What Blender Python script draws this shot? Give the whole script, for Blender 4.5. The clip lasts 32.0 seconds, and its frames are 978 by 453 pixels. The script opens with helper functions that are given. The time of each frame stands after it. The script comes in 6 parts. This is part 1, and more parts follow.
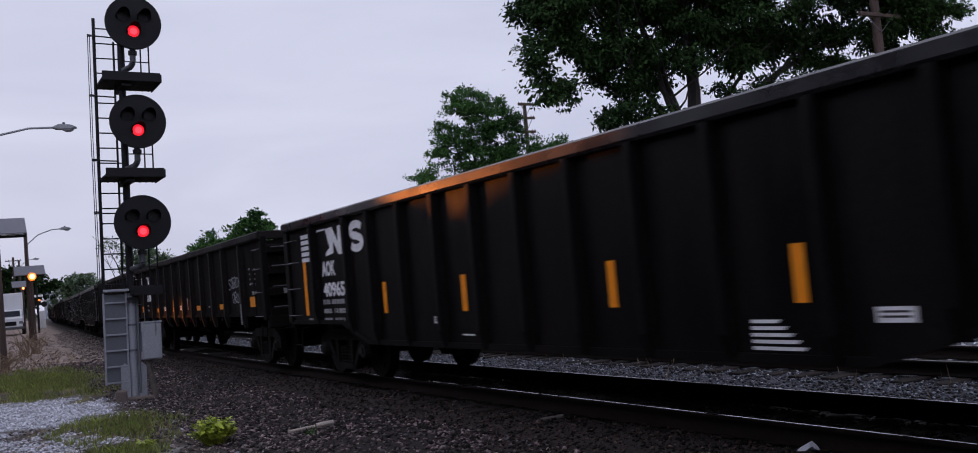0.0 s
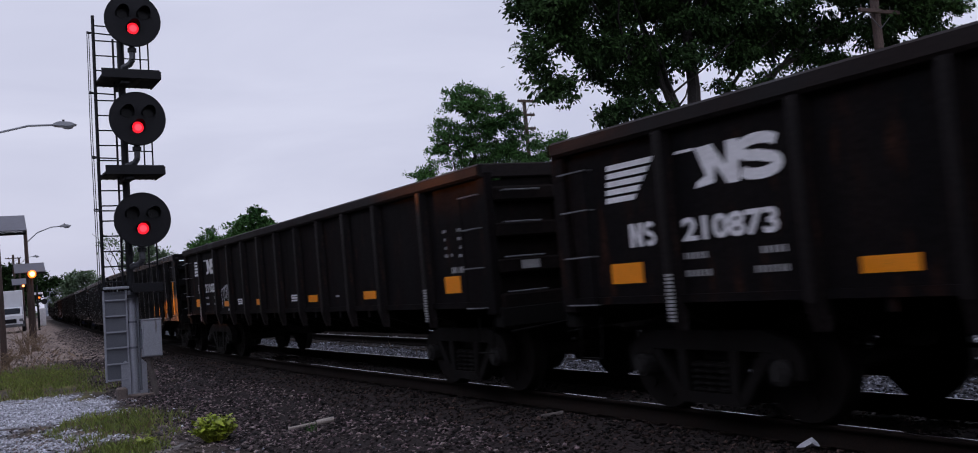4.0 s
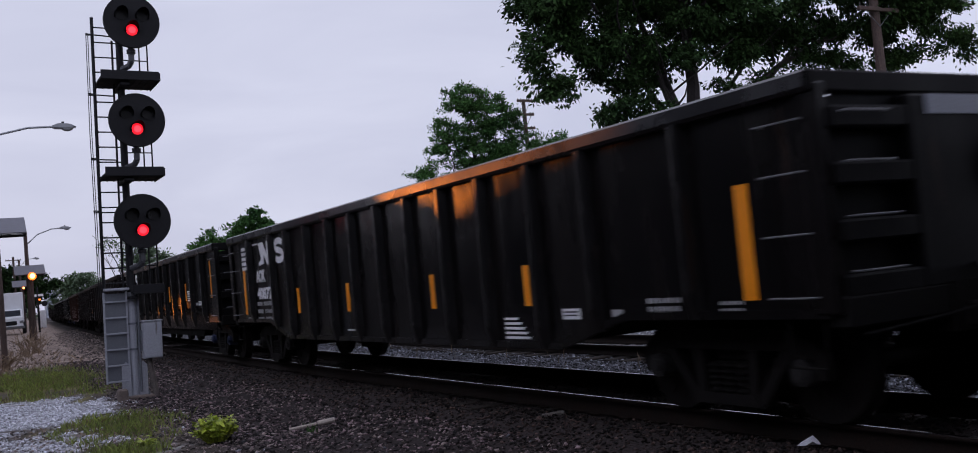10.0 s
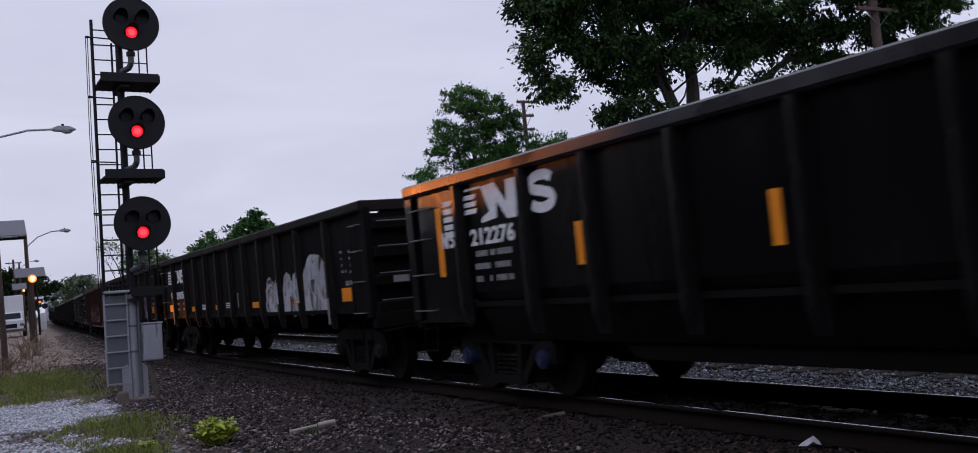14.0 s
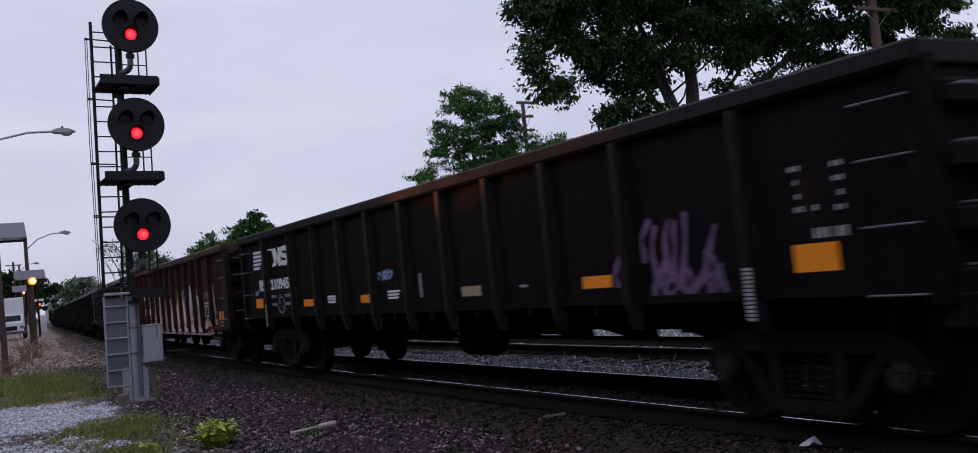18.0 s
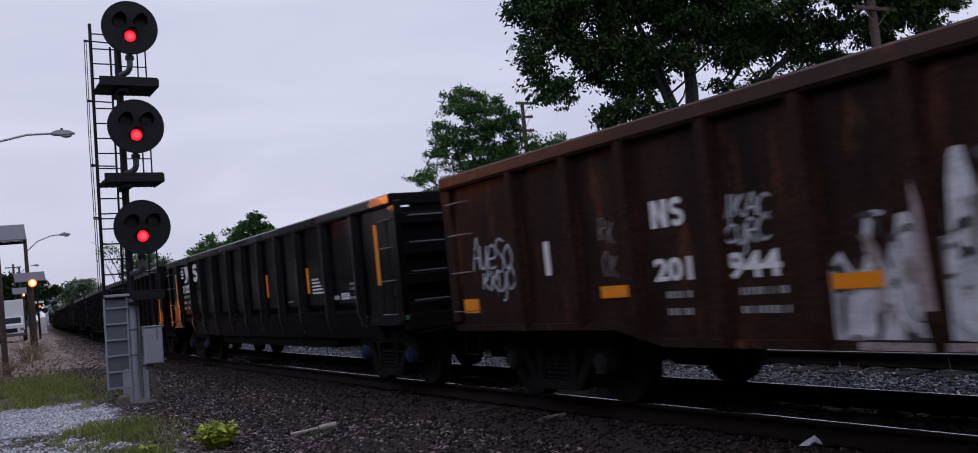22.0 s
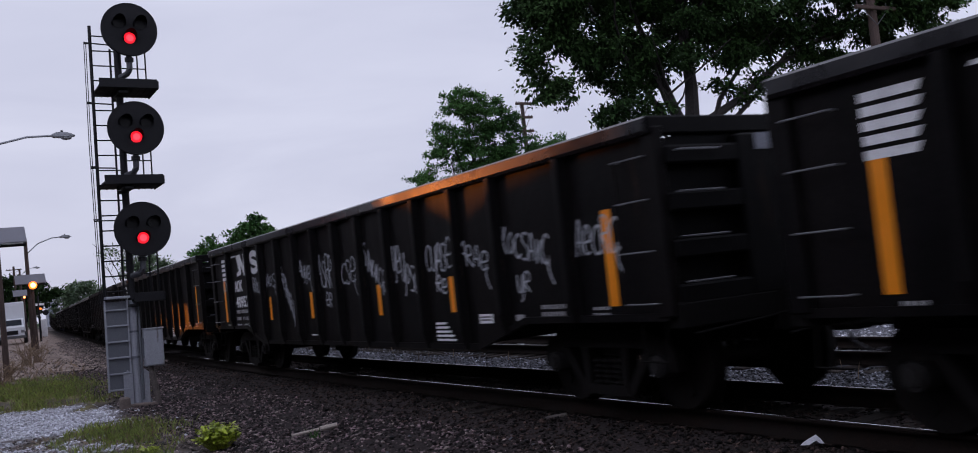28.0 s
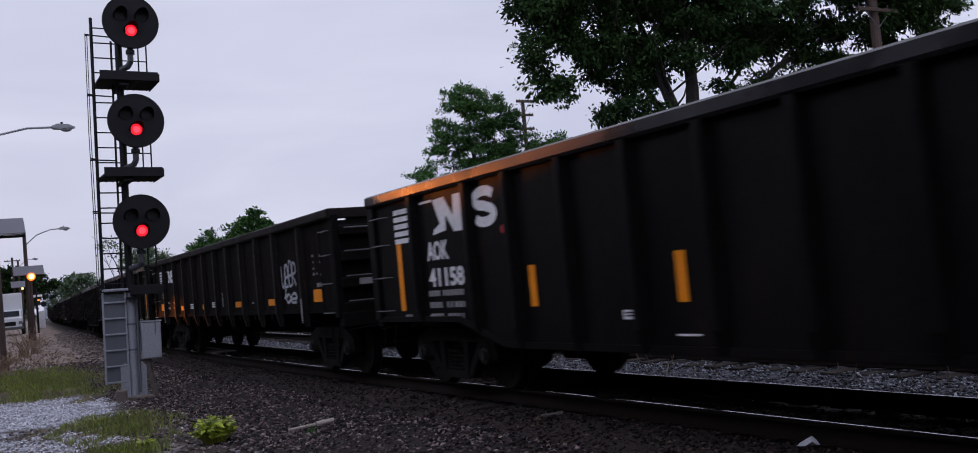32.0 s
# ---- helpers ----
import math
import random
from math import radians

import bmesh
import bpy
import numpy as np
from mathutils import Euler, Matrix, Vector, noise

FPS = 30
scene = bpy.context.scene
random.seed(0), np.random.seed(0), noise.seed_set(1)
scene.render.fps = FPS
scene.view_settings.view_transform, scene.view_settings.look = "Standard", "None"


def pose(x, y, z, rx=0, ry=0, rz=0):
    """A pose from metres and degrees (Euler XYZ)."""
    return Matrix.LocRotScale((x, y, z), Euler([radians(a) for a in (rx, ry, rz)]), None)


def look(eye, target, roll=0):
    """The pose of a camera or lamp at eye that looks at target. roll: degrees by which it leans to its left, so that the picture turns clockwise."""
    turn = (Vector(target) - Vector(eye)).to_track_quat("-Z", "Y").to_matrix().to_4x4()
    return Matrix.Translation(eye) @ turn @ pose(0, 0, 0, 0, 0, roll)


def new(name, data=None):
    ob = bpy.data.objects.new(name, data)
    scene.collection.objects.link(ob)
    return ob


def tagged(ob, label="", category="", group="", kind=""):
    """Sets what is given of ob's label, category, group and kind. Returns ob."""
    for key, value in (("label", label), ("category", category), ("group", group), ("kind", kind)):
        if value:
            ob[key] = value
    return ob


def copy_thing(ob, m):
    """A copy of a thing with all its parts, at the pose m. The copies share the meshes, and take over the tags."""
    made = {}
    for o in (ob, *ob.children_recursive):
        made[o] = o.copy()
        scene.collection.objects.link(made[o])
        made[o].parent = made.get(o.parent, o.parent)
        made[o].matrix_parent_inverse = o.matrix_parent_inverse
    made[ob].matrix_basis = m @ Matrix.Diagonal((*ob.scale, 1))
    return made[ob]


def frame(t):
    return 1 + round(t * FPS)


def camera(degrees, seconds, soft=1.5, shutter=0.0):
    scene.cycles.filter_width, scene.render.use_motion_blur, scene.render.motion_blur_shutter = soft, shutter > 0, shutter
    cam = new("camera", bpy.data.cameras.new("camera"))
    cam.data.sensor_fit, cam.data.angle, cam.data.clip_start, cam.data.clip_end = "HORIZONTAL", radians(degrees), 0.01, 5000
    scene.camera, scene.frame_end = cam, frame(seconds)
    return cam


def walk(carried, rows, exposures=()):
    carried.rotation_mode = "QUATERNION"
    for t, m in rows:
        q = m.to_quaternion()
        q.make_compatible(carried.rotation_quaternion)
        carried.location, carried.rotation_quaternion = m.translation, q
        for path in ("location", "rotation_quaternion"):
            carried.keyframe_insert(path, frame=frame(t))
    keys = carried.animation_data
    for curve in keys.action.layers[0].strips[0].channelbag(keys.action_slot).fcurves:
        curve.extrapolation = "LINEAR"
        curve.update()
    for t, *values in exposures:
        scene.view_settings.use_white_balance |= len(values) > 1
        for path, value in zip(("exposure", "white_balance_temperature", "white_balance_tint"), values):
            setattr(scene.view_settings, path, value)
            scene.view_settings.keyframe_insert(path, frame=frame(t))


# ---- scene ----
EYE = (0.0, 0.0, 1.49)


def aim(az, el, roll):
    """Camera pose from compass turn off the track, tilt and lean in degrees."""
    a, e = radians(az), radians(el)
    way = Vector((math.sin(a) * math.cos(e), math.cos(a) * math.cos(e), math.sin(e)))
    return look(EYE, Vector(EYE) + way, roll)


cam = camera(53.65, 32.0, soft=0.95, shutter=0.38)
PATH = [
    (0, 30.098, 2.888, -5.022),
    (0.5, 30.105, 2.845, -5.028),
    (1, 30.100, 2.790, -5.035),
    (1.5, 30.093, 2.740, -5.043),
    (2, 30.097, 2.718, -5.044),
    (2.5, 30.100, 2.697, -5.058),
    (3, 30.095, 2.693, -5.076),
    (3.5, 30.089, 2.702, -5.078),
    (5.5, 30.091, 2.687, -5.182),
    (6, 30.095, 2.692, -5.202),
    (6.5, 30.100, 2.702, -5.230),
    (7, 30.098, 2.703, -5.244),
    (7.5, 30.091, 2.698, -5.252),
    (8, 30.088, 2.687, -5.288),
    (8.5, 30.090, 2.684, -5.312),
    (9, 30.090, 2.684, -5.324),
    (9.5, 30.089, 2.688, -5.338),
    (10, 30.091, 2.694, -5.364),
    (10.5, 30.096, 2.698, -5.396),
    (11, 30.089, 2.699, -5.418),
    (11.5, 30.086, 2.705, -5.438),
    (12, 30.085, 2.715, -5.469),
    (12.5, 30.090, 2.726, -5.497),
    (13, 30.088, 2.743, -5.496),
    (13.5, 30.089, 2.757, -5.525),
    (14, 30.095, 2.768, -5.536),
    (14.5, 30.099, 2.784, -5.524),
    (16.5, 30.103, 2.795, -5.648),
    (17, 30.102, 2.798, -5.688),
    (17.5, 30.104, 2.808, -5.699),
    (18, 30.106, 2.821, -5.708),
    (18.5, 30.109, 2.821, -5.755),
    (19, 30.106, 2.820, -5.782),
    (19.5, 30.105, 2.822, -5.801),
    (20, 30.106, 2.829, -5.825),
    (20.5, 30.100, 2.852, -5.832),
    (21, 30.090, 2.861, -5.836),
    (21.5, 30.107, 2.856, -5.863),
    (22, 30.116, 2.855, -5.890),
    (22.5, 30.119, 2.858, -5.909),
    (23, 30.124, 2.865, -5.934),
    (23.5, 30.131, 2.868, -5.977),
    (24, 30.127, 2.875, -6.009),
    (24.5, 30.131, 2.884, -6.028),
    (25, 30.127, 2.889, -6.035),
    (25.5, 30.117, 2.887, -6.047),
    (27.5, 30.105, 2.892, -6.146),
    (28, 30.105, 2.886, -6.110),
    (28.5, 30.099, 2.865, -6.032),
    (29, 30.091, 2.819, -5.946),
    (29.5, 30.095, 2.769, -5.842),
    (30, 30.102, 2.737, -5.743),
    (30.5, 30.102, 2.723, -5.642),
    (31, 30.108, 2.713, -5.552),
    (31.5, 30.127, 2.718, -5.458),
    (32, 30.143, 2.719, -5.372),
]
walk(cam, [(t, aim(a, e, r)) for t, a, e, r in PATH])

# ---- light: dusk under thin cloud, a last warm sun low beyond the track ----
SUN_AZ, SUN_EL = -23.0, 2.5
world = bpy.data.worlds.new("dusk_sky")
scene.world = world
world.use_nodes = True
nt = world.node_tree
nt.nodes.clear()
out = nt.nodes.new("ShaderNodeOutputWorld")
sky = nt.nodes.new("ShaderNodeTexSky")
sky.sky_type = "NISHITA"
sky.sun_disc = False
sky.sun_elevation = radians(SUN_EL)
sky.sun_rotation = radians(SUN_AZ)
bg_sky = nt.nodes.new("ShaderNodeBackground")
bg_sky.inputs[1].default_value = 0.05
nt.links.new(sky.outputs[0], bg_sky.inputs[0])
tc = nt.nodes.new("ShaderNodeTexCoord")
mp = nt.nodes.new("ShaderNodeMapping")
mp.inputs["Scale"].default_value = (1.0, 1.0, 4.5)
nt.links.new(tc.outputs["Generated"], mp.inputs[0])
cl = nt.nodes.new("ShaderNodeTexNoise")
cl.inputs["Scale"].default_value = 2.2
cl.inputs["Detail"].default_value = 5
cl.inputs["Distortion"].default_value = 0.6
nt.links.new(mp.outputs[0], cl.inputs["Vector"])
cr = nt.nodes.new("ShaderNodeValToRGB")
cr.color_ramp.elements[0].position = 0.3
cr.color_ramp.elements[0].color = (0.585, 0.607, 0.785, 1)
cr.color_ramp.elements[1].position = 0.72
cr.color_ramp.elements[1].color = (0.742, 0.764, 0.94, 1)
nt.links.new(cl.outputs["Fac"], cr.inputs[0])
bg_cloud = nt.nodes.new("ShaderNodeBackground")
bg_cloud.inputs[1].default_value = 1.0
nt.links.new(cr.outputs[0], bg_cloud.inputs[0])
# the western half of the sky, where the sun goes down, is the brighter one
sx = nt.nodes.new("ShaderNodeSeparateXYZ")
nt.links.new(tc.outputs["Generated"], sx.inputs[0])
west = nt.nodes.new("ShaderNodeMapRange")
west.interpolation_type = "SMOOTHSTEP"
west.inputs[1].default_value, west.inputs[2].default_value = 0.1, -0.9
west.inputs[3].default_value, west.inputs[4].default_value = 1.0, 2.0
nt.links.new(sx.outputs[0], west.inputs[0])
# the cloud thins out towards the east
east = nt.nodes.new("ShaderNodeMapRange")
east.interpolation_type = "SMOOTHSTEP"
east.inputs[1].default_value, east.inputs[2].default_value = 0.38, 0.80
east.inputs[3].default_value, east.inputs[4].default_value = 1.0, 1.11
nt.links.new(sx.outputs[0], east.inputs[0])
both = nt.nodes.new("ShaderNodeMath")
both.operation = "MULTIPLY"
nt.links.new(west.outputs[0], both.inputs[0])
nt.links.new(east.outputs[0], both.inputs[1])
nt.links.new(both.outputs[0], bg_cloud.inputs[1])
mx = nt.nodes.new("ShaderNodeMixShader")
mx.inputs[0].default_value = 0.92
nt.links.new(bg_sky.outputs[0], mx.inputs[1])
nt.links.new(bg_cloud.outputs[0], mx.inputs[2])
nt.links.new(mx.outputs[0], out.inputs[0])

sd = bpy.data.lights.new("sun", "SUN")
sd.energy = 0.5
sd.angle = radians(0.5)
sd.color = (1.0, 0.25, 0.025)
sun = new("sun", sd)
sv = Vector((math.sin(radians(SUN_AZ)) * math.cos(radians(SUN_EL)), math.cos(radians(SUN_AZ)) * math.cos(radians(SUN_EL)), math.sin(radians(SUN_EL))))
sun.matrix_world = look(sv * 100, (0, 0, 0))
scene.view_settings.exposure = 0.0


# ---- materials ----
def mat(name, base, rough=0.7, metal=0.0, var=0.25, scale=3.0, grain=60.0, tint=None, bump=0.15, spec=0.5, patch=None, patch_at=0.58, streak=False, island=0.0, objrand=0.0, bdist=0.01, soft=0.06, wave=0.0, few=0.0):
    """Node material: base colour with broad stains (tint), fine grain, patches of another colour and a bump."""
    m = bpy.data.materials.new(name)
    m.use_nodes = True
    t = m.node_tree
    N, L = t.nodes, t.links
    b = N["Principled BSDF"]
    b.inputs["Roughness"].default_value = rough
    b.inputs["Metallic"].default_value = metal
    b.inputs["Specular IOR Level"].default_value = spec
    co = N.new("ShaderNodeTexCoord")
    src = co.outputs["Object"]
    ma = N.new("ShaderNodeMapping")
    ma.inputs["Scale"].default_value = (1, 1, 0.22) if streak else (1, 1, 1)
    L.new(src, ma.inputs[0])
    n1 = N.new("ShaderNodeTexNoise")
    n1.inputs["Scale"].default_value = scale
    n1.inputs["Detail"].default_value = 6
    n1.inputs["Roughness"].default_value = 0.62
    L.new(ma.outputs[0], n1.inputs["Vector"])
    n2 = N.new("ShaderNodeTexNoise")
    n2.inputs["Scale"].default_value = grain
    n2.inputs["Detail"].default_value = 3
    L.new(src, n2.inputs["Vector"])
    tint = tint or tuple(c * (1 - var) for c in base)
    r = N.new("ShaderNodeValToRGB")
    r.color_ramp.elements[0].position, r.color_ramp.elements[1].position = 0.33, 0.68
    r.color_ramp.elements[0].color, r.color_ramp.elements[1].color = (*tint, 1), (*base, 1)
    L.new(n1.outputs["Fac"], r.inputs[0])
    last = r.outputs[0]
    if patch:
        pr = N.new("ShaderNodeValToRGB")
        pr.color_ramp.elements[0].position, pr.color_ramp.elements[1].position = patch_at, patch_at + soft
        n3 = N.new("ShaderNodeTexNoise")
        n3.inputs["Scale"].default_value = scale * 2.3
        n3.inputs["Detail"].default_value = 8
        n3.inputs["Roughness"].default_value = 0.7
        L.new(ma.outputs[0], n3.inputs["Vector"])
        L.new(n3.outputs["Fac"], pr.inputs[0])
        mm = N.new("ShaderNodeMix")
        mm.data_type = "RGBA"
        L.new(pr.outputs[0], mm.inputs[0])
        L.new(last, mm.inputs[6])
        mm.inputs[7].default_value = (*patch, 1)
        last = mm.outputs[2]
    gr = N.new("ShaderNodeMapRange")
    gr.inputs[1].default_value, gr.inputs[2].default_value = 0.3, 0.7
    gr.inputs[3].default_value, gr.inputs[4].default_value = 1 - var, 1 + var
    L.new(n2.outputs["Fac"], gr.inputs[0])
    hs = N.new("ShaderNodeHueSaturation")
    L.new(last, hs.inputs["Color"])
    val = gr.outputs[0]
    if island or objrand:
        if island:
            ge = N.new("ShaderNodeNewGeometry")
            rnd, amt = ge.outputs["Random Per Island"], island
        else:
            oi = N.new("ShaderNodeObjectInfo")
            rnd, amt = oi.outputs["Random"], objrand
        mr = N.new("ShaderNodeMapRange")
        mr.inputs[3].default_value, mr.inputs[4].default_value = 1 - amt, 1 + amt
        if few:
            # most pieces dark, a few light
            pw = N.new("ShaderNodeMath")
            pw.operation = "POWER"
            pw.inputs[1].default_value = few
            L.new(rnd, pw.inputs[0])
            rnd = pw.outputs[0]
            mr.inputs[4].default_value = 1 + amt * (few + 0.2)
        L.new(rnd, mr.inputs[0])
        mu = N.new("ShaderNodeMath")
        mu.operation = "MULTIPLY"
        L.new(val, mu.inputs[0])
        L.new(mr.outputs[0], mu.inputs[1])
        val = mu.outputs[0]
    L.new(val, hs.inputs["Value"])
    L.new(hs.outputs[0], b.inputs["Base Color"])
    rr = N.new("ShaderNodeMapRange")
    rr.inputs[1].default_value, rr.inputs[2].default_value = 0.3, 0.7
    rr.inputs[3].default_value, rr.inputs[4].default_value = max(0.05, rough - 0.12), min(1, rough + 0.12)
    L.new(n1.outputs["Fac"], rr.inputs[0])
    L.new(rr.outputs[0], b.inputs["Roughness"])
    if bump:
        bp = N.new("ShaderNodeBump")
        bp.inputs["Strength"].default_value = bump
        bp.inputs["Distance"].default_value = bdist
        L.new(n2.outputs["Fac"], bp.inputs["Height"])
        L.new(bp.outputs[0], b.inputs["Normal"])
        if wave:
            # slow dents that bend the reflections of a pressed sheet
            n4 = N.new("ShaderNodeTexNoise")
            n4.inputs["Scale"].default_value, n4.inputs["Detail"].default_value = 1.7, 2
            L.new(src, n4.inputs["Vector"])
            b2 = N.new("ShaderNodeBump")
            b2.inputs["Strength"].default_value, b2.inputs["Distance"].default_value = 1.0, wave
            L.new(n4.outputs["Fac"], b2.inputs["Height"])
            L.new(b2.outputs[0], bp.inputs["Normal"])
    return m


def glow(name, color, strength):
    m = bpy.data.materials.new(name)
    m.use_nodes = True
    b = m.node_tree.nodes["Principled BSDF"]
    b.inputs["Base Color"].default_value = (*[c * 0.3 for c in color], 1)
    b.inputs["Emission Color"].default_value = (*color, 1)
    b.inputs["Emission Strength"].default_value = strength
    return m


M = {}
M["black_paint"] = mat("black_paint", (0.0082, 0.0062, 0.0061), 0.48, 0, 0.4, 1.3, 30, tint=(0.0034, 0.0033, 0.0038), bump=0.10, patch=(0.034, 0.019, 0.014), patch_at=0.62, streak=True, soft=0.12, spec=0.09, wave=0.014)
M["post_paint"] = mat("post_paint", (0.0066, 0.0058, 0.0062), 0.27, 0, 0.4, 2.6, 30, tint=(0.0045, 0.0042, 0.0046), bump=0.10, patch=(0.034, 0.020, 0.015), patch_at=0.62, streak=True, soft=0.12, spec=0.40)
M["dull_post"] = mat("dull_post", (0.0070, 0.0058, 0.0060), 0.45, 0, 0.4, 2.6, 30, tint=(0.0040, 0.0037, 0.0041), bump=0.10, patch=(0.030, 0.018, 0.014), patch_at=0.62, streak=True, soft=0.12, spec=0.08)
M["brown_post"] = mat("brown_post", (0.0125, 0.0090, 0.0088), 0.5, 0, 0.45, 2.6, 30, tint=(0.0070, 0.0060, 0.0064), bump=0.2, patch=(0.046, 0.020, 0.0125), patch_at=0.58, streak=True, soft=0.16, spec=0.13)
M["new_paint"] = mat("new_paint", (0.0068, 0.0052, 0.0051), 0.26, 0, 0.4, 1.3, 30, tint=(0.0034, 0.0033, 0.0038), bump=0.10, patch=(0.034, 0.019, 0.014), patch_at=0.62, streak=True, soft=0.12, spec=0.21, wave=0.014)
M["gloss_paint"] = mat("gloss_paint", (0.0056, 0.0050, 0.0052), 0.22, 0, 0.25, 0.7, 30, tint=(0.0034, 0.0033, 0.0036), bump=0.08, patch=(0.03, 0.018, 0.013), patch_at=0.66, streak=True, soft=0.12, spec=0.24, wave=0.014)
M["brown_paint"] = mat("brown_paint", (0.0100, 0.0072, 0.0072), 0.68, 0, 0.45, 2.2, 30, tint=(0.0040, 0.0038, 0.0045), bump=0.2, patch=(0.042, 0.0165, 0.0100), patch_at=0.57, streak=True, soft=0.16, spec=0.05, wave=0.014)
M["rusty_paint"] = mat("rusty_paint", (0.038, 0.0165, 0.0115), 0.66, 0, 0.45, 1.9, 35, tint=(0.010, 0.007, 0.0068), bump=0.3, patch=(0.115, 0.042, 0.022), patch_at=0.555, streak=True, soft=0.16, spec=0.08, wave=0.014)
M["chord_paint"] = mat("chord_paint", (0.0125, 0.0118, 0.015), 0.30, 0, 0.3, 1.6, 40, tint=(0.008, 0.0077, 0.0095), bump=0.08, patch=(0.026, 0.017, 0.015), patch_at=0.6, soft=0.12, spec=0.62)
# car-end paints: shade of the end faces put into the colour, with rust
M["worn_end_shade"] = mat("worn_end_shade", (0.011, 0.0075, 0.0068), 0.75, 0, 0.4, 1.8, 30, tint=(0.005, 0.0042, 0.0042), bump=0.15, patch=(0.030, 0.014, 0.0095), patch_at=0.6, streak=True, soft=0.14, spec=0.08, wave=0.012)
M["end_paint_shade"] = mat("end_paint_shade", (0.0052, 0.0046, 0.0052), 0.55, 0, 0.3, 1.5, 30, tint=(0.004, 0.0038, 0.0042), bump=0.12, patch=(0.018, 0.011, 0.009), patch_at=0.62, streak=True, soft=0.12, spec=0.09, wave=0.012)
M["rusty_chord"] = mat("rusty_chord", (0.055, 0.026, 0.019), 0.6, 0, 0.3, 1.6, 40, tint=(0.026, 0.015, 0.012), bump=0.2, patch=(0.11, 0.042, 0.024), patch_at=0.57, soft=0.12, spec=0.2)
M["worn_chord"] = mat("worn_chord", (0.016, 0.0115, 0.0110), 0.66, 0, 0.3, 1.6, 40, tint=(0.0098, 0.0082, 0.0086), bump=0.2, patch=(0.055, 0.024, 0.016), patch_at=0.61, soft=0.12, spec=0.14)
M["under_steel"] = mat("under_steel", (0.0075, 0.0065, 0.006), 0.85, 0, 0.3, 3, 40, tint=(0.004, 0.0035, 0.0035), spec=0.12)
M["truck_steel"] = mat("truck_steel", (0.0085, 0.0065, 0.006), 0.75, 0, 0.35, 4, 50, tint=(0.004, 0.0034, 0.0032), spec=0.16, patch=(0.055, 0.044, 0.040), patch_at=0.62, soft=0.1)
M["wheel_steel"] = mat("wheel_steel", (0.0115, 0.009, 0.008), 0.7, 0.0, 0.3, 5, 40, tint=(0.006, 0.005, 0.0048), spec=0.14)
M["blue_cap"] = mat("blue_cap", (0.018, 0.028, 0.085), 0.6, 0, 0.2, 6, 40)
M["grey_steel"] = mat("grey_steel", (0.13, 0.13, 0.14), 0.6, 0.1, 0.2, 5, 50)
M["pale_plate"] = mat("pale_plate", (0.20, 0.21, 0.25), 0.5, 0.1, 0.2, 3, 50)
M["worn_steel"] = mat("worn_steel", (0.21, 0.21, 0.225), 0.45, 0.3, 0.2, 5, 50)
M["yellow_tape"] = mat("yellow_tape", (0.92, 0.29, 0.006), 0.45, 0, 0.12, 5, 80, bump=0.05, patch=(0.55, 0.20, 0.015), patch_at=0.66)
M["faded_tape"] = mat("faded_tape", (0.36, 0.27, 0.18), 0.5, 0, 0.15, 5, 80, bump=0.05)
M["white_paint"] = mat("white_paint", (0.82, 0.81, 0.83), 0.6, 0, 0.15, 5, 60, tint=(0.68, 0.67, 0.68), bump=0.05, patch=(0.16, 0.14, 0.135), patch_at=0.68)
M["grey_stencil"] = mat("grey_stencil", (0.38, 0.375, 0.38), 0.65, 0, 0.2, 6, 60, bump=0.05)
M["spray_white"] = mat("spray_white", (0.56, 0.57, 0.61), 0.6, 0, 0.2, 2, 40, tint=(0.30, 0.31, 0.34), bump=0.05, patch=(0.05, 0.045, 0.045), patch_at=0.62)
M["spray_grey"] = mat("spray_grey", (0.26, 0.25, 0.245), 0.65, 0, 0.25, 2, 40, tint=(0.12, 0.11, 0.105), bump=0.05, patch=(0.055, 0.04, 0.035), patch_at=0.58)
M["spray_dim"] = mat("spray_dim", (0.10, 0.11, 0.135), 0.65, 0, 0.25, 2, 40, tint=(0.05, 0.055, 0.065), bump=0.05)
M["spray_blue"] = mat("spray_blue", (0.30, 0.37, 0.54), 0.6, 0, 0.2, 3, 40, tint=(0.18, 0.23, 0.36), bump=0.05)
M["spray_purple"] = mat("spray_purple", (0.17, 0.085, 0.19), 0.6, 0, 0.2, 3, 40, tint=(0.07, 0.045, 0.09), bump=0.05)
M["spray_wash"] = mat("spray_wash", (0.74, 0.74, 0.79), 0.6, 0, 0.2, 3.2, 40, tint=(0.36, 0.345, 0.38), bump=0.05, patch=(0.085, 0.060, 0.056), patch_at=0.58, soft=0.06)
M["spray_pink"] = mat("spray_pink", (0.44, 0.36, 0.36), 0.6, 0, 0.2, 4.0, 40, tint=(0.20, 0.14, 0.135), bump=0.05, patch=(0.07, 0.038, 0.030), patch_at=0.56, soft=0.08)
M["spray_shadow"] = mat("spray_shadow", (0.055, 0.046, 0.052), 0.6, 0, 0.2, 4.0, 40, tint=(0.03, 0.026, 0.028), bump=0.05)
M["dark_cap"] = mat("dark_cap", (0.030, 0.028, 0.028), 0.7, 0, 0.3, 5, 50, tint=(0.014, 0.013, 0.013), spec=0.2)
M["red_dot"] = mat("red_dot", (0.35, 0.02, 0.02), 0.6, 0, 0.2, 3, 40)
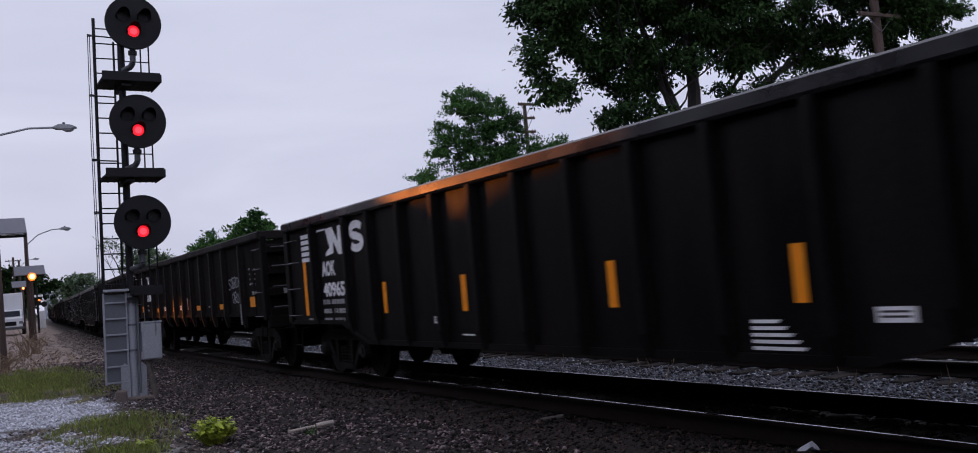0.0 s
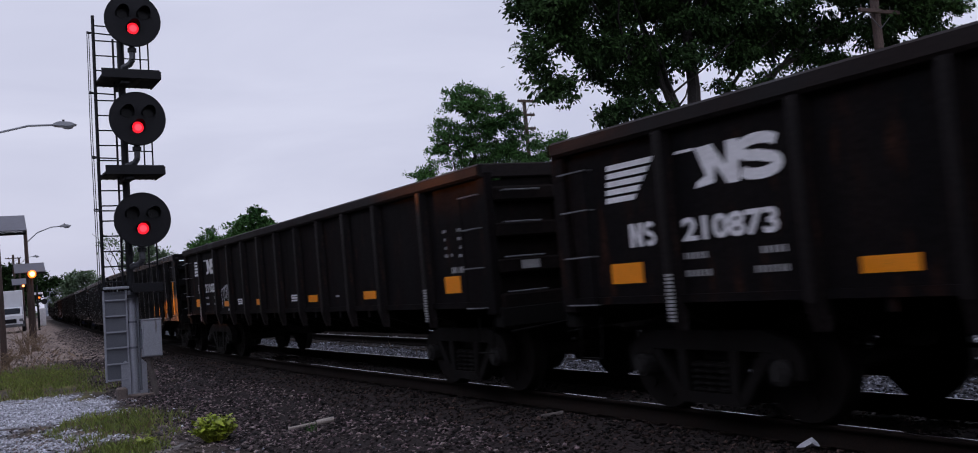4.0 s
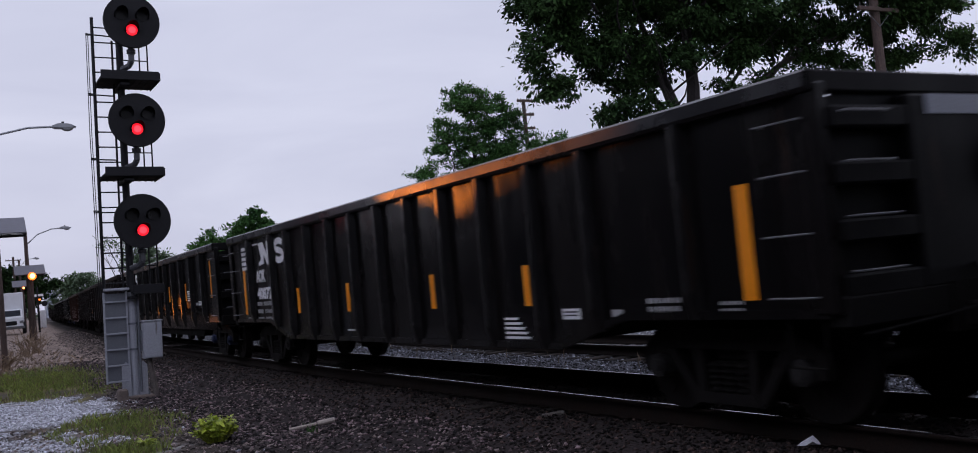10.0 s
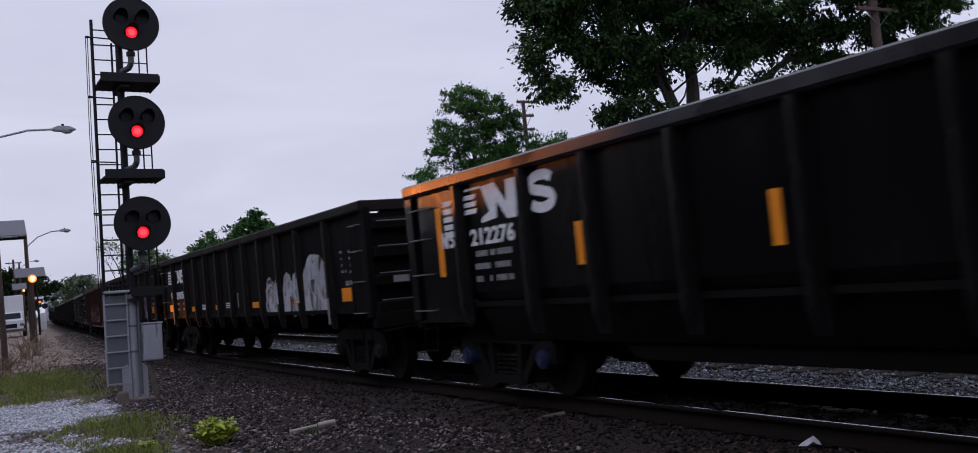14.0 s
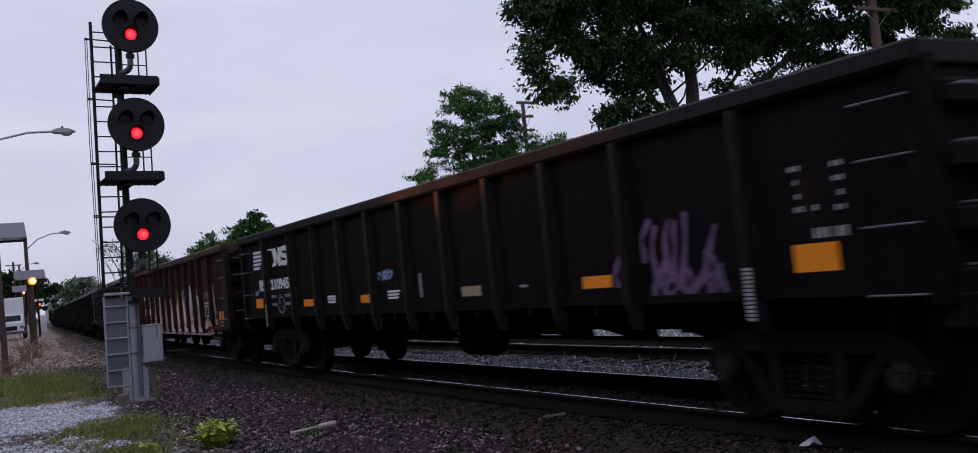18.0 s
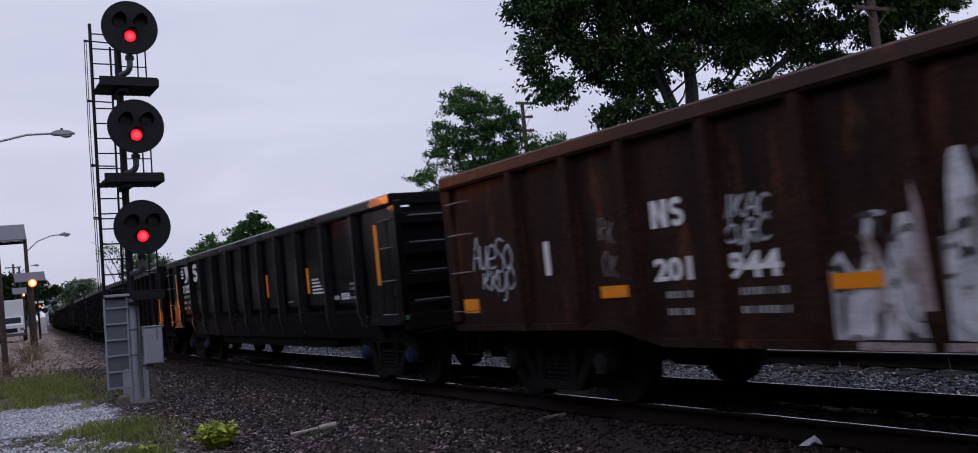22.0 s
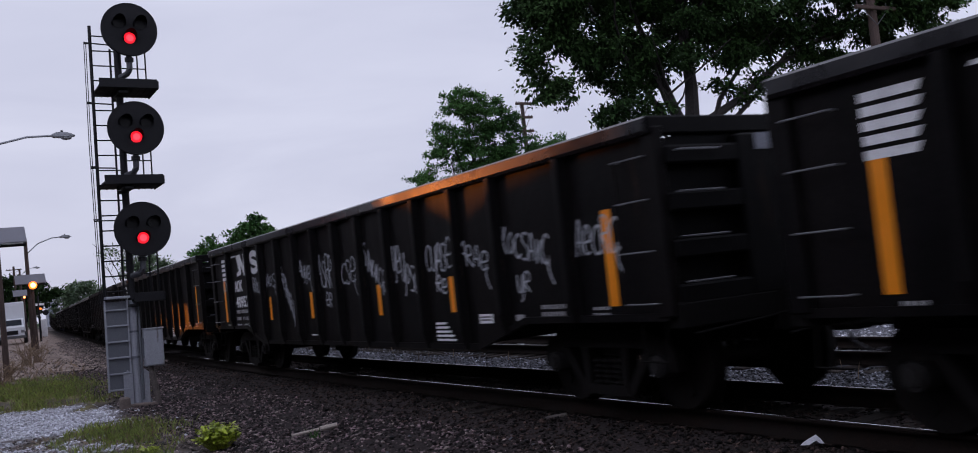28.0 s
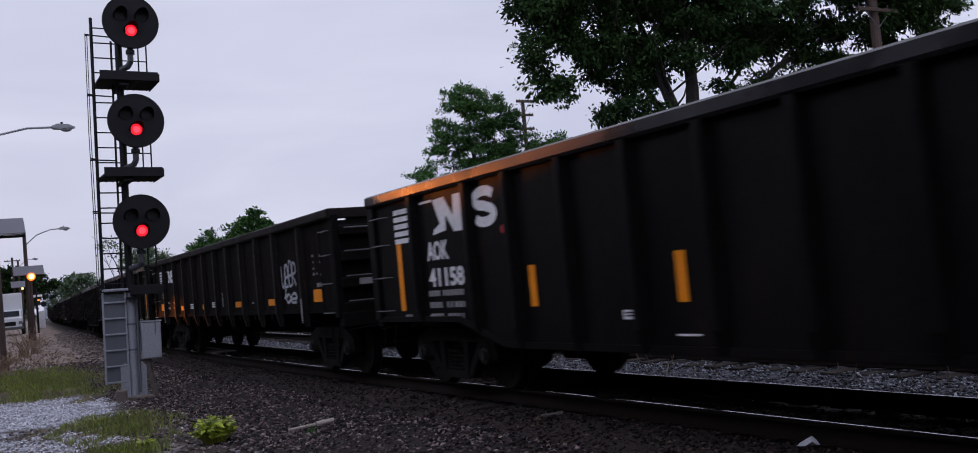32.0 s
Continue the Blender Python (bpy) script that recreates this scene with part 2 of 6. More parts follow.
M["green_dot"] = mat("green_dot", (0.012, 0.15, 0.05), 0.5, 0, 0.2, 3, 40)
M["rail_side"] = mat("rail_side", (0.015, 0.0092, 0.007), 0.9, 0, 0.3, 4, 60, tint=(0.008, 0.0055, 0.0045), spec=0.15)
# dark patches painted in to break up the mirrored gleam along the rail
M["rail_top"] = mat("rail_top", (0.30, 0.29, 0.30), 0.17, 1.0, 0.3, 0.7, 60, tint=(0.035, 0.028, 0.025), bump=0.08, patch=(0.03, 0.024, 0.021), patch_at=0.50)
M["rail_top_dull"] = mat("rail_top_dull", (0.33, 0.31, 0.30), 0.4, 1.0, 0.2, 3, 60, bump=0.05)
M["tie_wood"] = mat("tie_wood", (0.040, 0.032, 0.028), 0.9, 0, 0.35, 4, 30, tint=(0.020, 0.016, 0.014), bump=0.4, objrand=0.3, spec=0.2)
M["stone_dark"] = mat("stone_dark", (0.115, 0.084, 0.087), 0.72, 0, 0.35, 8, 60, tint=(0.040, 0.028, 0.029), bump=0.4, island=0.9, spec=0.3, few=3.6)
M["stone_oily"] = mat("stone_oily", (0.044, 0.029, 0.025), 0.78, 0, 0.35, 8, 60, tint=(0.016, 0.010, 0.0088), bump=0.4, island=0.88, spec=0.25, few=3.4)
M["stone_blue"] = mat("stone_blue", (0.22, 0.225, 0.26), 0.85, 0, 0.3, 8, 60, tint=(0.075, 0.075, 0.088), bump=0.3, island=0.92, few=3.2)
M["stone_brown"] = mat("stone_brown", (0.24, 0.195, 0.18), 0.8, 0, 0.3, 8, 60, tint=(0.11, 0.086, 0.08), bump=0.3, island=0.75, few=2.0)
M["stone_pale"] = mat("stone_pale", (0.74, 0.74, 0.80), 0.85, 0, 0.25, 8, 60, tint=(0.42, 0.42, 0.46), bump=0.3, island=0.6)
M["signal_black"] = mat("signal_black", (0.016, 0.016, 0.019), 0.6, 0, 0.25, 4, 40, bump=0.1, spec=0.2)
M["signal_face"] = mat("signal_face", (0.015, 0.015, 0.018), 0.7, 0, 0.25, 3, 40, bump=0.1, spec=0.25)
M["hood_black"] = mat("hood_black", (0.0055, 0.0055, 0.0065), 0.85, 0, 0.25, 4, 40, bump=0.1, spec=0.06)
M["lens_dark"] = mat("lens_dark", (0.004, 0.004, 0.005), 0.35, 0, 0.1, 4, 40, bump=0, spec=0.2)
M["alu"] = mat("alu", (0.40, 0.415, 0.46), 0.55, 0.2, 0.15, 2, 50, tint=(0.31, 0.32, 0.36), bump=0.1, streak=True, patch=(0.17, 0.16, 0.155), patch_at=0.62)
M["alu_dark"] = mat("alu_dark", (0.17, 0.18, 0.205), 0.55, 0.3, 0.2, 2, 50, bump=0.1, streak=True)
M["pipe_grey"] = mat("pipe_grey", (0.060, 0.062, 0.072), 0.6, 0.1, 0.2, 3, 50, bump=0.1)
M["concrete"] = mat("concrete", (0.24, 0.195, 0.175), 0.9, 0, 0.3, 3, 60, tint=(0.13, 0.10, 0.088), bump=0.3)
M["red_lens"] = glow("red_lens", (1.0, 0.012, 0.03), 1.15)
M["lens_core"] = glow("lens_core", (1.0, 0.06, 0.09), 1.5)
M["amber_lens"] = glow("amber_lens", (1.0, 0.19, 0.02), 2.3)
M["amber_core"] = glow("amber_core", (1.0, 0.55, 0.22), 4.0)
M["dark_glass"] = mat("dark_glass", (0.010, 0.010, 0.012), 0.15, 0, 0.1, 4, 40, bump=0)
M["lamp_grey"] = mat("lamp_grey", (0.34, 0.35, 0.38), 0.5, 0.3, 0.15, 3, 40, bump=0.05)
M["pole_wood"] = mat("pole_wood", (0.10, 0.068, 0.059), 0.9, 0, 0.3, 3, 30, tint=(0.05, 0.034, 0.030), bump=0.4, streak=True)
M["panel_grey"] = mat("panel_grey", (0.17, 0.17, 0.20), 0.4, 0.0, 0.15, 2, 30, bump=0.05)
M["bark"] = mat("bark", (0.034, 0.028, 0.027), 0.95, 0, 0.35, 3, 20, tint=(0.016, 0.013, 0.013), bump=0.6, streak=True)
M["leaf_dark"] = mat("leaf_dark", (0.031, 0.062, 0.018), 0.65, 0, 0.3, 0.35, 12, tint=(0.011, 0.027, 0.008), bump=0, island=0.6, spec=0.08)
M["leaf_mid"] = mat("leaf_mid", (0.075, 0.165, 0.045), 0.65, 0, 0.3, 0.5, 12, tint=(0.024, 0.070, 0.020), bump=0, island=0.5, spec=0.10)
# paler leaf green with the haze of distance mixed into the colour
M["leaf_hazed"] = mat("leaf_hazed", (0.125, 0.185, 0.095), 0.7, 0, 0.3, 0.3, 8, tint=(0.085, 0.13, 0.075), bump=0, island=0.3)
M["weed_leaf"] = mat("weed_leaf", (0.46, 0.52, 0.05), 0.6, 0, 0.25, 5, 30, tint=(0.31, 0.40, 0.04), bump=0, island=0.35)
M["grass"] = mat("grass", (0.28, 0.33, 0.075), 0.7, 0, 0.3, 1.2, 20, tint=(0.15, 0.20, 0.05), bump=0, island=0.5)
M["dry_grass"] = mat("dry_grass", (0.30, 0.215, 0.14), 0.8, 0, 0.3, 1.2, 20, tint=(0.16, 0.11, 0.075), bump=0, island=0.4)
M["litter_white"] = mat("litter_white", (0.72, 0.72, 0.78), 0.6, 0, 0.15, 9, 60, bump=0.2)
M["litter_tan"] = mat("litter_tan", (0.52, 0.45, 0.40), 0.8, 0, 0.2, 6, 60, bump=0.2)
M["old_wood"] = mat("old_wood", (0.17, 0.145, 0.135), 0.9, 0, 0.3, 8, 60, tint=(0.09, 0.075, 0.07), bump=0.3)
M["truck_white"] = mat("truck_white", (0.82, 0.83, 0.86), 0.4, 0, 0.1, 1, 30, bump=0)
M["truck_window"] = mat("truck_window", (0.02, 0.024, 0.032), 0.3, 0, 0.1, 2, 30, bump=0, spec=0.12)
M["rubber"] = mat("rubber", (0.015, 0.015, 0.015), 0.8, 0, 0.2, 4, 40)
# flat dark colour of the unseen light-blocking walls
M["blocker_wall"] = mat("blocker_wall", (0.048, 0.048, 0.054), 0.9, 0, 0.25, 0.6, 12, tint=(0.026, 0.026, 0.029), bump=0.2)
M["building"] = mat("building", (0.42, 0.44, 0.50), 0.8, 0, 0.15, 0.3, 5, bump=0)
M["building_glass"] = mat("building_glass", (0.16, 0.18, 0.23), 0.3, 0, 0.1, 0.3, 5, bump=0)


# ---- shape helpers ----
def part(name, bm, material, parent=None, label=""):
    me = bpy.data.meshes.new(name)
    bm.to_mesh(me)
    bm.free()
    me.materials.append(M[material] if isinstance(material, str) else material)
    ob = new(name, me)
    if parent:
        ob.parent = parent
    if label:
        ob["label"] = label
    return ob


def empty(name, m=None):
    ob = new(name)
    ob.empty_display_size = 0.2
    if m is not None:
        ob.matrix_basis = m
    return ob


def box(bm, x0, x1, y0, y1, z0, z1, bev=0.0):
    """A box; with bev its edges are rounded off."""
    r = bmesh.ops.create_cube(bm, size=1.0, matrix=Matrix.Translation(((x0 + x1) / 2, (y0 + y1) / 2, (z0 + z1) / 2)) @ Matrix.Diagonal((abs(x1 - x0), abs(y1 - y0), abs(z1 - z0), 1)))
    if bev:
        es = list({e for v in r["verts"] for e in v.link_edges})
        bmesh.ops.bevel(bm, geom=es, offset=bev, segments=1, affect="EDGES")
    return bm


def rod(bm, a, b, r, r2=None, seg=8):
    a, b = Vector(a), Vector(b)
    d = b - a
    m = Matrix.Translation((a + b) / 2) @ d.to_track_quat("Z", "Y").to_matrix().to_4x4()
    bmesh.ops.create_cone(bm, cap_ends=True, segments=seg, radius1=r, radius2=r if r2 is None else r2, depth=d.length, matrix=m)
    return bm


def tube(bm, pts, r, seg=6):
    for a, b in zip(pts, pts[1:]):
        rod(bm, a, b, r, seg=seg)
    return bm


def slab(bm, outline, axis, lo, hi):
    """An outline of 2D points drawn out along an axis from lo to hi."""
    def p3(p, w):
        return {"x": (w, p[0], p[1]), "y": (p[0], w, p[1]), "z": (p[0], p[1], w)}[axis]
    a = [bm.verts.new(p3(p, lo)) for p in outline]
    b = [bm.verts.new(p3(p, hi)) for p in outline]
    n = len(outline)
    bm.faces.new(a)
    bm.faces.new(b[::-1])
    for i in range(n):
        bm.faces.new((a[i], b[i], b[(i + 1) % n], a[(i + 1) % n]))
    bmesh.ops.recalc_face_normals(bm, faces=bm.faces[:])
    return bm


def B():
    return bmesh.new()


def soup(name, verts, faces, material, parent=None):
    """A mesh from arrays made by a rule."""
    me = bpy.data.meshes.new(name)
    verts = np.asarray(verts, dtype=np.float32)
    faces = np.asarray(faces, dtype=np.int32)
    k = faces.shape[1]
    me.vertices.add(len(verts))
    me.vertices.foreach_set("co", verts.ravel())
    me.loops.add(faces.size)
    me.loops.foreach_set("vertex_index", faces.ravel())
    me.polygons.add(len(faces))
    me.polygons.foreach_set("loop_start", np.arange(0, faces.size, k, dtype=np.int32))
    me.polygons.foreach_set("loop_total", np.full(len(faces), k, dtype=np.int32))
    me.update(calc_edges=True)
    me.materials.append(M[material])
    ob = new(name, me)
    if parent:
        ob.parent = parent
    return ob


# ---- the track's line ----
TRACK_X, BEND, R1 = 7.07, 12.0, 513.0


def line(s, off=0.0):
    """Place and heading on the near track's centre line at s metres; off: metres to its right."""
    def head(q):
        return min(max(q - BEND, 0), 40) / R1 + max(q - 190, 0) / 1500.0
    x, y, q = TRACK_X, 0.0, 0.0
    if s <= BEND:
        y, a = s, 0.0
    else:
        y, q = BEND, BEND
        while q < s - 1e-9:
            d = min(2.0, s - q)
            h = head(q + d / 2)
            x, y, q = x + math.sin(h) * d, y + math.cos(h) * d, q + d
        a = head(s)
    return x + off * math.cos(a), y - off * math.sin(a), a


def bend_x(y):
    """How far the track's line has swung over at y (near enough for the ground)."""
    a, b = min(max(y - BEND, 0), 40), max(y - BEND - 40, 0)
    return a * a / (2 * R1) + b * (40 / R1)


# ---- letters of the built-in font, made while the scene is still small ----
def type_mesh(text):
    """Mesh of a few letters in the built-in font, one unit high, with its bounds."""
    cu = bpy.data.curves.new("lettering", "FONT")
    cu.body, cu.size = text, 1.0
    cu.extrude, cu.offset = 0.002, 0.03
    cu.resolution_u = 3
    ob = bpy.data.objects.new("lettering", cu)
    scene.collection.objects.link(ob)
    bpy.context.view_layer.update()
    me = bpy.data.meshes.new_from_object(ob.evaluated_get(bpy.context.evaluated_depsgraph_get()))
    bpy.data.objects.remove(ob)
    co = np.array([v.co for v in me.vertices])
    return me, co.min(axis=0), co.max(axis=0)


TYPE = {}
for text in ("AOK", "201", "944", "40965", "40777", "40872", "41454", "40952", "41158", "210873", "211032", "212276", "210756", "210945", "212028"):
    for part_of in [text[:i + 1] for i in range(len(text))] + list(text):
        if part_of not in TYPE:
            TYPE[part_of] = type_mesh(part_of)


# ---- ground ----
def gz(x, y):
    """Height of the ground: a flat verge, a low ballast shoulder and the two track beds."""
    r = x - bend_x(y)
    knots = ((-1e9, -0.30), (2.5, -0.30), (3.6, -0.32), (4.6, -0.37), (5.65, -0.205), (8.6, -0.205), (9.2, -0.24), (9.7, -0.21), (12.7, -0.21), (14.2, -0.45), (18, -0.5), (1e9, -0.5))
    for (a, za), (b, zb) in zip(knots, knots[1:]):
        if a <= r <= b:
            z = za if b - a > 1e8 else za + (zb - za) * (r - a) / (b - a)
            break
    if abs(x) < 60 and y < 120:
        z += 0.03 * noise.noise(Vector((x * 0.7, y * 0.7, 1))) + 0.012 * noise.noise(Vector((x * 3, y * 3, 5)))
    if r < 3 and y > 40:
        z += 0.25 * min(1, (y - 40) / 40)
    return z


def steps(lo, hi, d):
    return list(np.arange(lo, hi + d / 2, d))


def blob(x, y, cx, cy, rx, ry, wob=0.75):
    d = math.hypot((x - cx) / rx, (y - cy) / ry)
    n = noise.noise(Vector((x * 1.7, y * 1.1, cx))) + 0.9 * noise.noise(Vector((x * 4.2, y * 2.6, cx + 7)))
    return max(0.0, min(1.0, (1.05 - d + wob * n) / 0.3))


def cover(x, y):
    """Shares of dark ballast, blue-grey ballast, pale gravel, grass and dirt at a place."""
    r = x - bend_x(y)
    w = 0.25 * noise.noise(Vector((x * 1.3, y * 0.9, 3)))
    def ramp(v, a, b):
        return max(0.0, min(1.0, (v - a) / (b - a)))
    dark = ramp(r + 2 * w, 2.5, 3.3) * (1 - ramp(r, 8.15, 8.4))
    blue = ramp(r, 8.15, 8.4) * (1 - ramp(r + w, 24, 26))
    gravel = max(blob(x, y, 1.3, 19.3, 1.7, 3.0), 0.8 * blob(x, y, 1.1, 14.6, 0.9, 1.2), 0.7 * blob(x, y, 2.3, 12.6, 0.35, 0.4))
    grass = max(blob(x, y, 2.5, 28.3, 2.3, 6.0), blob(x, y, 2.35, 15.5, 0.85, 1.8), blob(x, y, 1.9, 12.7, 0.5, 0.8), 1.0 if r > 26 else 0.0)
    dirt = ramp(y, 33, 37) * (1 - ramp(r + w, 4.7, 5.6)) if r < 6 else 0.0
    dark *= 1 - dirt
    return dark, blue, gravel * (1 - dark), grass * (1 - 0.7 * dark), dirt


def ground_material():
    m = bpy.data.materials.new("ground_cover")
    m.use_nodes = True
    N, L = m.node_tree.nodes, m.node_tree.links
    b = N["Principled BSDF"]
    b.inputs["Roughness"].default_value = 0.92
    b.inputs["Specular IOR Level"].default_value = 0.2
    co = N.new("ShaderNodeTexCoord")
    def noisy(scale, c0, c1, detail=6):
        n = N.new("ShaderNodeTexNoise")
        n.inputs["Scale"].default_value, n.inputs["Detail"].default_value = scale, detail
        n.inputs["Roughness"].default_value = 0.7
        L.new(co.outputs["Object"], n.inputs["Vector"])
        r = N.new("ShaderNodeValToRGB")
        r.color_ramp.elements[0].position, r.color_ramp.elements[1].position = 0.36, 0.66
        r.color_ramp.elements[0].color, r.color_ramp.elements[1].color = (*c0, 1), (*c1, 1)
        L.new(n.outputs["Fac"], r.inputs[0])
        return r.outputs[0], n
    last, nn = noisy(7, (0.035, 0.027, 0.023), (0.125, 0.10, 0.082))
    for name, scale, c0, c1 in (("dirt", 2.2, (0.125, 0.090, 0.074), (0.50, 0.395, 0.335)), ("dark", 26, (0.010, 0.0075, 0.0075), (0.055, 0.041, 0.040)), ("blue", 24, (0.022, 0.022, 0.026), (0.16, 0.16, 0.185)), ("gravel", 22, (0.36, 0.36, 0.39), (0.76, 0.76, 0.81)), ("grass", 9, (0.10, 0.082, 0.04), (0.25, 0.23, 0.08))):
        c, _ = noisy(scale, c0, c1)
        at = N.new("ShaderNodeAttribute")
        at.attribute_name = name
        mm = N.new("ShaderNodeMix")
        mm.data_type = "RGBA"
        L.new(at.outputs["Fac"], mm.inputs[0])
        L.new(last, mm.inputs[6])
        L.new(c, mm.inputs[7])
        last = mm.outputs[2]
    L.new(last, b.inputs["Base Color"])
    bp = N.new("ShaderNodeBump")
    bp.inputs["Strength"].default_value, bp.inputs["Distance"].default_value = 0.5, 0.03
    n = N.new("ShaderNodeTexNoise")
    n.inputs["Scale"].default_value, n.inputs["Detail"].default_value = 28, 4
    L.new(co.outputs["Object"], n.inputs["Vector"])
    L.new(n.outputs["Fac"], bp.inputs["Height"])
    L.new(bp.outputs[0], b.inputs["Normal"])
    return m


def ground():
    far = [30, 45, 70, 110, 180, 320, 600, 1200, 3000]
    xs = [-v for v in reversed(far)] + steps(-20, -3, 1.5) + steps(-2.6, 15.4, 0.2) + steps(16, 28, 1.0) + far
    xs = sorted({round(v, 3) for v in xs})
    ys = [-v for v in reversed(far)] + steps(-20, 1, 1.5) + steps(2, 34, 0.25) + steps(35, 70, 1.0) + steps(74, 200, 6) + [260, 320, 600, 1200, 3000]
    ys = sorted({round(v, 3) for v in ys})
    verts = [(x, y, gz(x, y)) for y in ys for x in xs]
    nx = len(xs)
    faces = [(j * nx + i, j * nx + i + 1, (j + 1) * nx + i + 1, (j + 1) * nx + i) for j in range(len(ys) - 1) for i in range(nx - 1)]
    M["ground_cover"] = ground_material()
    ob = soup("ground", verts, faces, "ground_cover")
    shares = np.array([cover(v[0], v[1]) for v in verts], dtype=np.float32)
    for i, name in enumerate(("dark", "blue", "gravel", "grass", "dirt")):
        ob.data.attributes.new(name, "FLOAT", "POINT").data.foreach_set("value", np.ascontiguousarray(shares[:, i]))
    for p in ob.data.polygons:
        p.use_smooth = True
    tagged(ob, "gravelly trackside ground with dirt, weeds and ballast", "ground", kind="structure")


ground()


# ---- unseen plain walls on the verge's side to block light, with two gaps ----
def blocker_row():
    # outlines cut to let the last sun over a dip and through a slot
    row = (
        [(-22, -0.6), (34.2, -0.6), (34.2, 7.5), (-22, 7.5)],
        [(34.2, -0.6), (40.7, -0.6), (40.7, 4.02), (39.6, 3.86), (38.7, 3.58), (37.9, 3.55), (37.0, 3.74), (36.0, 3.86), (34.2, 3.95)],
        [(40.7, -0.6), (50.0, -0.6), (50.0, 13.0), (40.7, 13.0)],
        [(50.0, 2.30), (53.9, 2.40), (54.1, 2.85), (56.6, 2.95), (60.5, 2.6), (60.5, 13.0), (50.0, 13.0)],
        [(50.0, -0.6), (60.5, -0.6), (60.5, 2.55), (57.0, 2.2), (50.0, 2.2)],
        [(60.5, -0.6), (1100, -0.6), (1100, 18.0), (60.5, 18.0)],
    )
    for i, outline in enumerate(row):
        w = part("wall_west_%d" % (i + 1), slab(B(), outline, "x", -6.4, -6.0), "blocker_wall")
        tagged(w, "unseen plain dark wall added to block light across the verge", "wall", kind="structure")
    # two more unseen walls added to keep low sky off the car ends
    for i, (x0, x1) in enumerate(((-6.0, 4.2), (15.5, 40.0))):
        w = part("wall_south_%d" % (i + 1), box(B(), x0, x1, -22.4, -22.0, -0.7, 8.5), "blocker_wall")
        tagged(w, "unseen plain dark wall added to block low sky behind", "wall", kind="structure")


blocker_row()


# ---- tracks ----
RAIL = [(-0.07, -0.175), (0.07, -0.175), (0.07, -0.16), (0.012, -0.14), (0.010, -0.045), (0.036, -0.034), (0.036, -0.006), (0.028, 0), (-0.028, 0), (-0.036, -0.006), (-0.036, -0.034), (-0.010, -0.045), (-0.012, -0.14), (-0.07, -0.16)]


def rail_line(off, s0, s1, profile, name, material, parent):
    ss = list(np.arange(s0, min(s1, 70), 2.0)) + list(np.arange(70, s1 + 1, 8.0))
    verts, faces, k = [], [], len(profile)
    for s in ss:
        x, y, a = line(s, off)
        for px, pz in profile:
            verts.append((x + px * math.cos(a), y - px * math.sin(a), pz))
    for i in range(len(ss) - 1):
        for j in range(k):
            faces.append((i * k + j, i * k + (j + 1) % k, (i + 1) * k + (j + 1) % k, (i + 1) * k + j))
    return soup(name, verts, faces, material, parent)


TIE = part("tie", box(B(), -1.3, 1.3, -0.115, 0.115, -0.36, -0.178, 0.012), "tie_wood")
PLATE = part("tie_plate", box(B(), -0.11, 0.11, -0.09, 0.09, -0.18, -0.166, 0.004), "rail_side")


def track(off, top, label):
    t = tagged(empty("railway_track"), label, "railway track", kind="structure")
    for o in (-0.7525, 0.7525):
        rail_line(off + o, -60, 330, RAIL, "rail", "rail_side", t)
        rail_line(off + o, -60, 330, [(-0.019, 0.003), (0.019, 0.003), (0.019, 0.0005), (-0.019, 0.0005)], "running_surface", top, t)
    rng = random.Random(int(off * 10) + 3)
    s = 2.0
    while s < 75:
        x, y, a = line(s, off + rng.uniform(-0.05, 0.05))
        ob = new("tie", TIE.data)
        ob.parent = t
        ob.matrix_basis = Matrix.Translation((x, y, rng.uniform(-0.012, 0.0) - (0.022 if off == 0 else 0))) @ Matrix.Rotation(-a + rng.uniform(-0.02, 0.02), 4, "Z")
        if s < 22 and off == 0:
            for o in (-0.7525, 0.7525):
                p = new("tie_plate", PLATE.data)
                p.parent = t
                px, py, pa = line(s, off + o)
                p.matrix_basis = Matrix.Translation((px, py, 0)) @ Matrix.Rotation(-a, 4, "Z")
        s += 0.52 + rng.uniform(-0.03, 0.03)
    return t


track(0, "rail_top", "worn steel rails on dark wooden ties in ballast")
track(4.05, "rail_top_dull", "second track of dull rails on wooden ties")
for o in (TIE, PLATE):
    bpy.data.objects.remove(o)


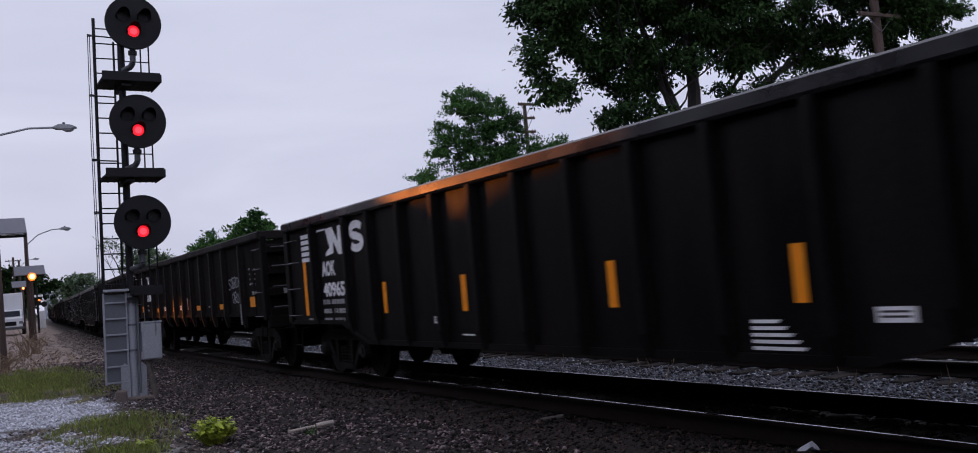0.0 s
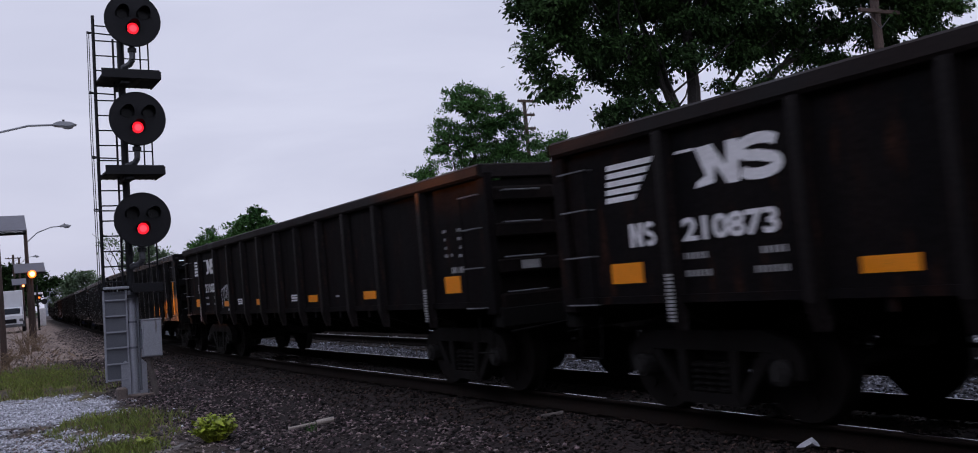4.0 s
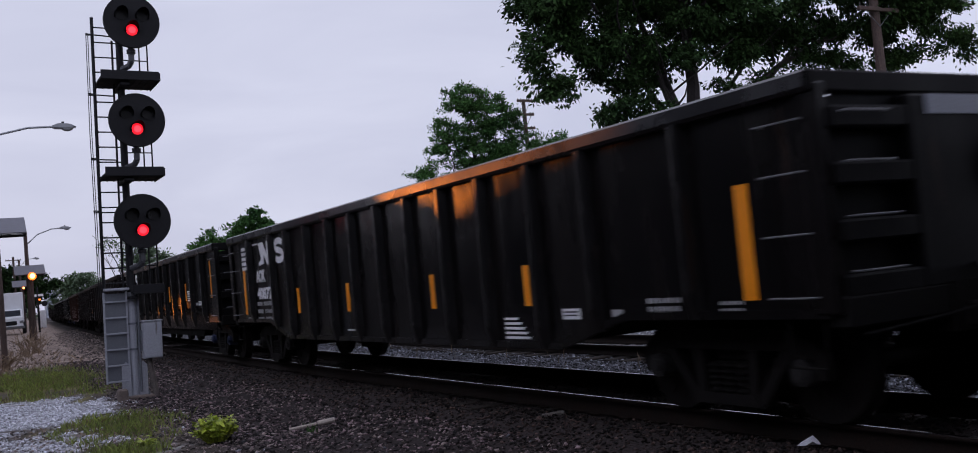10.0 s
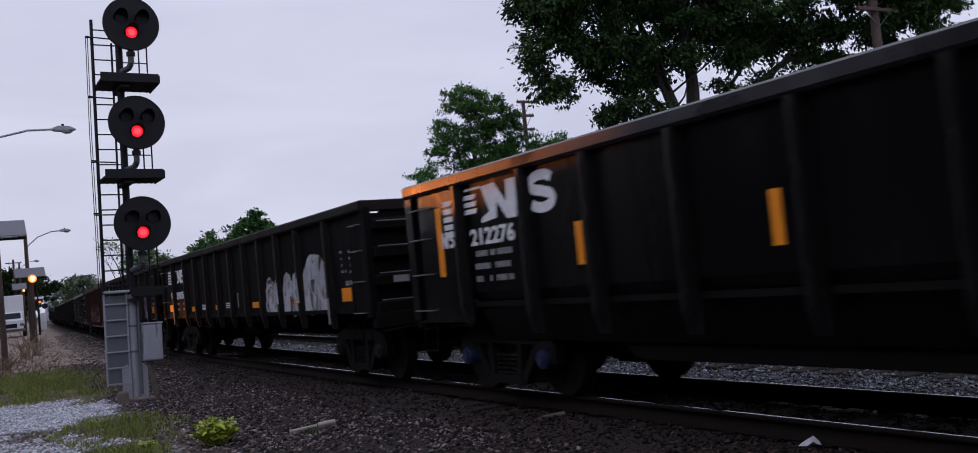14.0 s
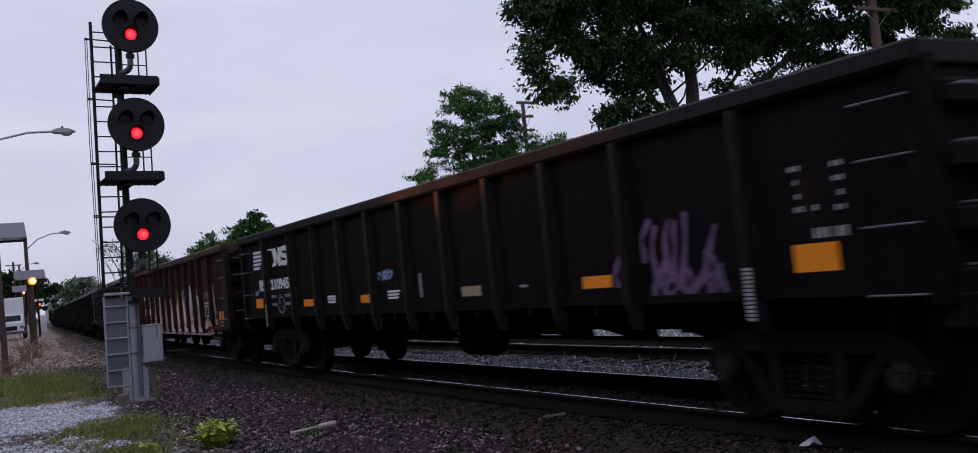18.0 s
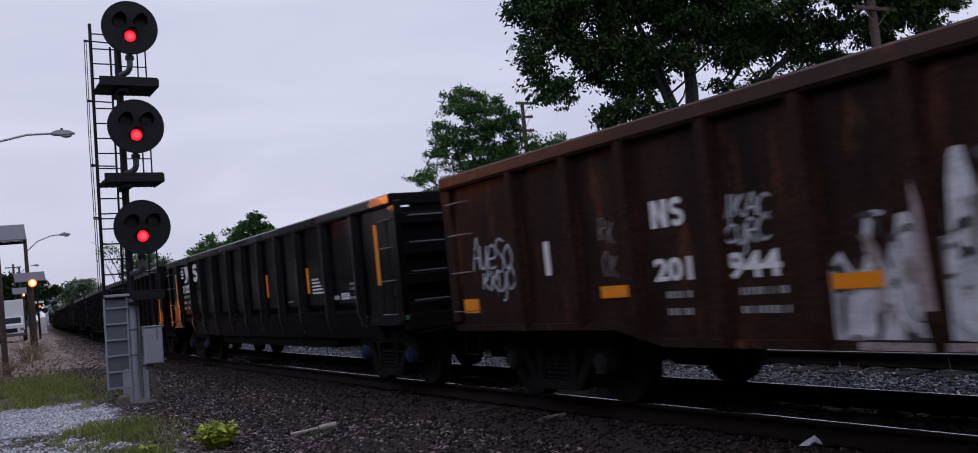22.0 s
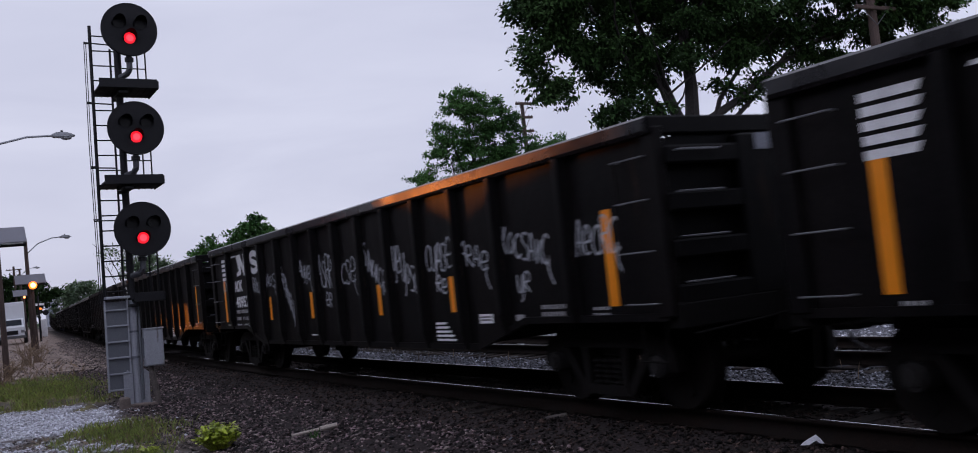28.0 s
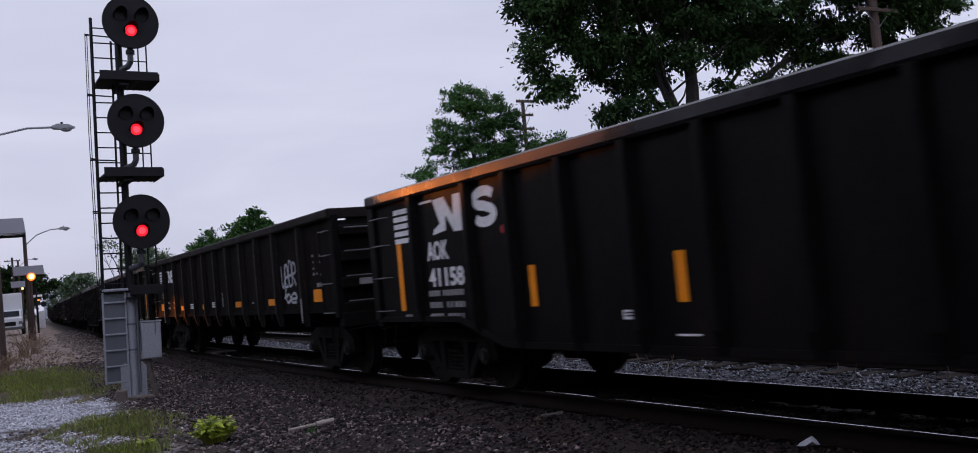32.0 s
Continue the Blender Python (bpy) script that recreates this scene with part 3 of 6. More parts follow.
def stones(name, n, where, size, material, label, seed):
    """Loose stones strewn over the ground; where(rng) gives x, y or None."""
    rng = np.random.default_rng(seed)
    base = np.array([(1, 0, 0), (-1, 0, 0), (0, 1, 0), (0, -1, 0), (0, 0, 1), (0, 0, -1)], dtype=np.float32)
    tri = np.array([(0, 2, 4), (2, 1, 4), (1, 3, 4), (3, 0, 4), (2, 0, 5), (1, 2, 5), (3, 1, 5), (0, 3, 5)], dtype=np.int32)
    V, F, k = [], [], 0
    while k < n:
        x, y = where(rng)
        z = gz(x, y)
        s = size * (0.55 + 1.25 * rng.random() ** 1.6)
        v = base * rng.uniform(0.55, 1.1, (6, 1)) * np.array([1.3, rng.uniform(0.4, 0.95), rng.uniform(0.3, 0.8)])
        a, b = rng.uniform(0, 6.28), rng.uniform(-0.6, 0.6)
        ca, sa, cb, sb = math.cos(a), math.sin(a), math.cos(b), math.sin(b)
        v = v @ np.array([[ca, sa, 0], [-sa, ca, 0], [0, 0, 1]]) @ np.array([[cb, 0, sb], [0, 1, 0], [-sb, 0, cb]])
        V.append(v * s * 0.5 + np.array([x, y, z + s * rng.uniform(0.0, 0.22)]))
        F.append(tri + 6 * k)
        k += 1
    ob = soup(name, np.concatenate(V), np.concatenate(F), material)
    return tagged(ob, label, "stones", kind="stuff")


def strip(r0, r1, y0, y1, power=1.6):
    def f(rng):
        y = y0 + (y1 - y0) * rng.random() ** power
        return rng.uniform(r0, r1) + bend_x(y), y
    return f


def thinned(base, seed):
    """Places of base, sparser where dirt has worked up through the stones."""
    def f(rng):
        while True:
            x, y = base(rng)
            if noise.noise(Vector((x * 0.8, y * 0.45, seed))) + 0.5 * noise.noise(Vector((x * 2.4, y * 1.3, seed + 4))) > -0.08 or rng.random() < 0.3:
                return x, y
    return f


def oval(cx, cy, rx, ry):
    def f(rng):
        a, r = rng.uniform(0, 6.28), rng.random() ** 0.6
        return cx + rx * r * math.cos(a), cy + ry * r * math.sin(a)
    return f


def where_cover(k, base):
    """Places of base kept where the ground's share k is high; a few stray past its edge."""
    def f(rng):
        while True:
            x, y = base(rng)
            if cover(x, y)[k] > rng.random() * 0.9 + 0.02 or rng.random() < 0.03:
                return x, y
    return f


stones("oily_ballast_stones", 11000, strip(5.05, 6.27, 4.2, 36), 0.044, "stone_oily", "oil-darkened crushed stone along the rail", 12)
stones("ballast_shoulder_stones", 38000, thinned(strip(2.9, 5.3, 4.2, 38), 2), 0.047, "stone_dark", "dark brownish crushed stone ballast", 1)
stones("track_ballast_stones", 9000, strip(6.4, 8.3, 3.5, 30), 0.045, "stone_oily", "dark crushed stone between the rails", 2)
stones("middle_ballast_stones", 32000, strip(8.2, 10.3, 4.5, 42), 0.041, "stone_blue", "blue-grey crushed stone ballast between two tracks", 3)
stones("outer_ballast_stones", 9000, strip(10.4, 18.0, 6.5, 45), 0.06, "stone_pale", "pale crushed stone ballast beyond the second track", 4)
# lighter stones put the glints of the ballast into colour
stones("ballast_bright_stones", 4600, thinned(strip(2.6, 5.3, 4.2, 34), 2), 0.05, "stone_brown", "lighter brown stones standing for glints among the dark ballast", 7)
stones("verge_soil_stones", 3000, strip(0.2, 3.2, 10.5, 17, 1.0), 0.045, "stone_brown", "loose brown stones in the trackside soil", 8)
stones("near_verge_stones", 3000, strip(-3.0, 3.0, 1.0, 11.0, 1.0), 0.045, "stone_brown", "loose brown stones on the bare verge", 13)
stones("gravel_patch_stones", 11000, where_cover(2, oval(1.3, 18.0, 2.4, 5.6)), 0.045, "stone_pale", "pale gravel patch beside the signal", 5)
stones("far_shoulder_stones", 5000, strip(4.2, 6.2, 33, 95, 1.5), 0.08, "stone_brown", "brown ballast stones along the distant shoulder", 10)
stones("verge_rubble", 1800, strip(-1.5, 5.2, 29, 72, 1.3), 0.10, "stone_brown", "brown stones and rubble on the dirt verge", 9)
stones("loose_pale_stones", 110, strip(2.4, 5.4, 6, 24), 0.065, "stone_blue", "scattered pale stones on dark ballast", 6)


# ---- the signal ----
def signal():
    s = tagged(empty("railway_signal", pose(3.335, 20.15, -0.3, 0, 1.5, 0)), "tall three-head railway signal showing red lights on every head", "railway signal")
    part("lower_mast", rod(B(), (0, 0, 0.0), (0, 0, 2.06), 0.085, seg=16), "alu", s, "grey metal mast foot")
    part("upper_mast", rod(B(), (0, 0, 2.06), (0, 0, 7.75), 0.07, seg=16), "signal_black", s)
    part("band", rod(B(), (0, 0, 0.92), (0, 0, 0.96), 0.1, seg=16), "alu_dark", s)
    part("band", rod(B(), (0, 0, 1.42), (0, 0, 1.46), 0.1, seg=16), "alu_dark", s)
    # gusset plates and footing
    for dx, w in ((-0.17, 0.17), (0.15, 0.15)):
        bm = B()
        slab(bm, [(dx - w / 2, 0.02), (dx + w / 2, 0.02), (dx + w / 2, 0.62), (dx, 0.7), (dx - w / 2, 0.62)], "y", -0.09, -0.05)
        part("gusset_plate", bm, "alu", s)
    part("footing", box(B(), -0.3, 0.32, -0.3, 0.3, -0.2, 0.04, 0.02), "concrete", s, "stained concrete footing")
    for bx in (-0.2, 0.22):
        part("anchor_bolt", rod(B(), (bx, -0.2, 0.04), (bx, -0.2, 0.12), 0.018), "alu_dark", s)
    # ladder
    for x, r, z0 in ((-0.5, 0.034, 2.0), (-0.14, 0.022, 2.0)):
        part("ladder_stile", rod(B(), (x, 0.0, z0), (x, 0.0, 7.55 if x < -0.3 else 7.1), r, seg=6), "signal_black", s)
    for i in range(18):
        z = 2.25 + 0.3 * i
        part("rung", rod(B(), (-0.5, 0, z), (-0.07, 0, z), 0.014, seg=6), "signal_black", s)
    # cage hoops at the ladder's outer side and the cables they hold
    for z in (7.2, 6.0, 4.72, 3.68):
        bm = B()
        tube(bm, [(-0.5, 0, z), (-0.62, -0.05, z), (-0.62, -0.1, z - 0.04), (-0.48, -0.14, z - 0.04), (-0.14, -0.08, z - 0.04)], 0.014)
        part("hoop", bm, "signal_black", s)
    for dx in (-0.62, -0.585):
        bm = B()
        tube(bm, [(dx, -0.04, 7.2), (dx - 0.01, -0.05, 5.2), (dx + 0.01, -0.06, 3.3), (dx + 0.02, -0.05, 2.0)], 0.008, 5)
        part("cable", bm, "signal_black", s)
    # platforms
    for z, grey in ((6.28, 0), (4.38, 0), (2.08, 1)):
        x0, x1, y0, y1 = (-0.02, 0.55, -0.35, 0.3) if grey else (-0.45, 0.64, -0.5, 0.5)
        deck = part("platform", box(B(), x0, x1, y0, y1, z - 0.05, z, 0.01), "signal_black", s)
        part("platform_edge", box(B(), x0, x1, y0 - 0.03, y0 - 0.002, z - 0.07, z + 0.11, 0.006), "signal_black", deck)
        part("platform_edge", box(B(), x1 + 0.002, x1 + 0.03, y0, y1, z - 0.07, z + 0.09, 0.006), "signal_black", deck)
        bm = B()
        for i in range(9):
            x = x0 + 0.04 + i * (x1 - x0 - 0.1) / 8
            box(bm, x, x + 0.02, y0 + 0.02, y1 - 0.02, z - 0.062, z - 0.051)
        part("grating", bm, "signal_black", deck)
        part("bracket", box(B(), -0.09, 0.09, y0 + 0.06, y1 - 0.06, z - 0.16, z - 0.102, 0.01), "signal_black", deck)
        for x in (0.42, 0.58):
            part("guard_post", rod(B(), (x, 0.25, z), (x, 0.25, z + 1.0), 0.016, seg=6), "signal_black", deck)
        part("guard_rail", rod(B(), (0.02, 0.25, z + 1.0), (0.58, 0.25, z + 1.0), 0.014, seg=6), "signal_black", deck)
        part("guard_rail", rod(B(), (0.02, 0.25, z + 0.5), (0.58, 0.25, z + 0.5), 0.012, seg=6), "signal_black", deck)
    part("grey_step", box(B(), -0.52, -0.06, -0.2, 0.0, 2.1, 2.15, 0.01), "alu", s, "grey step at the ladder guard")
    # climbing guard over the lower ladder
    guard = part("ladder_guard", box(B(), -0.51, -0.1, -0.04, -0.01, 0.32, 2.05), "alu_dark", s, "grey sheet ladder guard")
    for x in (-0.52, -0.105):
        part("guard_frame", box(B(), x - 0.015, x + 0.015, -0.07, 0.0, 0.30, 2.08), "alu", guard)
    for i in range(6):
        part("guard_step", box(B(), -0.5, -0.11, -0.1, -0.041, 0.32 + 0.31 * i, 0.352 + 0.31 * i, 0.006), "alu", guard)
    # junction box and conduit
    jb = part("junction_box", box(B(), 0.14, 0.50, -0.28, -0.04, 0.74, 1.46, 0.015), "alu", s, "pale grey metal junction box")
    part("box_door", box(B(), 0.155, 0.485, -0.295, -0.281, 0.76, 1.44, 0.005), "alu", jb)
    part("box_hinge", box(B(), 0.12, 0.139, -0.2, -0.1, 0.9, 1.3), "alu_dark", jb)
    part("box_lid", box(B(), 0.13, 0.515, -0.3, -0.03, 1.461, 1.485, 0.004), "alu", jb)
    part("conduit", rod(B(), (0.10, -0.10, 0.1), (0.10, -0.06, 2.0), 0.025), "alu_dark", s)
    # three heads
    for k, zc in enumerate((7.41, 5.43, 3.43)):
        xc = 0.19 + 0.012 * k
        bm = B()
        rod(bm, (xc, -0.36, zc), (xc, -0.42, zc), 0.535, seg=40)
        h = part("signal_head", bm, "signal_face", s, "round dark backplate with three hooded lenses")
        part("head_case", rod(B(), (xc, -0.1, zc), (xc, -0.36, zc), 0.34, 0.4, seg=24), "signal_black", h)
        bm = B()
        n = 40
        for i in range(n):
            a, b = 2 * math.pi * i / n, 2 * math.pi * (i + 1) / n
            rod(bm, (xc + 0.525 * math.cos(a), -0.42, zc + 0.525 * math.sin(a)), (xc + 0.525 * math.cos(b), -0.42, zc + 0.525 * math.sin(b)), 0.010, seg=5)
        part("rim", bm, "signal_black", h)
        for lx, lz, lit in ((-0.2, 0.11, 0), (0.2, 0.11, 0), (-0.01, -0.18, 1)):
            if lit:
                part("lens", rod(B(), (xc + lx, -0.425, zc + lz), (xc + lx, -0.44, zc + lz), 0.112, seg=24), "red_lens", h, "glowing red lens")
                part("lens_centre", rod(B(), (xc + lx + 0.005, -0.441, zc + lz), (xc + lx + 0.005, -0.447, zc + lz), 0.07, seg=16), "lens_core", h)
            else:
                part("lens", rod(B(), (xc + lx, -0.425, zc + lz), (xc + lx, -0.432, zc + lz), 0.10, seg=24), "lens_dark", h)
            # hood: an arc of sheet over the lens
            bm = B()
            n, r0 = 14, 0.135
            ring = []
            for i in range(n + 1):
                a = radians(-25 + 230 * i / n)
                depth = 0.3 if lit else 0.26
                ca, sa = math.cos(a), math.sin(a)
                cut = depth * (0.35 + 0.65 * max(0, sa))
                ring.append([bm.verts.new((xc + lx + r * ca, y, zc + lz + r * sa)) for r, y in ((r0, -0.42), (r0 * 0.93, -0.42 - cut), (r0 * 0.90, -0.42 - cut), (r0 * 0.97, -0.42))])
            for p, q in zip(ring, ring[1:]):
                for i in range(4):
                    bm.faces.new((p[i], q[i], q[(i + 1) % 4], p[(i + 1) % 4]))
            bmesh.ops.recalc_face_normals(bm, faces=bm.faces[:])
            part("hood", bm, "hood_black", h)
        # elbow that carries the head
        bm = B()
        tube(bm, [(xc - 0.02, -0.3, zc - 0.45), (xc - 0.02, -0.3, zc - 0.78), (xc - 0.06, -0.24, zc - 0.86), (0.02, -0.08, zc - 0.9)], 0.058, 10)
        part("elbow_pipe", bm, "pipe_grey", h, "grey elbow pipe under the head")
        part("collar", rod(B(), (xc - 0.02, -0.3, zc - 0.55), (xc - 0.02, -0.3, zc - 0.63), 0.085, seg=12), "signal_black", h)


signal()
tagged(part("wooden_stake", rod(B(), (3.72, 20.0, -0.45), (3.60, 20.05, 0.55), 0.065, 0.055, 6), "old_wood"), "short weathered wooden stake leaning by the signal", "stake")


tagged(part("stone_block", box(B(), 2.93, 3.12, 19.62, 19.84, -0.42, -0.08, 0.03), "concrete"), "rough brown stone block beside the signal footing", "stone")


# ---- weeds, grass and litter ----
def blades(name, n, where, h, material, label, seed, lean=0.6):
    rng = np.random.default_rng(seed)
    V = []
    for _ in range(n):
        x, y = where(rng)
        z = gz(x, y) - 0.01
        a, L = rng.uniform(0, 6.283), h * rng.uniform(0.4, 1.25)
        w = rng.uniform(0.004, 0.009)
        dx, dy = math.cos(a), math.sin(a)
        lx, ly = rng.normal(size=2) * lean * L * 0.5
        V += [(x - dx * w, y - dy * w, z), (x + dx * w, y + dy * w, z), (x + lx * 0.4 + dx * w * 0.7, y + ly * 0.4 + dy * w * 0.7, z + L * 0.6), (x + lx, y + ly, z + L)]
    ob = soup(name, V, np.arange(4 * n).reshape(n, 4), material)
    return tagged(ob, label, "grass", kind="stuff")


def patchy(cx, cy, rx, ry):
    base = oval(cx, cy, rx, ry)
    def f(rng):
        while True:
            x, y = base(rng)
            if cover(x, y)[3] > rng.random() * 0.9 + 0.1:
                return x, y
    return f


blades("verge_grass", 9000, patchy(2.5, 28.3, 2.5, 6.6), 0.14, "grass", "short yellowish-green verge grass", 21)
blades("near_grass", 2300, patchy(2.35, 15.4, 1.1, 2.2), 0.12, "grass", "patchy grass among gravel beside the signal", 22)
blades("front_grass", 650, patchy(1.9, 12.7, 0.7, 1.0), 0.14, "grass", "thin grass tufts at the gravel's edge", 23)
blades("dry_grass", 600, oval(2.6, 42, 2.2, 11), 0.24, "dry_grass", "dry brown stalks on the dirt verge", 24, 0.9)
blades("verge_straw", 1500, patchy(2.5, 28.3, 2.5, 6.6), 0.12, "dry_grass", "dry straw among the verge grass", 26, 0.9)
blades("near_straw", 900, patchy(2.25, 14.9, 1.2, 2.8), 0.09, "dry_grass", "dry straw among patchy grass and gravel", 27, 1.0)
blades("track_weeds", 50, strip(9.0, 10.2, 6, 26), 0.22, "dry_grass", "sparse dry weeds between the tracks", 25, 0.5)


def weed(x, y, w, h, n, seed, label):
    """A low bright weed: stems with broad leaves."""
    rng = random.Random(seed)
    t = tagged(empty("weed", pose(x, y, gz(x, y))), label, "weed")
    bm, V = B(), []
    for k in range(n):
        a, r = rng.uniform(0, 6.283), w * 0.5 * rng.random() ** 0.7
        tip = Vector((r * math.cos(a), r * math.sin(a), h * rng.uniform(0.45, 1.0) * (1 - 0.5 * (r / w))))
        rod(bm, (tip.x * 0.25, tip.y * 0.25, -0.02), tip, 0.006, 0.003, 5)
        for j in range(9):
            p = tip * rng.uniform(0.55, 1.0) + Vector((rng.uniform(-0.03, 0.03), rng.uniform(-0.03, 0.03), 0))
            d = Vector((rng.uniform(-1, 1), rng.uniform(-1, 1), rng.uniform(-0.3, 0.5))).normalized()
            q = d.cross(Vector((0, 0, 1))).normalized()
            L = rng.uniform(0.045, 0.10)
            V += [p, p + d * L * 0.45 + q * L * 0.36, p + d * L + Vector((0, 0, -0.01)), p + d * L * 0.45 - q * L * 0.36]
    part("stalk", bm, "weed_leaf", t)
    soup("foliage", [tuple(v) for v in V], np.arange(len(V)).reshape(-1, 4), "weed_leaf", t)
    return t


weed(2.95, 12.35, 0.58, 0.37, 95, 31, "bright green leafy weed on dark ballast")
weed(2.2, 12.6, 0.28, 0.24, 9, 32, "small green weed among the grass")
blades("stick_grass", 22, oval(4.13, 12.2, 0.10, 0.05), 0.13, "leaf_mid", "small dark green grass tuft beside a pale stick", 33, 1.0)


def dry_shrub(x, y, h, seed):
    rng = random.Random(seed)
    t = tagged(empty("dry_shrub", pose(x, y, gz(x, y))), "leafless brown shrub on the dirt verge", "shrub")
    for k in range(40):
        bm = B()
        a = rng.uniform(0, 6.283)
        e = Vector((math.cos(a) * h * rng.uniform(0.1, 0.6), math.sin(a) * h * rng.uniform(0.1, 0.6), h * rng.uniform(0.5, 1)))
        limb_pts = [Vector((rng.uniform(-0.25, 0.25), rng.uniform(-0.3, 0.3), 0)), e * 0.5 + Vector((rng.uniform(-0.25, 0.25), 0, 0.1)), e + Vector((rng.uniform(-0.3, 0.3), 0, 0))]
        tube(bm, limb_pts, 0.009, 4)
        part("stem", bm, "dry_grass", t)


dry_shrub(3.3, 46.0, 1.3, 35)
dry_shrub(3.9, 48.0, 1.0, 36)
dry_shrub(1.9, 35.0, 0.7, 37)

bm = B()
tube(bm, [(3.86, 12.25, -0.285), (4.1, 12.24, -0.272), (4.22, 12.23, -0.262)], 0.02, 6)
tube(bm, [(4.24, 12.23, -0.262), (4.46, 12.2, -0.245)], 0.034, 8)
tagged(part("broken_stick", bm, "litter_tan"), "pale broken stick lying on dark ballast", "stick")

bm = B()
fan = [(-0.09, 0.0, 0.0), (-0.05, 0.03, 0.035), (0.0, 0.02, 0.085), (0.03, 0.03, 0.105), (0.055, 0.0, 0.055), (0.07, -0.03, 0.0), (0.03, -0.05, 0.03), (0.012, -0.045, 0.06), (-0.04, -0.05, 0.012)]
mid = bm.verts.new((0.0, -0.02, 0.05))
ring = [bm.verts.new(q) for q in fan]
for q, r in zip(ring, ring[1:] + ring[:1]):
    bm.faces.new((mid, q, r))
low = bm.verts.new((0, 0, 0.004))
for q, r in zip(ring, ring[1:] + ring[:1]):
    bm.faces.new((low, r, q))
lit = tagged(part("paper_scrap", bm, "litter_white"), "crumpled white paper scrap beside the rail", "litter")
lit.matrix_basis = pose(6.17, 5.73, -0.172, 0, 0, -35) @ Matrix.Diagonal((1.2, 1.2, 0.66, 1))


tagged(part("wood_scrap", box(B(), -0.13, 0.13, -0.04, 0.04, 0.0, 0.035, 0.008), "old_wood"), "weathered splinter of wood on the ballast", "wood scrap").matrix_basis = pose(6.02, 9.33, -0.2, 4, -6, -38)


# ---- street furniture along the verge ----
def street_light(base, h, arm, label, drop=0.25):
    s = tagged(empty("street_lamp", pose(*base)), label, "street lamp")
    part("pole", rod(B(), (0, 0, 0), (0, 0, h), 0.15, 0.11, 10), "pole_wood", s)
    pts = [(0, 0, h - 0.9), (arm * 0.35, 0, h - 0.25), (arm * 0.75, 0, h + 0.05), (arm, 0, h + 0.08)]
    part("arm", tube(B(), pts, 0.035, 8), "lamp_grey", s)
    bm = B()
    slab(bm, [(arm - 0.05, h + 0.1), (arm + 0.15, h + 0.19), (arm + 0.5, h + 0.17), (arm + 0.72, h + 0.06), (arm + 0.4, h + 0.0), (arm, h + 0.02)], "y", -0.13, 0.13)
    bmesh.ops.bevel(bm, geom=bm.edges[:], offset=0.03, segments=2, affect="EDGES")
    head = part("lamp_head", bm, "lamp_grey", s, "grey cobra lamp head, unlit")
    bm = B()
    bmesh.ops.create_uvsphere(bm, u_segments=12, v_segments=6, radius=0.13, matrix=Matrix.Translation((arm + 0.42, 0, h + 0.02)) @ Matrix.Diagonal((1.4, 0.9, 0.7, 1)))
    part("lamp_bowl", bm, "lamp_grey", head)
    part("photocell", rod(B(), (arm + 0.3, 0, h + 0.17), (arm + 0.3, 0, h + 0.25), 0.04), "signal_black", head)
    return s


street_light((0.7, 34.0, -0.3), 7.75, 3.0, "street lamp with a curved arm on a wooden pole, unlit")
street_light((5.3, 68.0, -0.15), 7.0, 2.05, "street lamp farther along the verge on a wooden pole, unlit")
street_light((8.9, 125.0, -0.1), 8.1, 1.5, "distant street lamp on a thin pole")


def solar_beacon(base, h, w, lit, label):
    """lit: size of the lamp, 0 for none."""
    s = tagged(empty("warning_beacon", pose(*base)), label, "warning beacon")
    part("pole", rod(B(), (0, 0, 0), (0, 0, h), 0.11, 0.09, 10), "pole_wood", s)
    bm = B()
    box(bm, -w * 0.6, w * 0.5, -0.05, 0.0, -0.03, 0.85, 0.01)
    bm.transform(Matrix.Translation((0, -0.25, h)) @ Matrix.Rotation(radians(-48), 4, "X"))
    p = part("solar_panel", bm, "panel_grey", s, "slanting pale grey solar panel")
    part("panel_edge", box(B(), -w * 0.6, w * 0.5, -0.29, -0.24, h - 0.05, h - 0.02), "signal_black", p)
    part("panel_bracket", box(B(), -0.05, w * 0.5, 0.06, 0.12, h - 0.12, h - 0.03), "signal_black", s)
    if lit:
        bm = B()
        bmesh.ops.create_uvsphere(bm, u_segments=14, v_segments=8, radius=0.25 * lit, matrix=Matrix.Translation((0.02, -0.3, h - 0.12)))
        am = part("amber_light", bm, "amber_lens", s, "glowing amber light")
        bm = B()
        bmesh.ops.create_uvsphere(bm, u_segments=12, v_segments=8, radius=0.17 * lit, matrix=Matrix.Translation((0.02, -0.3 - 0.13 * lit, h - 0.12)))
        part("bulb", bm, "amber_core", am)
        part("light_case", rod(B(), (0.02, -0.02, h - 0.12), (0.02, -0.22, h - 0.12), 0.26 * lit, seg=16), "signal_black", s)
    return s


solar_beacon((2.05, 38.0, -0.3), 4.72, 1.9, 0, "wooden pole carrying a slanting grey solar panel")
solar_beacon((5.43, 67.2, -0.1), 4.14, 1.6, 1.0, "warning beacon with a lit amber light under a solar panel")


solar_beacon((7.3, 100.0, -0.1), 4.3, 1.5, 0.5, "farther warning beacon with a small lit lamp under a solar panel")


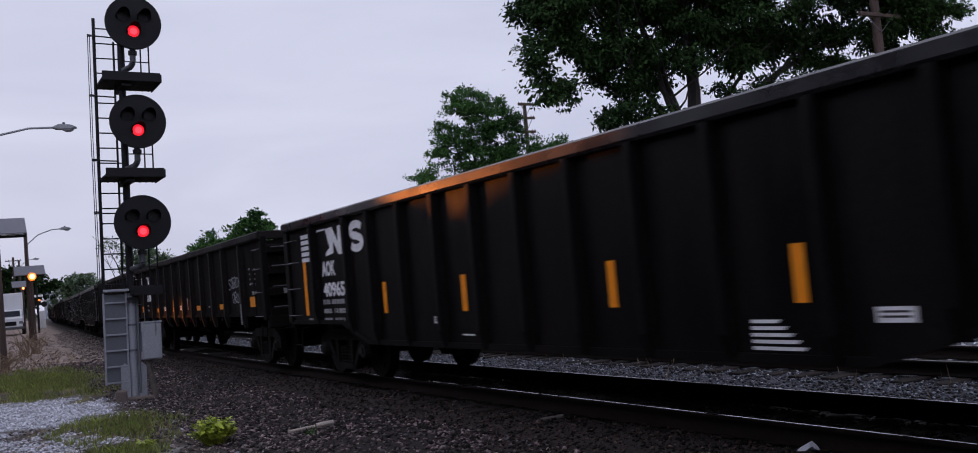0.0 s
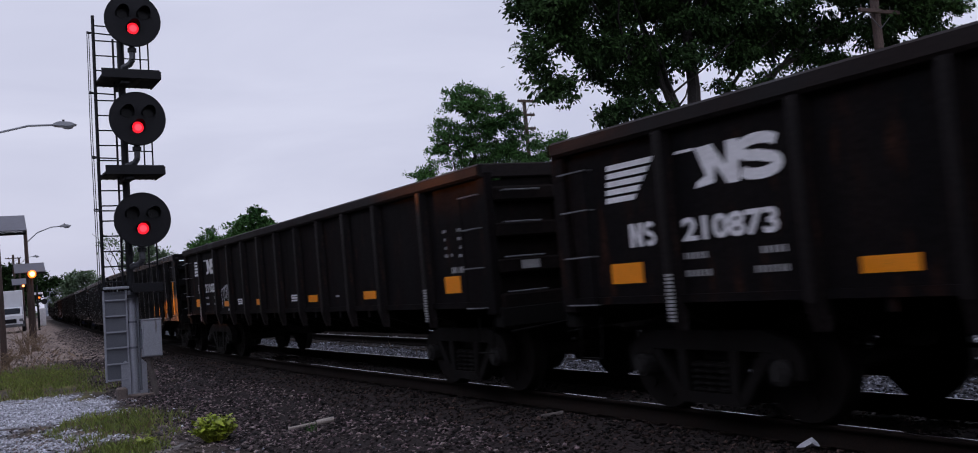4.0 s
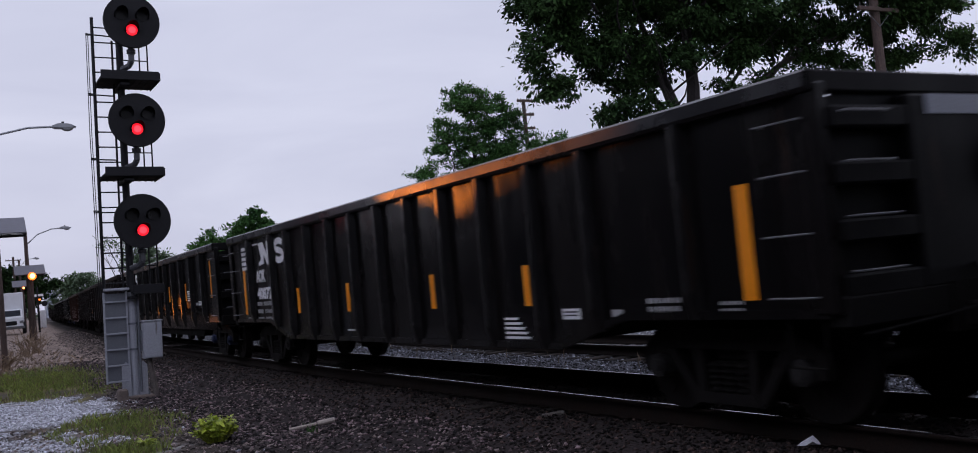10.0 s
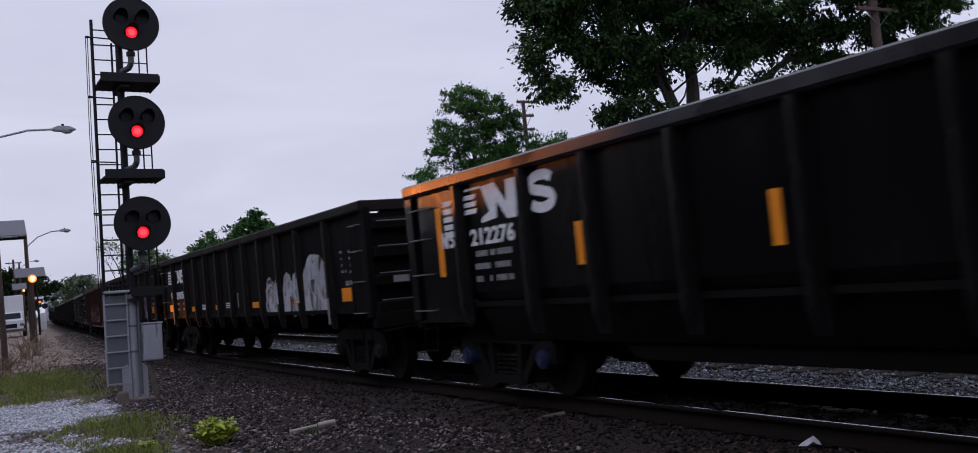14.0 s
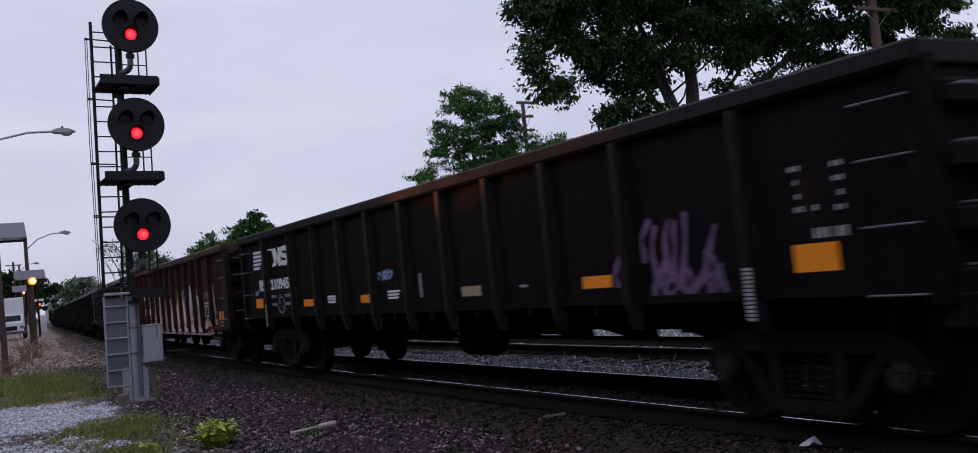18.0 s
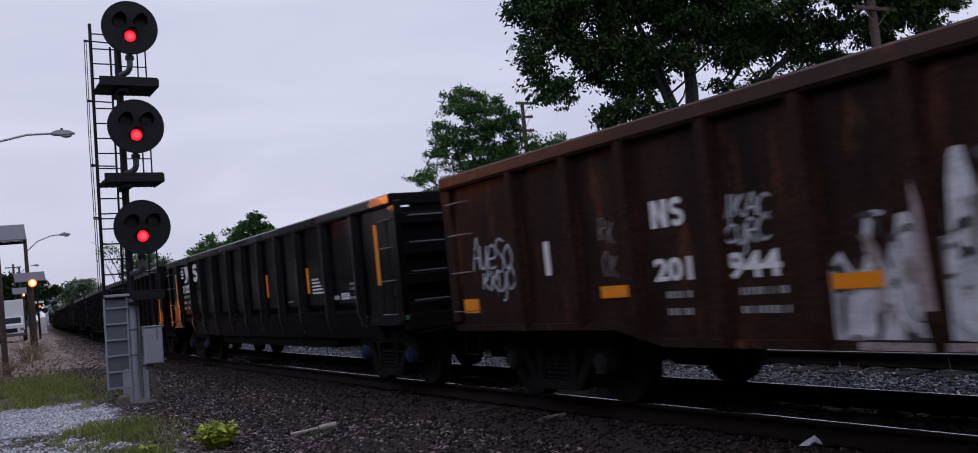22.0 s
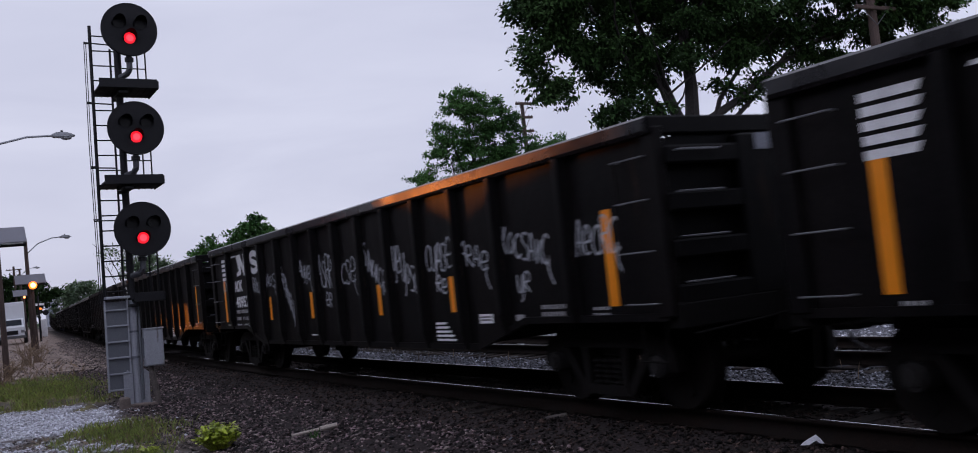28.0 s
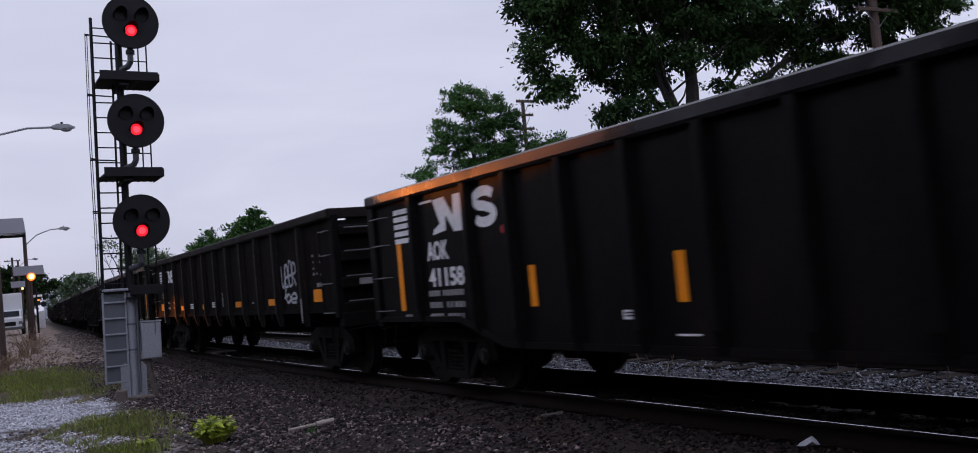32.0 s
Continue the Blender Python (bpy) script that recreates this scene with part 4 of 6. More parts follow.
def crossing_signal(x, y):
    s = tagged(empty("crossing_signal", pose(x, y, -0.15)), "dark grade crossing signal with lit lamps beside the road", "crossing signal")
    part("mast", rod(B(), (0, 0, 0), (0, 0, 4.2), 0.09, seg=8), "signal_black", s)
    part("crossbuck", box(B(), -0.5, 0.5, -0.06, -0.03, 3.3, 3.5), "white_paint", s)
    part("control_box", box(B(), 0.1, 0.6, -0.2, 0.2, 0.4, 2.0, 0.02), "white_paint", s, "pale equipment box")
    part("light_bar", box(B(), -0.6, 0.6, -0.08, 0.0, 2.55, 2.65), "signal_black", s)
    for lx in (-0.55, 0.55):
        part("lamp_disc", rod(B(), (lx, -0.1, 2.6), (lx, -0.05, 2.6), 0.26, seg=16), "signal_black", s)
    part("lamp", rod(B(), (0.15, -0.16, 3.0), (0.15, -0.1, 3.0), 0.09, seg=10), "amber_lens", s, "small lit amber lamp")
    return s


crossing_signal(8.3, 98.0)


def box_truck(x, y):
    s = tagged(empty("box_truck", pose(x, y, 0.0, 0, 0, -4)), "white box truck waiting by the crossing", "truck")
    part("cargo_box", box(B(), -1.15, 1.0, 0.6, 6.5, 0.95, 3.55, 0.05), "truck_white", s)
    bm = B()
    slab(bm, [(0.6, 0.6), (0.6, 2.12), (-0.1, 2.08), (-0.6, 1.52), (-1.5, 1.38), (-1.6, 0.6)], "x", -0.95, 0.9)
    cab = part("cab", bm, "truck_white", s)
    bm = B()
    slab(bm, [(-0.14, 2.0), (-0.58, 1.54), (-0.61, 1.56), (-0.17, 2.02)], "x", -0.78, 0.73)
    part("windscreen", bm, "truck_window", cab)
    part("side_window", box(B(), 0.895, 0.91, -0.05, 0.5, 1.5, 1.95), "truck_window", cab)
    part("grille", box(B(), -0.45, 0.42, -1.63, -1.6, 0.78, 1.12), "signal_black", cab)
    part("bumper", box(B(), -1.02, 1.02, -1.72, -1.62, 0.45, 0.68, 0.03), "grey_steel", cab)
    for hx in (-0.78, 0.78):
        part("headlamp", box(B(), hx - 0.14, hx + 0.14, -1.64, -1.6, 0.9, 1.12, 0.02), "worn_steel", cab)
        part("mirror", box(B(), hx * 1.5 - 0.08, hx * 1.5 + 0.08, -0.3, -0.22, 1.7, 2.1, 0.02), "signal_black", cab)
    for wx in (-0.95, 0.95):
        for wy in (-0.8, 4.8):
            w = part("wheel", rod(B(), (wx - 0.13, wy, 0.45), (wx + 0.13, wy, 0.45), 0.45, seg=18), "rubber", s)
            part("hub", rod(B(), (wx - 0.14, wy, 0.45), (wx + 0.14, wy, 0.45), 0.2, seg=12), "grey_steel", w)
    part("chassis", box(B(), -0.45, 0.45, -1.4, 6.4, 0.6, 0.85), "signal_black", s)
    return s


box_truck(5.65, 92.0)


def utility_pole(x, y, h, arms, label, half=0.95):
    s = tagged(empty("utility_pole", pose(x, y, -0.5)), label, "utility pole")
    part("pole", rod(B(), (0, 0, 0), (0, 0, h), 0.2 * half ** 0.5, 0.135 * half ** 0.5, 12), "pole_wood", s)
    for z in arms:
        a = part("crossarm", box(B(), -half, half, -0.2, -0.09, z - 0.06, z + 0.06, 0.01), "pole_wood", s)
        for i in (-half * 0.9, -half * 0.55, half * 0.55, half * 0.9):
            part("insulator", rod(B(), (i, -0.145, z + 0.06), (i, -0.145, z + 0.06 + 0.13 * half), 0.03, 0.018, 8), "dark_glass", a)
        for sx in (-1, 1):
            part("brace", rod(B(), (sx * half * 0.63, -0.15, z - 0.05), (0, -0.15, z - 0.55), 0.014, seg=5), "grey_steel", a)
    return s


utility_pole(26.5, 20.0, 11.5, (9.15, 10.2, 11.1), "tall weathered wooden utility pole with crossarms")
utility_pole(26.45, 41.0, 10.55, (10.45, 9.75, 9.05), "wooden utility pole with three crossarms beyond the trees", 0.46)
utility_pole(9.3, 140.0, 9.75, (9.3,), "distant wooden utility pole")


# ---- trees ----
def limb(bm, a, b, r0, r1, rng, kink=0.25):
    a, b = Vector(a), Vector(b)
    pts = [a.lerp(b, i / 4) for i in range(5)]
    for p in pts[1:4]:
        p += Vector((rng.uniform(-kink, kink), rng.uniform(-kink, kink), rng.uniform(-kink, kink)))
    for i in range(4):
        rod(bm, pts[i], pts[i + 1], r0 + (r1 - r0) * i / 4, r0 + (r1 - r0) * (i + 1) / 4, 8)


def leaves(name, lobes, per, size, material, parent, seed, droop=0.4, clump=0.5, fill=0.35, spread=5):
    """A crown: each lobe (x, y, z, radius, share) holds sprays of leaves gathered round twigs, with gaps between."""
    rng = np.random.default_rng(seed)
    V = []
    for lx, ly, lz, lr, share in lobes:
        nc = max(4, int(per * share * lr * lr))
        ntw = max(4, nc // spread)
        tw = rng.normal(size=(ntw, 3))
        tw /= np.linalg.norm(tw, axis=1, keepdims=True)
        tw *= lr * (fill + (1 - fill) * rng.random((ntw, 1)) ** 0.5) * rng.uniform(0.8, 1.18, (ntw, 1))
        for k in range(nc):
            t_ = tw[k % ntw]
            d = t_ / max(1e-6, np.linalg.norm(t_))
            c = np.array([lx, ly, lz]) + t_ * np.array([1, 1, 0.85]) + rng.normal(size=3) * clump * np.array([0.6, 0.6, 0.32])
            n = rng.integers(14, 30)
            p = c + rng.normal(size=(n, 3)) * clump * rng.uniform(0.25, 0.5) * np.array([1, 1, 0.6])
            ax = rng.normal(size=(n, 3)) * 0.8 + d * 0.9 + np.array([0, 0, -droop])
            ax /= np.linalg.norm(ax, axis=1, keepdims=True)
            si = np.cross(ax, rng.normal(size=(n, 3)) * 0.7 + np.array([0, 0, 1]))
            si /= np.linalg.norm(si, axis=1, keepdims=True)
            L = size * rng.uniform(0.6, 1.3, (n, 1))
            w = L * rng.uniform(0.34, 0.55, (n, 1))
            V.append(np.stack([p, p + ax * L * 0.5 + si * w * 0.5, p + ax * L, p + ax * L * 0.5 - si * w * 0.5], 1))
    V = np.concatenate(V)
    n = len(V)
    F = np.arange(4 * n).reshape(n, 4)
    return soup(name, V.reshape(-1, 3), F, material, parent)


def tree(base, trunk_top, lobes, limbs, r, per, size, material, label, seed, clump=0.5, fill=0.35, spread=5):
    rng = random.Random(seed)
    t = tagged(empty("tree", pose(*base)), label, "tree")
    b = Vector(base)
    bm = B()
    tp = Vector(trunk_top) - b
    limb(bm, (0, 0, -0.2), tp, r, r * 0.7, rng, 0.1)
    for l in limbs:
        end = Vector(l[:3]) - b
        limb(bm, tp - Vector((0, 0, rng.uniform(0, 1.0))), end, l[3], l[3] * 0.35, rng, 0.05 + 0.03 * end.length ** 0.5)
        for k in range(3):
            st_ = tp.lerp(end, rng.uniform(0.4, 0.8))
            limb(bm, st_, st_ + Vector((rng.uniform(-2, 2), rng.uniform(-1.5, 1.5), rng.uniform(0.3, 1.8))), l[3] * 0.3, 0.012, rng, 0.1)
    part("trunk", bm, "bark", t)
    leaves("crown", [(x - b.x, y - b.y, z - b.z, q, s) for x, y, z, q, s in lobes], per, size, material, t, seed, clump=clump, fill=fill, spread=spread)
    return t


tree((20.6, 22.3, -0.5), (20.3, 22.1, 5.2),
     [(15.15, 22, 8.7, 0.65, 1.1), (15.05, 22, 7.6, 0.5, 1.1), (15.2, 22, 6.75, 0.45, 1.1), (15.35, 22, 6.3, 0.3, 1), (16.0, 22, 9.6, 1.4, 1.2), (15.9, 22.2, 7.8, 1.15, 1), (15.45, 22, 6.5, 0.4, 1), (17.5, 22, 6.5, 0.75, 0.8), (21.6, 22, 6.6, 0.32, 0.8), (22.4, 22, 6.35, 0.4, 0.8), (23.2, 22, 6.75, 0.42, 0.7), (17.9, 22.5, 8.4, 1.5, 1), (18.6, 23, 10.2, 2.0, 1.1), (20.6, 22, 9.4, 2.2, 1.2), (20.6, 22, 12.4, 2.6, 0.8), (23.2, 22, 9.6, 2.3, 0.8), (26.0, 21.5, 9.8, 2.2, 0.75), (27.8, 21, 9.0, 1.5, 0.7), (28.4, 19.5, 8.5, 1.0, 1), (19.2, 22, 7.3, 1.1, 0.9), (18.4, 22, 6.0, 0.6, 0.8), (22.3, 21.8, 7.7, 0.9, 0.6), (25.4, 21.5, 7.7, 0.8, 0.6), (24.0, 24, 11, 2.6, 0.8), (29.4, 21.5, 8.5, 1.2, 0.5), (31.8, 21.5, 9.0, 1.3, 0.5), (30.8, 21.5, 7.8, 0.7, 0.6), (33.0, 21.5, 8.2, 0.8, 0.5), (21.5, 22, 7.7, 0.6, 0.8), (22.9, 22, 8.2, 0.75, 0.8), (24.6, 22, 8.2, 0.75, 0.8), (23.8, 22, 7.0, 0.42, 0.5), (25.3, 22, 7.3, 0.5, 0.6), (28.7, 21.5, 7.4, 0.55, 1), (26.6, 21.5, 7.4, 0.6, 1), (16.9, 22, 5.7, 0.45, 1)],
     [(16.6, 22, 9.2, 0.12), (18.2, 22.5, 10.5, 0.14), (20.7, 22, 11.5, 0.24), (22.9, 22, 8.0, 0.11), (28.2, 21.5, 9.3, 0.15), (17.3, 22, 6.25, 0.06), (25.6, 21.5, 8.6, 0.10), (19.0, 22, 6.9, 0.13), (18.4, 22, 8.2, 0.11)],
     0.32, 185, 0.16, "leaf_dark", "large broad tree with dark green summer leaves behind the tracks", 11, clump=0.36, fill=0.22, spread=24)
tree((22.0, 38.5, -0.5), (21.9, 38.4, 5.0),
     [(21.35, 38, 9.75, 0.45, 1), (22.0, 38, 9.85, 0.35, 0.8), (21.0, 38, 9.1, 0.55, 1), (20.65, 38, 9.5, 0.3, 0.8), (21.9, 38, 9.0, 0.6, 1), (22.9, 38, 9.1, 0.5, 1), (23.3, 38, 8.5, 0.65, 1), (24.0, 38, 8.3, 0.3, 0.8), (22.1, 38, 8.3, 0.7, 1), (20.9, 38, 7.9, 0.6, 0.9), (20.2, 38, 8.1, 0.4, 0.9), (19.75, 38, 6.95, 0.45, 0.9), (19.2, 38, 6.35, 0.4, 1), (18.7, 38, 5.95, 0.3, 1), (20.3, 38, 7.4, 0.5, 0.8), (22.9, 38, 7.6, 0.85, 1), (24.2, 38, 7.2, 0.6, 0.9), (21.6, 38, 7.1, 0.75, 0.9), (20.9, 38, 6.3, 0.6, 0.9), (23.4, 38, 6.5, 1.0, 1), (22.2, 38, 6.2, 0.9, 1), (20.2, 38, 5.6, 0.55, 1), (19.6, 38, 5.2, 0.5, 1), (21.2, 38, 5.5, 0.9, 1), (24.6, 38, 6.0, 0.8, 1)],
     [(21.6, 38, 8.6, 0.1), (20.6, 38, 7.6, 0.08), (23.3, 38, 7.6, 0.08), (19.3, 38, 5.9, 0.08)],
     0.26, 330, 0.125, "leaf_mid", "young leafy green tree beyond the train", 12, clump=0.25, spread=9)
tree((26.3, 39.0, -0.5), (26.2, 39, 5.2), [(26.0, 39, 7.2, 0.8, 1), (27.0, 39, 7.4, 0.75, 1), (26.4, 39, 6.3, 1.0, 1)], [(26.0, 39, 7.2, 0.06), (26.9, 39, 7.4, 0.05)], 0.14, 150, 0.14, "leaf_mid", "small green tree near a utility pole", 13, clump=0.3, spread=8)
tree((21.3, 77, -0.5), (21.3, 77, 4.0), [(18.3, 77, 5.2, 0.7, 1), (19.2, 77, 6.0, 0.6, 1), (19.0, 77, 6.7, 0.3, 0.8), (20.2, 77, 5.5, 0.8, 1), (21.2, 77, 6.3, 0.9, 1), (22.3, 77, 7.1, 0.8, 1), (22.9, 77, 7.9, 0.5, 1), (23.7, 77, 7.3, 0.55, 1), (23.0, 77, 6.3, 1.0, 1), (21.5, 77, 5.0, 1.4, 1), (24.0, 77, 5.6, 1.0, 1)], [(19.0, 77, 6.0, 0.07), (21.5, 77, 6.6, 0.09), (22.8, 77, 7.6, 0.08)], 0.25, 90, 0.3, "leaf_mid", "green tree standing beyond the freight cars", 14, clump=0.4)
tree((17.6, 95, -0.5), (17.6, 95, 3.0), [(16.6, 95, 5.4, 1.2, 1), (18.0, 95, 5.8, 1.3, 1), (19.2, 95, 5.2, 1.0, 1)], [(16.8, 95, 5, 0.06), (18.2, 95, 5.5, 0.07)], 0.2, 50, 0.32, "leaf_hazed", "hazy green tree behind the signal", 15)
tree((18.2, 150, -0.5), (18.2, 150, 2.5), [(16.2, 150, 3.9, 1.7, 1), (18.3, 150, 5.0, 2.0, 1), (20.6, 150, 4.2, 1.8, 1), (22.3, 150, 3.6, 1.4, 1), (18.5, 150, 2.5, 2.4, 1)], [(17, 150, 5, 0.1), (19.5, 150, 5, 0.1)], 0.3, 30, 0.5, "leaf_hazed", "distant rounded green tree at the bend of the line", 16, clump=0.8)
tree((9.5, 142, -0.5), (9.5, 142, 3), [(7.6, 142, 6.0, 1.6, 1), (9.6, 142, 7.0, 1.6, 1), (11.6, 142, 6.4, 1.5, 1), (13.2, 142, 5.0, 1.3, 1), (10.5, 142, 4.6, 2.4, 1), (7.5, 142, 4.0, 1.6, 1)], [(8, 142, 6, 0.1), (11.5, 142, 6, 0.1)], 0.3, 28, 0.5, "leaf_dark", "distant dark tree behind the crossing", 17, clump=0.8)
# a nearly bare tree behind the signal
tree((11.5, 70, -0.5), (11.4, 70, 3.0), [(10.7, 70, 5.4, 0.9, 0.25), (11.8, 70, 6.2, 0.9, 0.3), (12.6, 70, 5.6, 0.7, 0.35)], [(10.5, 70, 6.0, 0.05), (11.4, 70, 6.9, 0.06), (12.5, 70, 6.3, 0.05), (10.0, 70, 5.2, 0.04), (12.9, 70, 5.6, 0.04)], 0.14, 60, 0.2, "leaf_hazed", "thin half-bare tree behind the signal", 18)


rng_far = random.Random(77)
far = leaves("far_woods", [(10 + 2.4 * i, 345 + rng_far.uniform(-4, 4), rng_far.uniform(1.5, 4.0), rng_far.uniform(2.0, 3.4), 1) for i in range(24) if i not in (8, 9, 10, 11)], 7, 0.8, "leaf_hazed", None, 78, clump=1.2)
tagged(far, "low distant woods beyond the bend of the line", "woods", kind="stuff")


def office_tower():
    s = tagged(empty("tower_building", pose(40.6, 420, -0.5)), "pale grey high building in the far distance", "building")
    part("wall", box(B(), -2.0, 2.0, 0, 8, 0, 10.3), "building", s)
    for i in range(4):
        for j in range(3):
            part("window", box(B(), -1.75 + 1.25 * j, -0.8 + 1.25 * j, -0.08, -0.02, 1.2 + 2.3 * i, 2.5 + 2.3 * i), "building_glass", s)
    part("roof", box(B(), -2.15, 2.15, -0.2, 8.2, 10.3, 10.6), "building", s)


office_tower()


# ---- freight cars ----
HALF, TOP, SHEET = 8.05, 2.75, 1.42


def yu(u):
    """Car space: u runs from the trailing end towards the leading end."""
    return HALF - u


def wheelset_mesh():
    bm = B()
    rod(bm, (-1.02, 0, 0), (1.02, 0, 0), 0.08, seg=10)
    for sx in (-1, 1):
        rod(bm, (sx * 0.70, 0, 0), (sx * 0.835, 0, 0), 0.457, 0.45, seg=32)
        rod(bm, (sx * 0.685, 0, 0), (sx * 0.705, 0, 0), 0.485, seg=32)
        rod(bm, (sx * 0.80, 0, 0), (sx * 0.87, 0, 0), 0.15, seg=14)
        for k in range(6):
            a = k * math.pi / 3
            rod(bm, (sx * 0.83, 0.28 * math.cos(a), 0.28 * math.sin(a)), (sx * 0.846, 0.28 * math.cos(a), 0.28 * math.sin(a)), 0.07, seg=8)
    return bm


def side_frame_mesh(sx):
    bm = B()
    x0, x1 = sx * 0.95, sx * 1.08
    top = [(-1.12, 0.40), (-1.12, 0.60), (-1.02, 0.70), (-0.70, 0.80), (0.70, 0.80), (1.02, 0.70), (1.12, 0.60), (1.12, 0.40), (1.02, 0.40), (1.0, 0.56), (0.78, 0.56), (0.74, 0.62), (-0.74, 0.62), (-0.78, 0.56), (-1.0, 0.56), (-1.02, 0.40)]
    slab(bm, top, "x", x0, x1)
    for sg in (-1, 1):
        slab(bm, [(sg * 0.78, 0.60), (sg * 0.66, 0.62), (sg * 0.30, 0.16), (sg * 0.42, 0.14)], "x", x0, x1)
        slab(bm, [(sg * 0.36, 0.2), (sg * 0.26, 0.2), (sg * 0.28, 0.62), (sg * 0.40, 0.62)], "x", x0, x1 + sx * 0.01)
    slab(bm, [(-0.42, 0.14), (0.42, 0.14), (0.34, 0.24), (-0.34, 0.24)], "x", x0 - sx * 0.02, x1 + sx * 0.02)
    return bm


def spring_mesh(sx, y):
    """One coil spring, turned as a ribbed column."""
    bm, n, rings = B(), 10, []
    for i in range(21):
        r = 0.076 if i % 4 in (1, 2) else 0.054
        rings.append([bm.verts.new((sx * 1.02 + r * math.cos(a), y + r * math.sin(a), 0.24 + i * 0.0135)) for a in [2 * math.pi * k / n for k in range(n)]])
    for p, q in zip(rings, rings[1:]):
        for k in range(n):
            bm.faces.new((p[k], p[(k + 1) % n], q[(k + 1) % n], q[k]))
    bm.faces.new(rings[-1])
    bmesh.ops.recalc_face_normals(bm, faces=bm.faces[:])
    return bm


def truck(car, y, cap):
    t = part("truck", box(B(), -0.98, 0.98, -0.2, 0.2, 0.5, 0.74, 0.03), "truck_steel", car, "three-piece cast steel truck with two wheelsets")
    t.matrix_basis = pose(0, y, 0)
    for sx in (-1, 1):
        part("side_frame", side_frame_mesh(sx), "truck_steel", t)
        for y0 in (-0.17, 0.0, 0.17):
            part("spring", spring_mesh(sx, y0), "truck_steel", t)
        for wy in (-0.889, 0.889):
            bm = B()
            rod(bm, (sx * 0.93, wy, 0.457), (sx * 1.13, wy, 0.457), 0.125, 0.11, 14)
            rod(bm, (sx * 1.13, wy, 0.457), (sx * 1.16, wy, 0.457), 0.07, seg=8)
            part("bearing", bm, cap, t)
    for wy in (-0.889, 0.889):
        w = part("wheelset", wheelset_mesh(), "wheel_steel", t)
        w.matrix_basis = pose(0, wy, 0.457)
    part("brake_beam", box(B(), -0.7, 0.7, -0.34, -0.28, 0.35, 0.42), "under_steel", t)
    return t


def side_outline(kind):
    """Lower edge of the side sheet, trailing end to leading end, as (u, z)."""
    if kind == "deep":
        return [(0, 0.92), (2.45, 0.92), (3.55, 0.62), (12.55, 0.62), (13.65, 0.92), (16.1, 0.92)]
    if kind == "rusty":
        return [(0, 0.84), (3.2, 0.84), (3.9, 0.69), (13.1, 0.69), (13.9, 0.84), (16.1, 0.84)]
    if kind == "ribbed":
        return [(0, 1.08), (16.1, 1.08)]
    return [(0, 0.92), (1.5, 0.92), (1.5, 1.28), (14.6, 1.28), (14.6, 0.92), (16.1, 0.92)]


RIBS = {
    "deep": ([1.43, 2.95, 3.9, 4.98] + [6.05 + 1.02 * i for i in range(6)] + [12.24, 13.24, 14.65], 0.62),
    "ribbed": ([1.65, 3.2, 4.45, 5.65, 6.85, 8.05, 9.25, 10.45, 11.65, 12.9, 14.45], 0.84),
    "sloped": ([1.4, 2.92, 4.12, 5.42, 6.8, 8.08, 9.3, 10.55, 11.8, 13.2, 14.6], 0.80),
    "rusty": ([1.62, 2.68, 3.6, 4.72, 5.72] + [6.65 + 0.965 * i for i in range(7)] + [13.28, 14.45], 0.69),
}


def low_edge(kind, u):
    o = side_outline(kind)
    for (a, za), (b, zb) in zip(o, o[1:]):
        if a <= u <= b and b > a:
            return za + (zb - za) * (u - a) / (b - a)
    return o[-1][1]


def rib_mesh(z0, z1, sx, w=0.085, d=0.105):
    """A hat-section side post, tapered at its foot."""
    bm = B()
    x0, x1 = sx * (SHEET - 0.004), sx * (SHEET + d)
    ring = []
    for z, k in ((z1, 1.0), (z0 + 0.22, 1.0), (z0, 0.45)):
        xo = x0 + (x1 - x0) * k
        xm = xo - (0.0045 if sx > 0 else -0.0045)
        ring.append([bm.verts.new(p) for p in ((x0, -w, z), (xm, -w * 0.62, z), (xo, -w * 0.3, z), (xo, w * 0.3, z), (xm, w * 0.62, z), (x0, w, z))])
    for p, q in zip(ring, ring[1:]):
        for i in range(5):
            bm.faces.new((p[i], q[i], q[i + 1], p[i + 1]))
    bm.faces.new(ring[0])
    bm.faces.new(ring[-1][::-1])
    bmesh.ops.recalc_face_normals(bm, faces=bm.faces[:])
    return bm


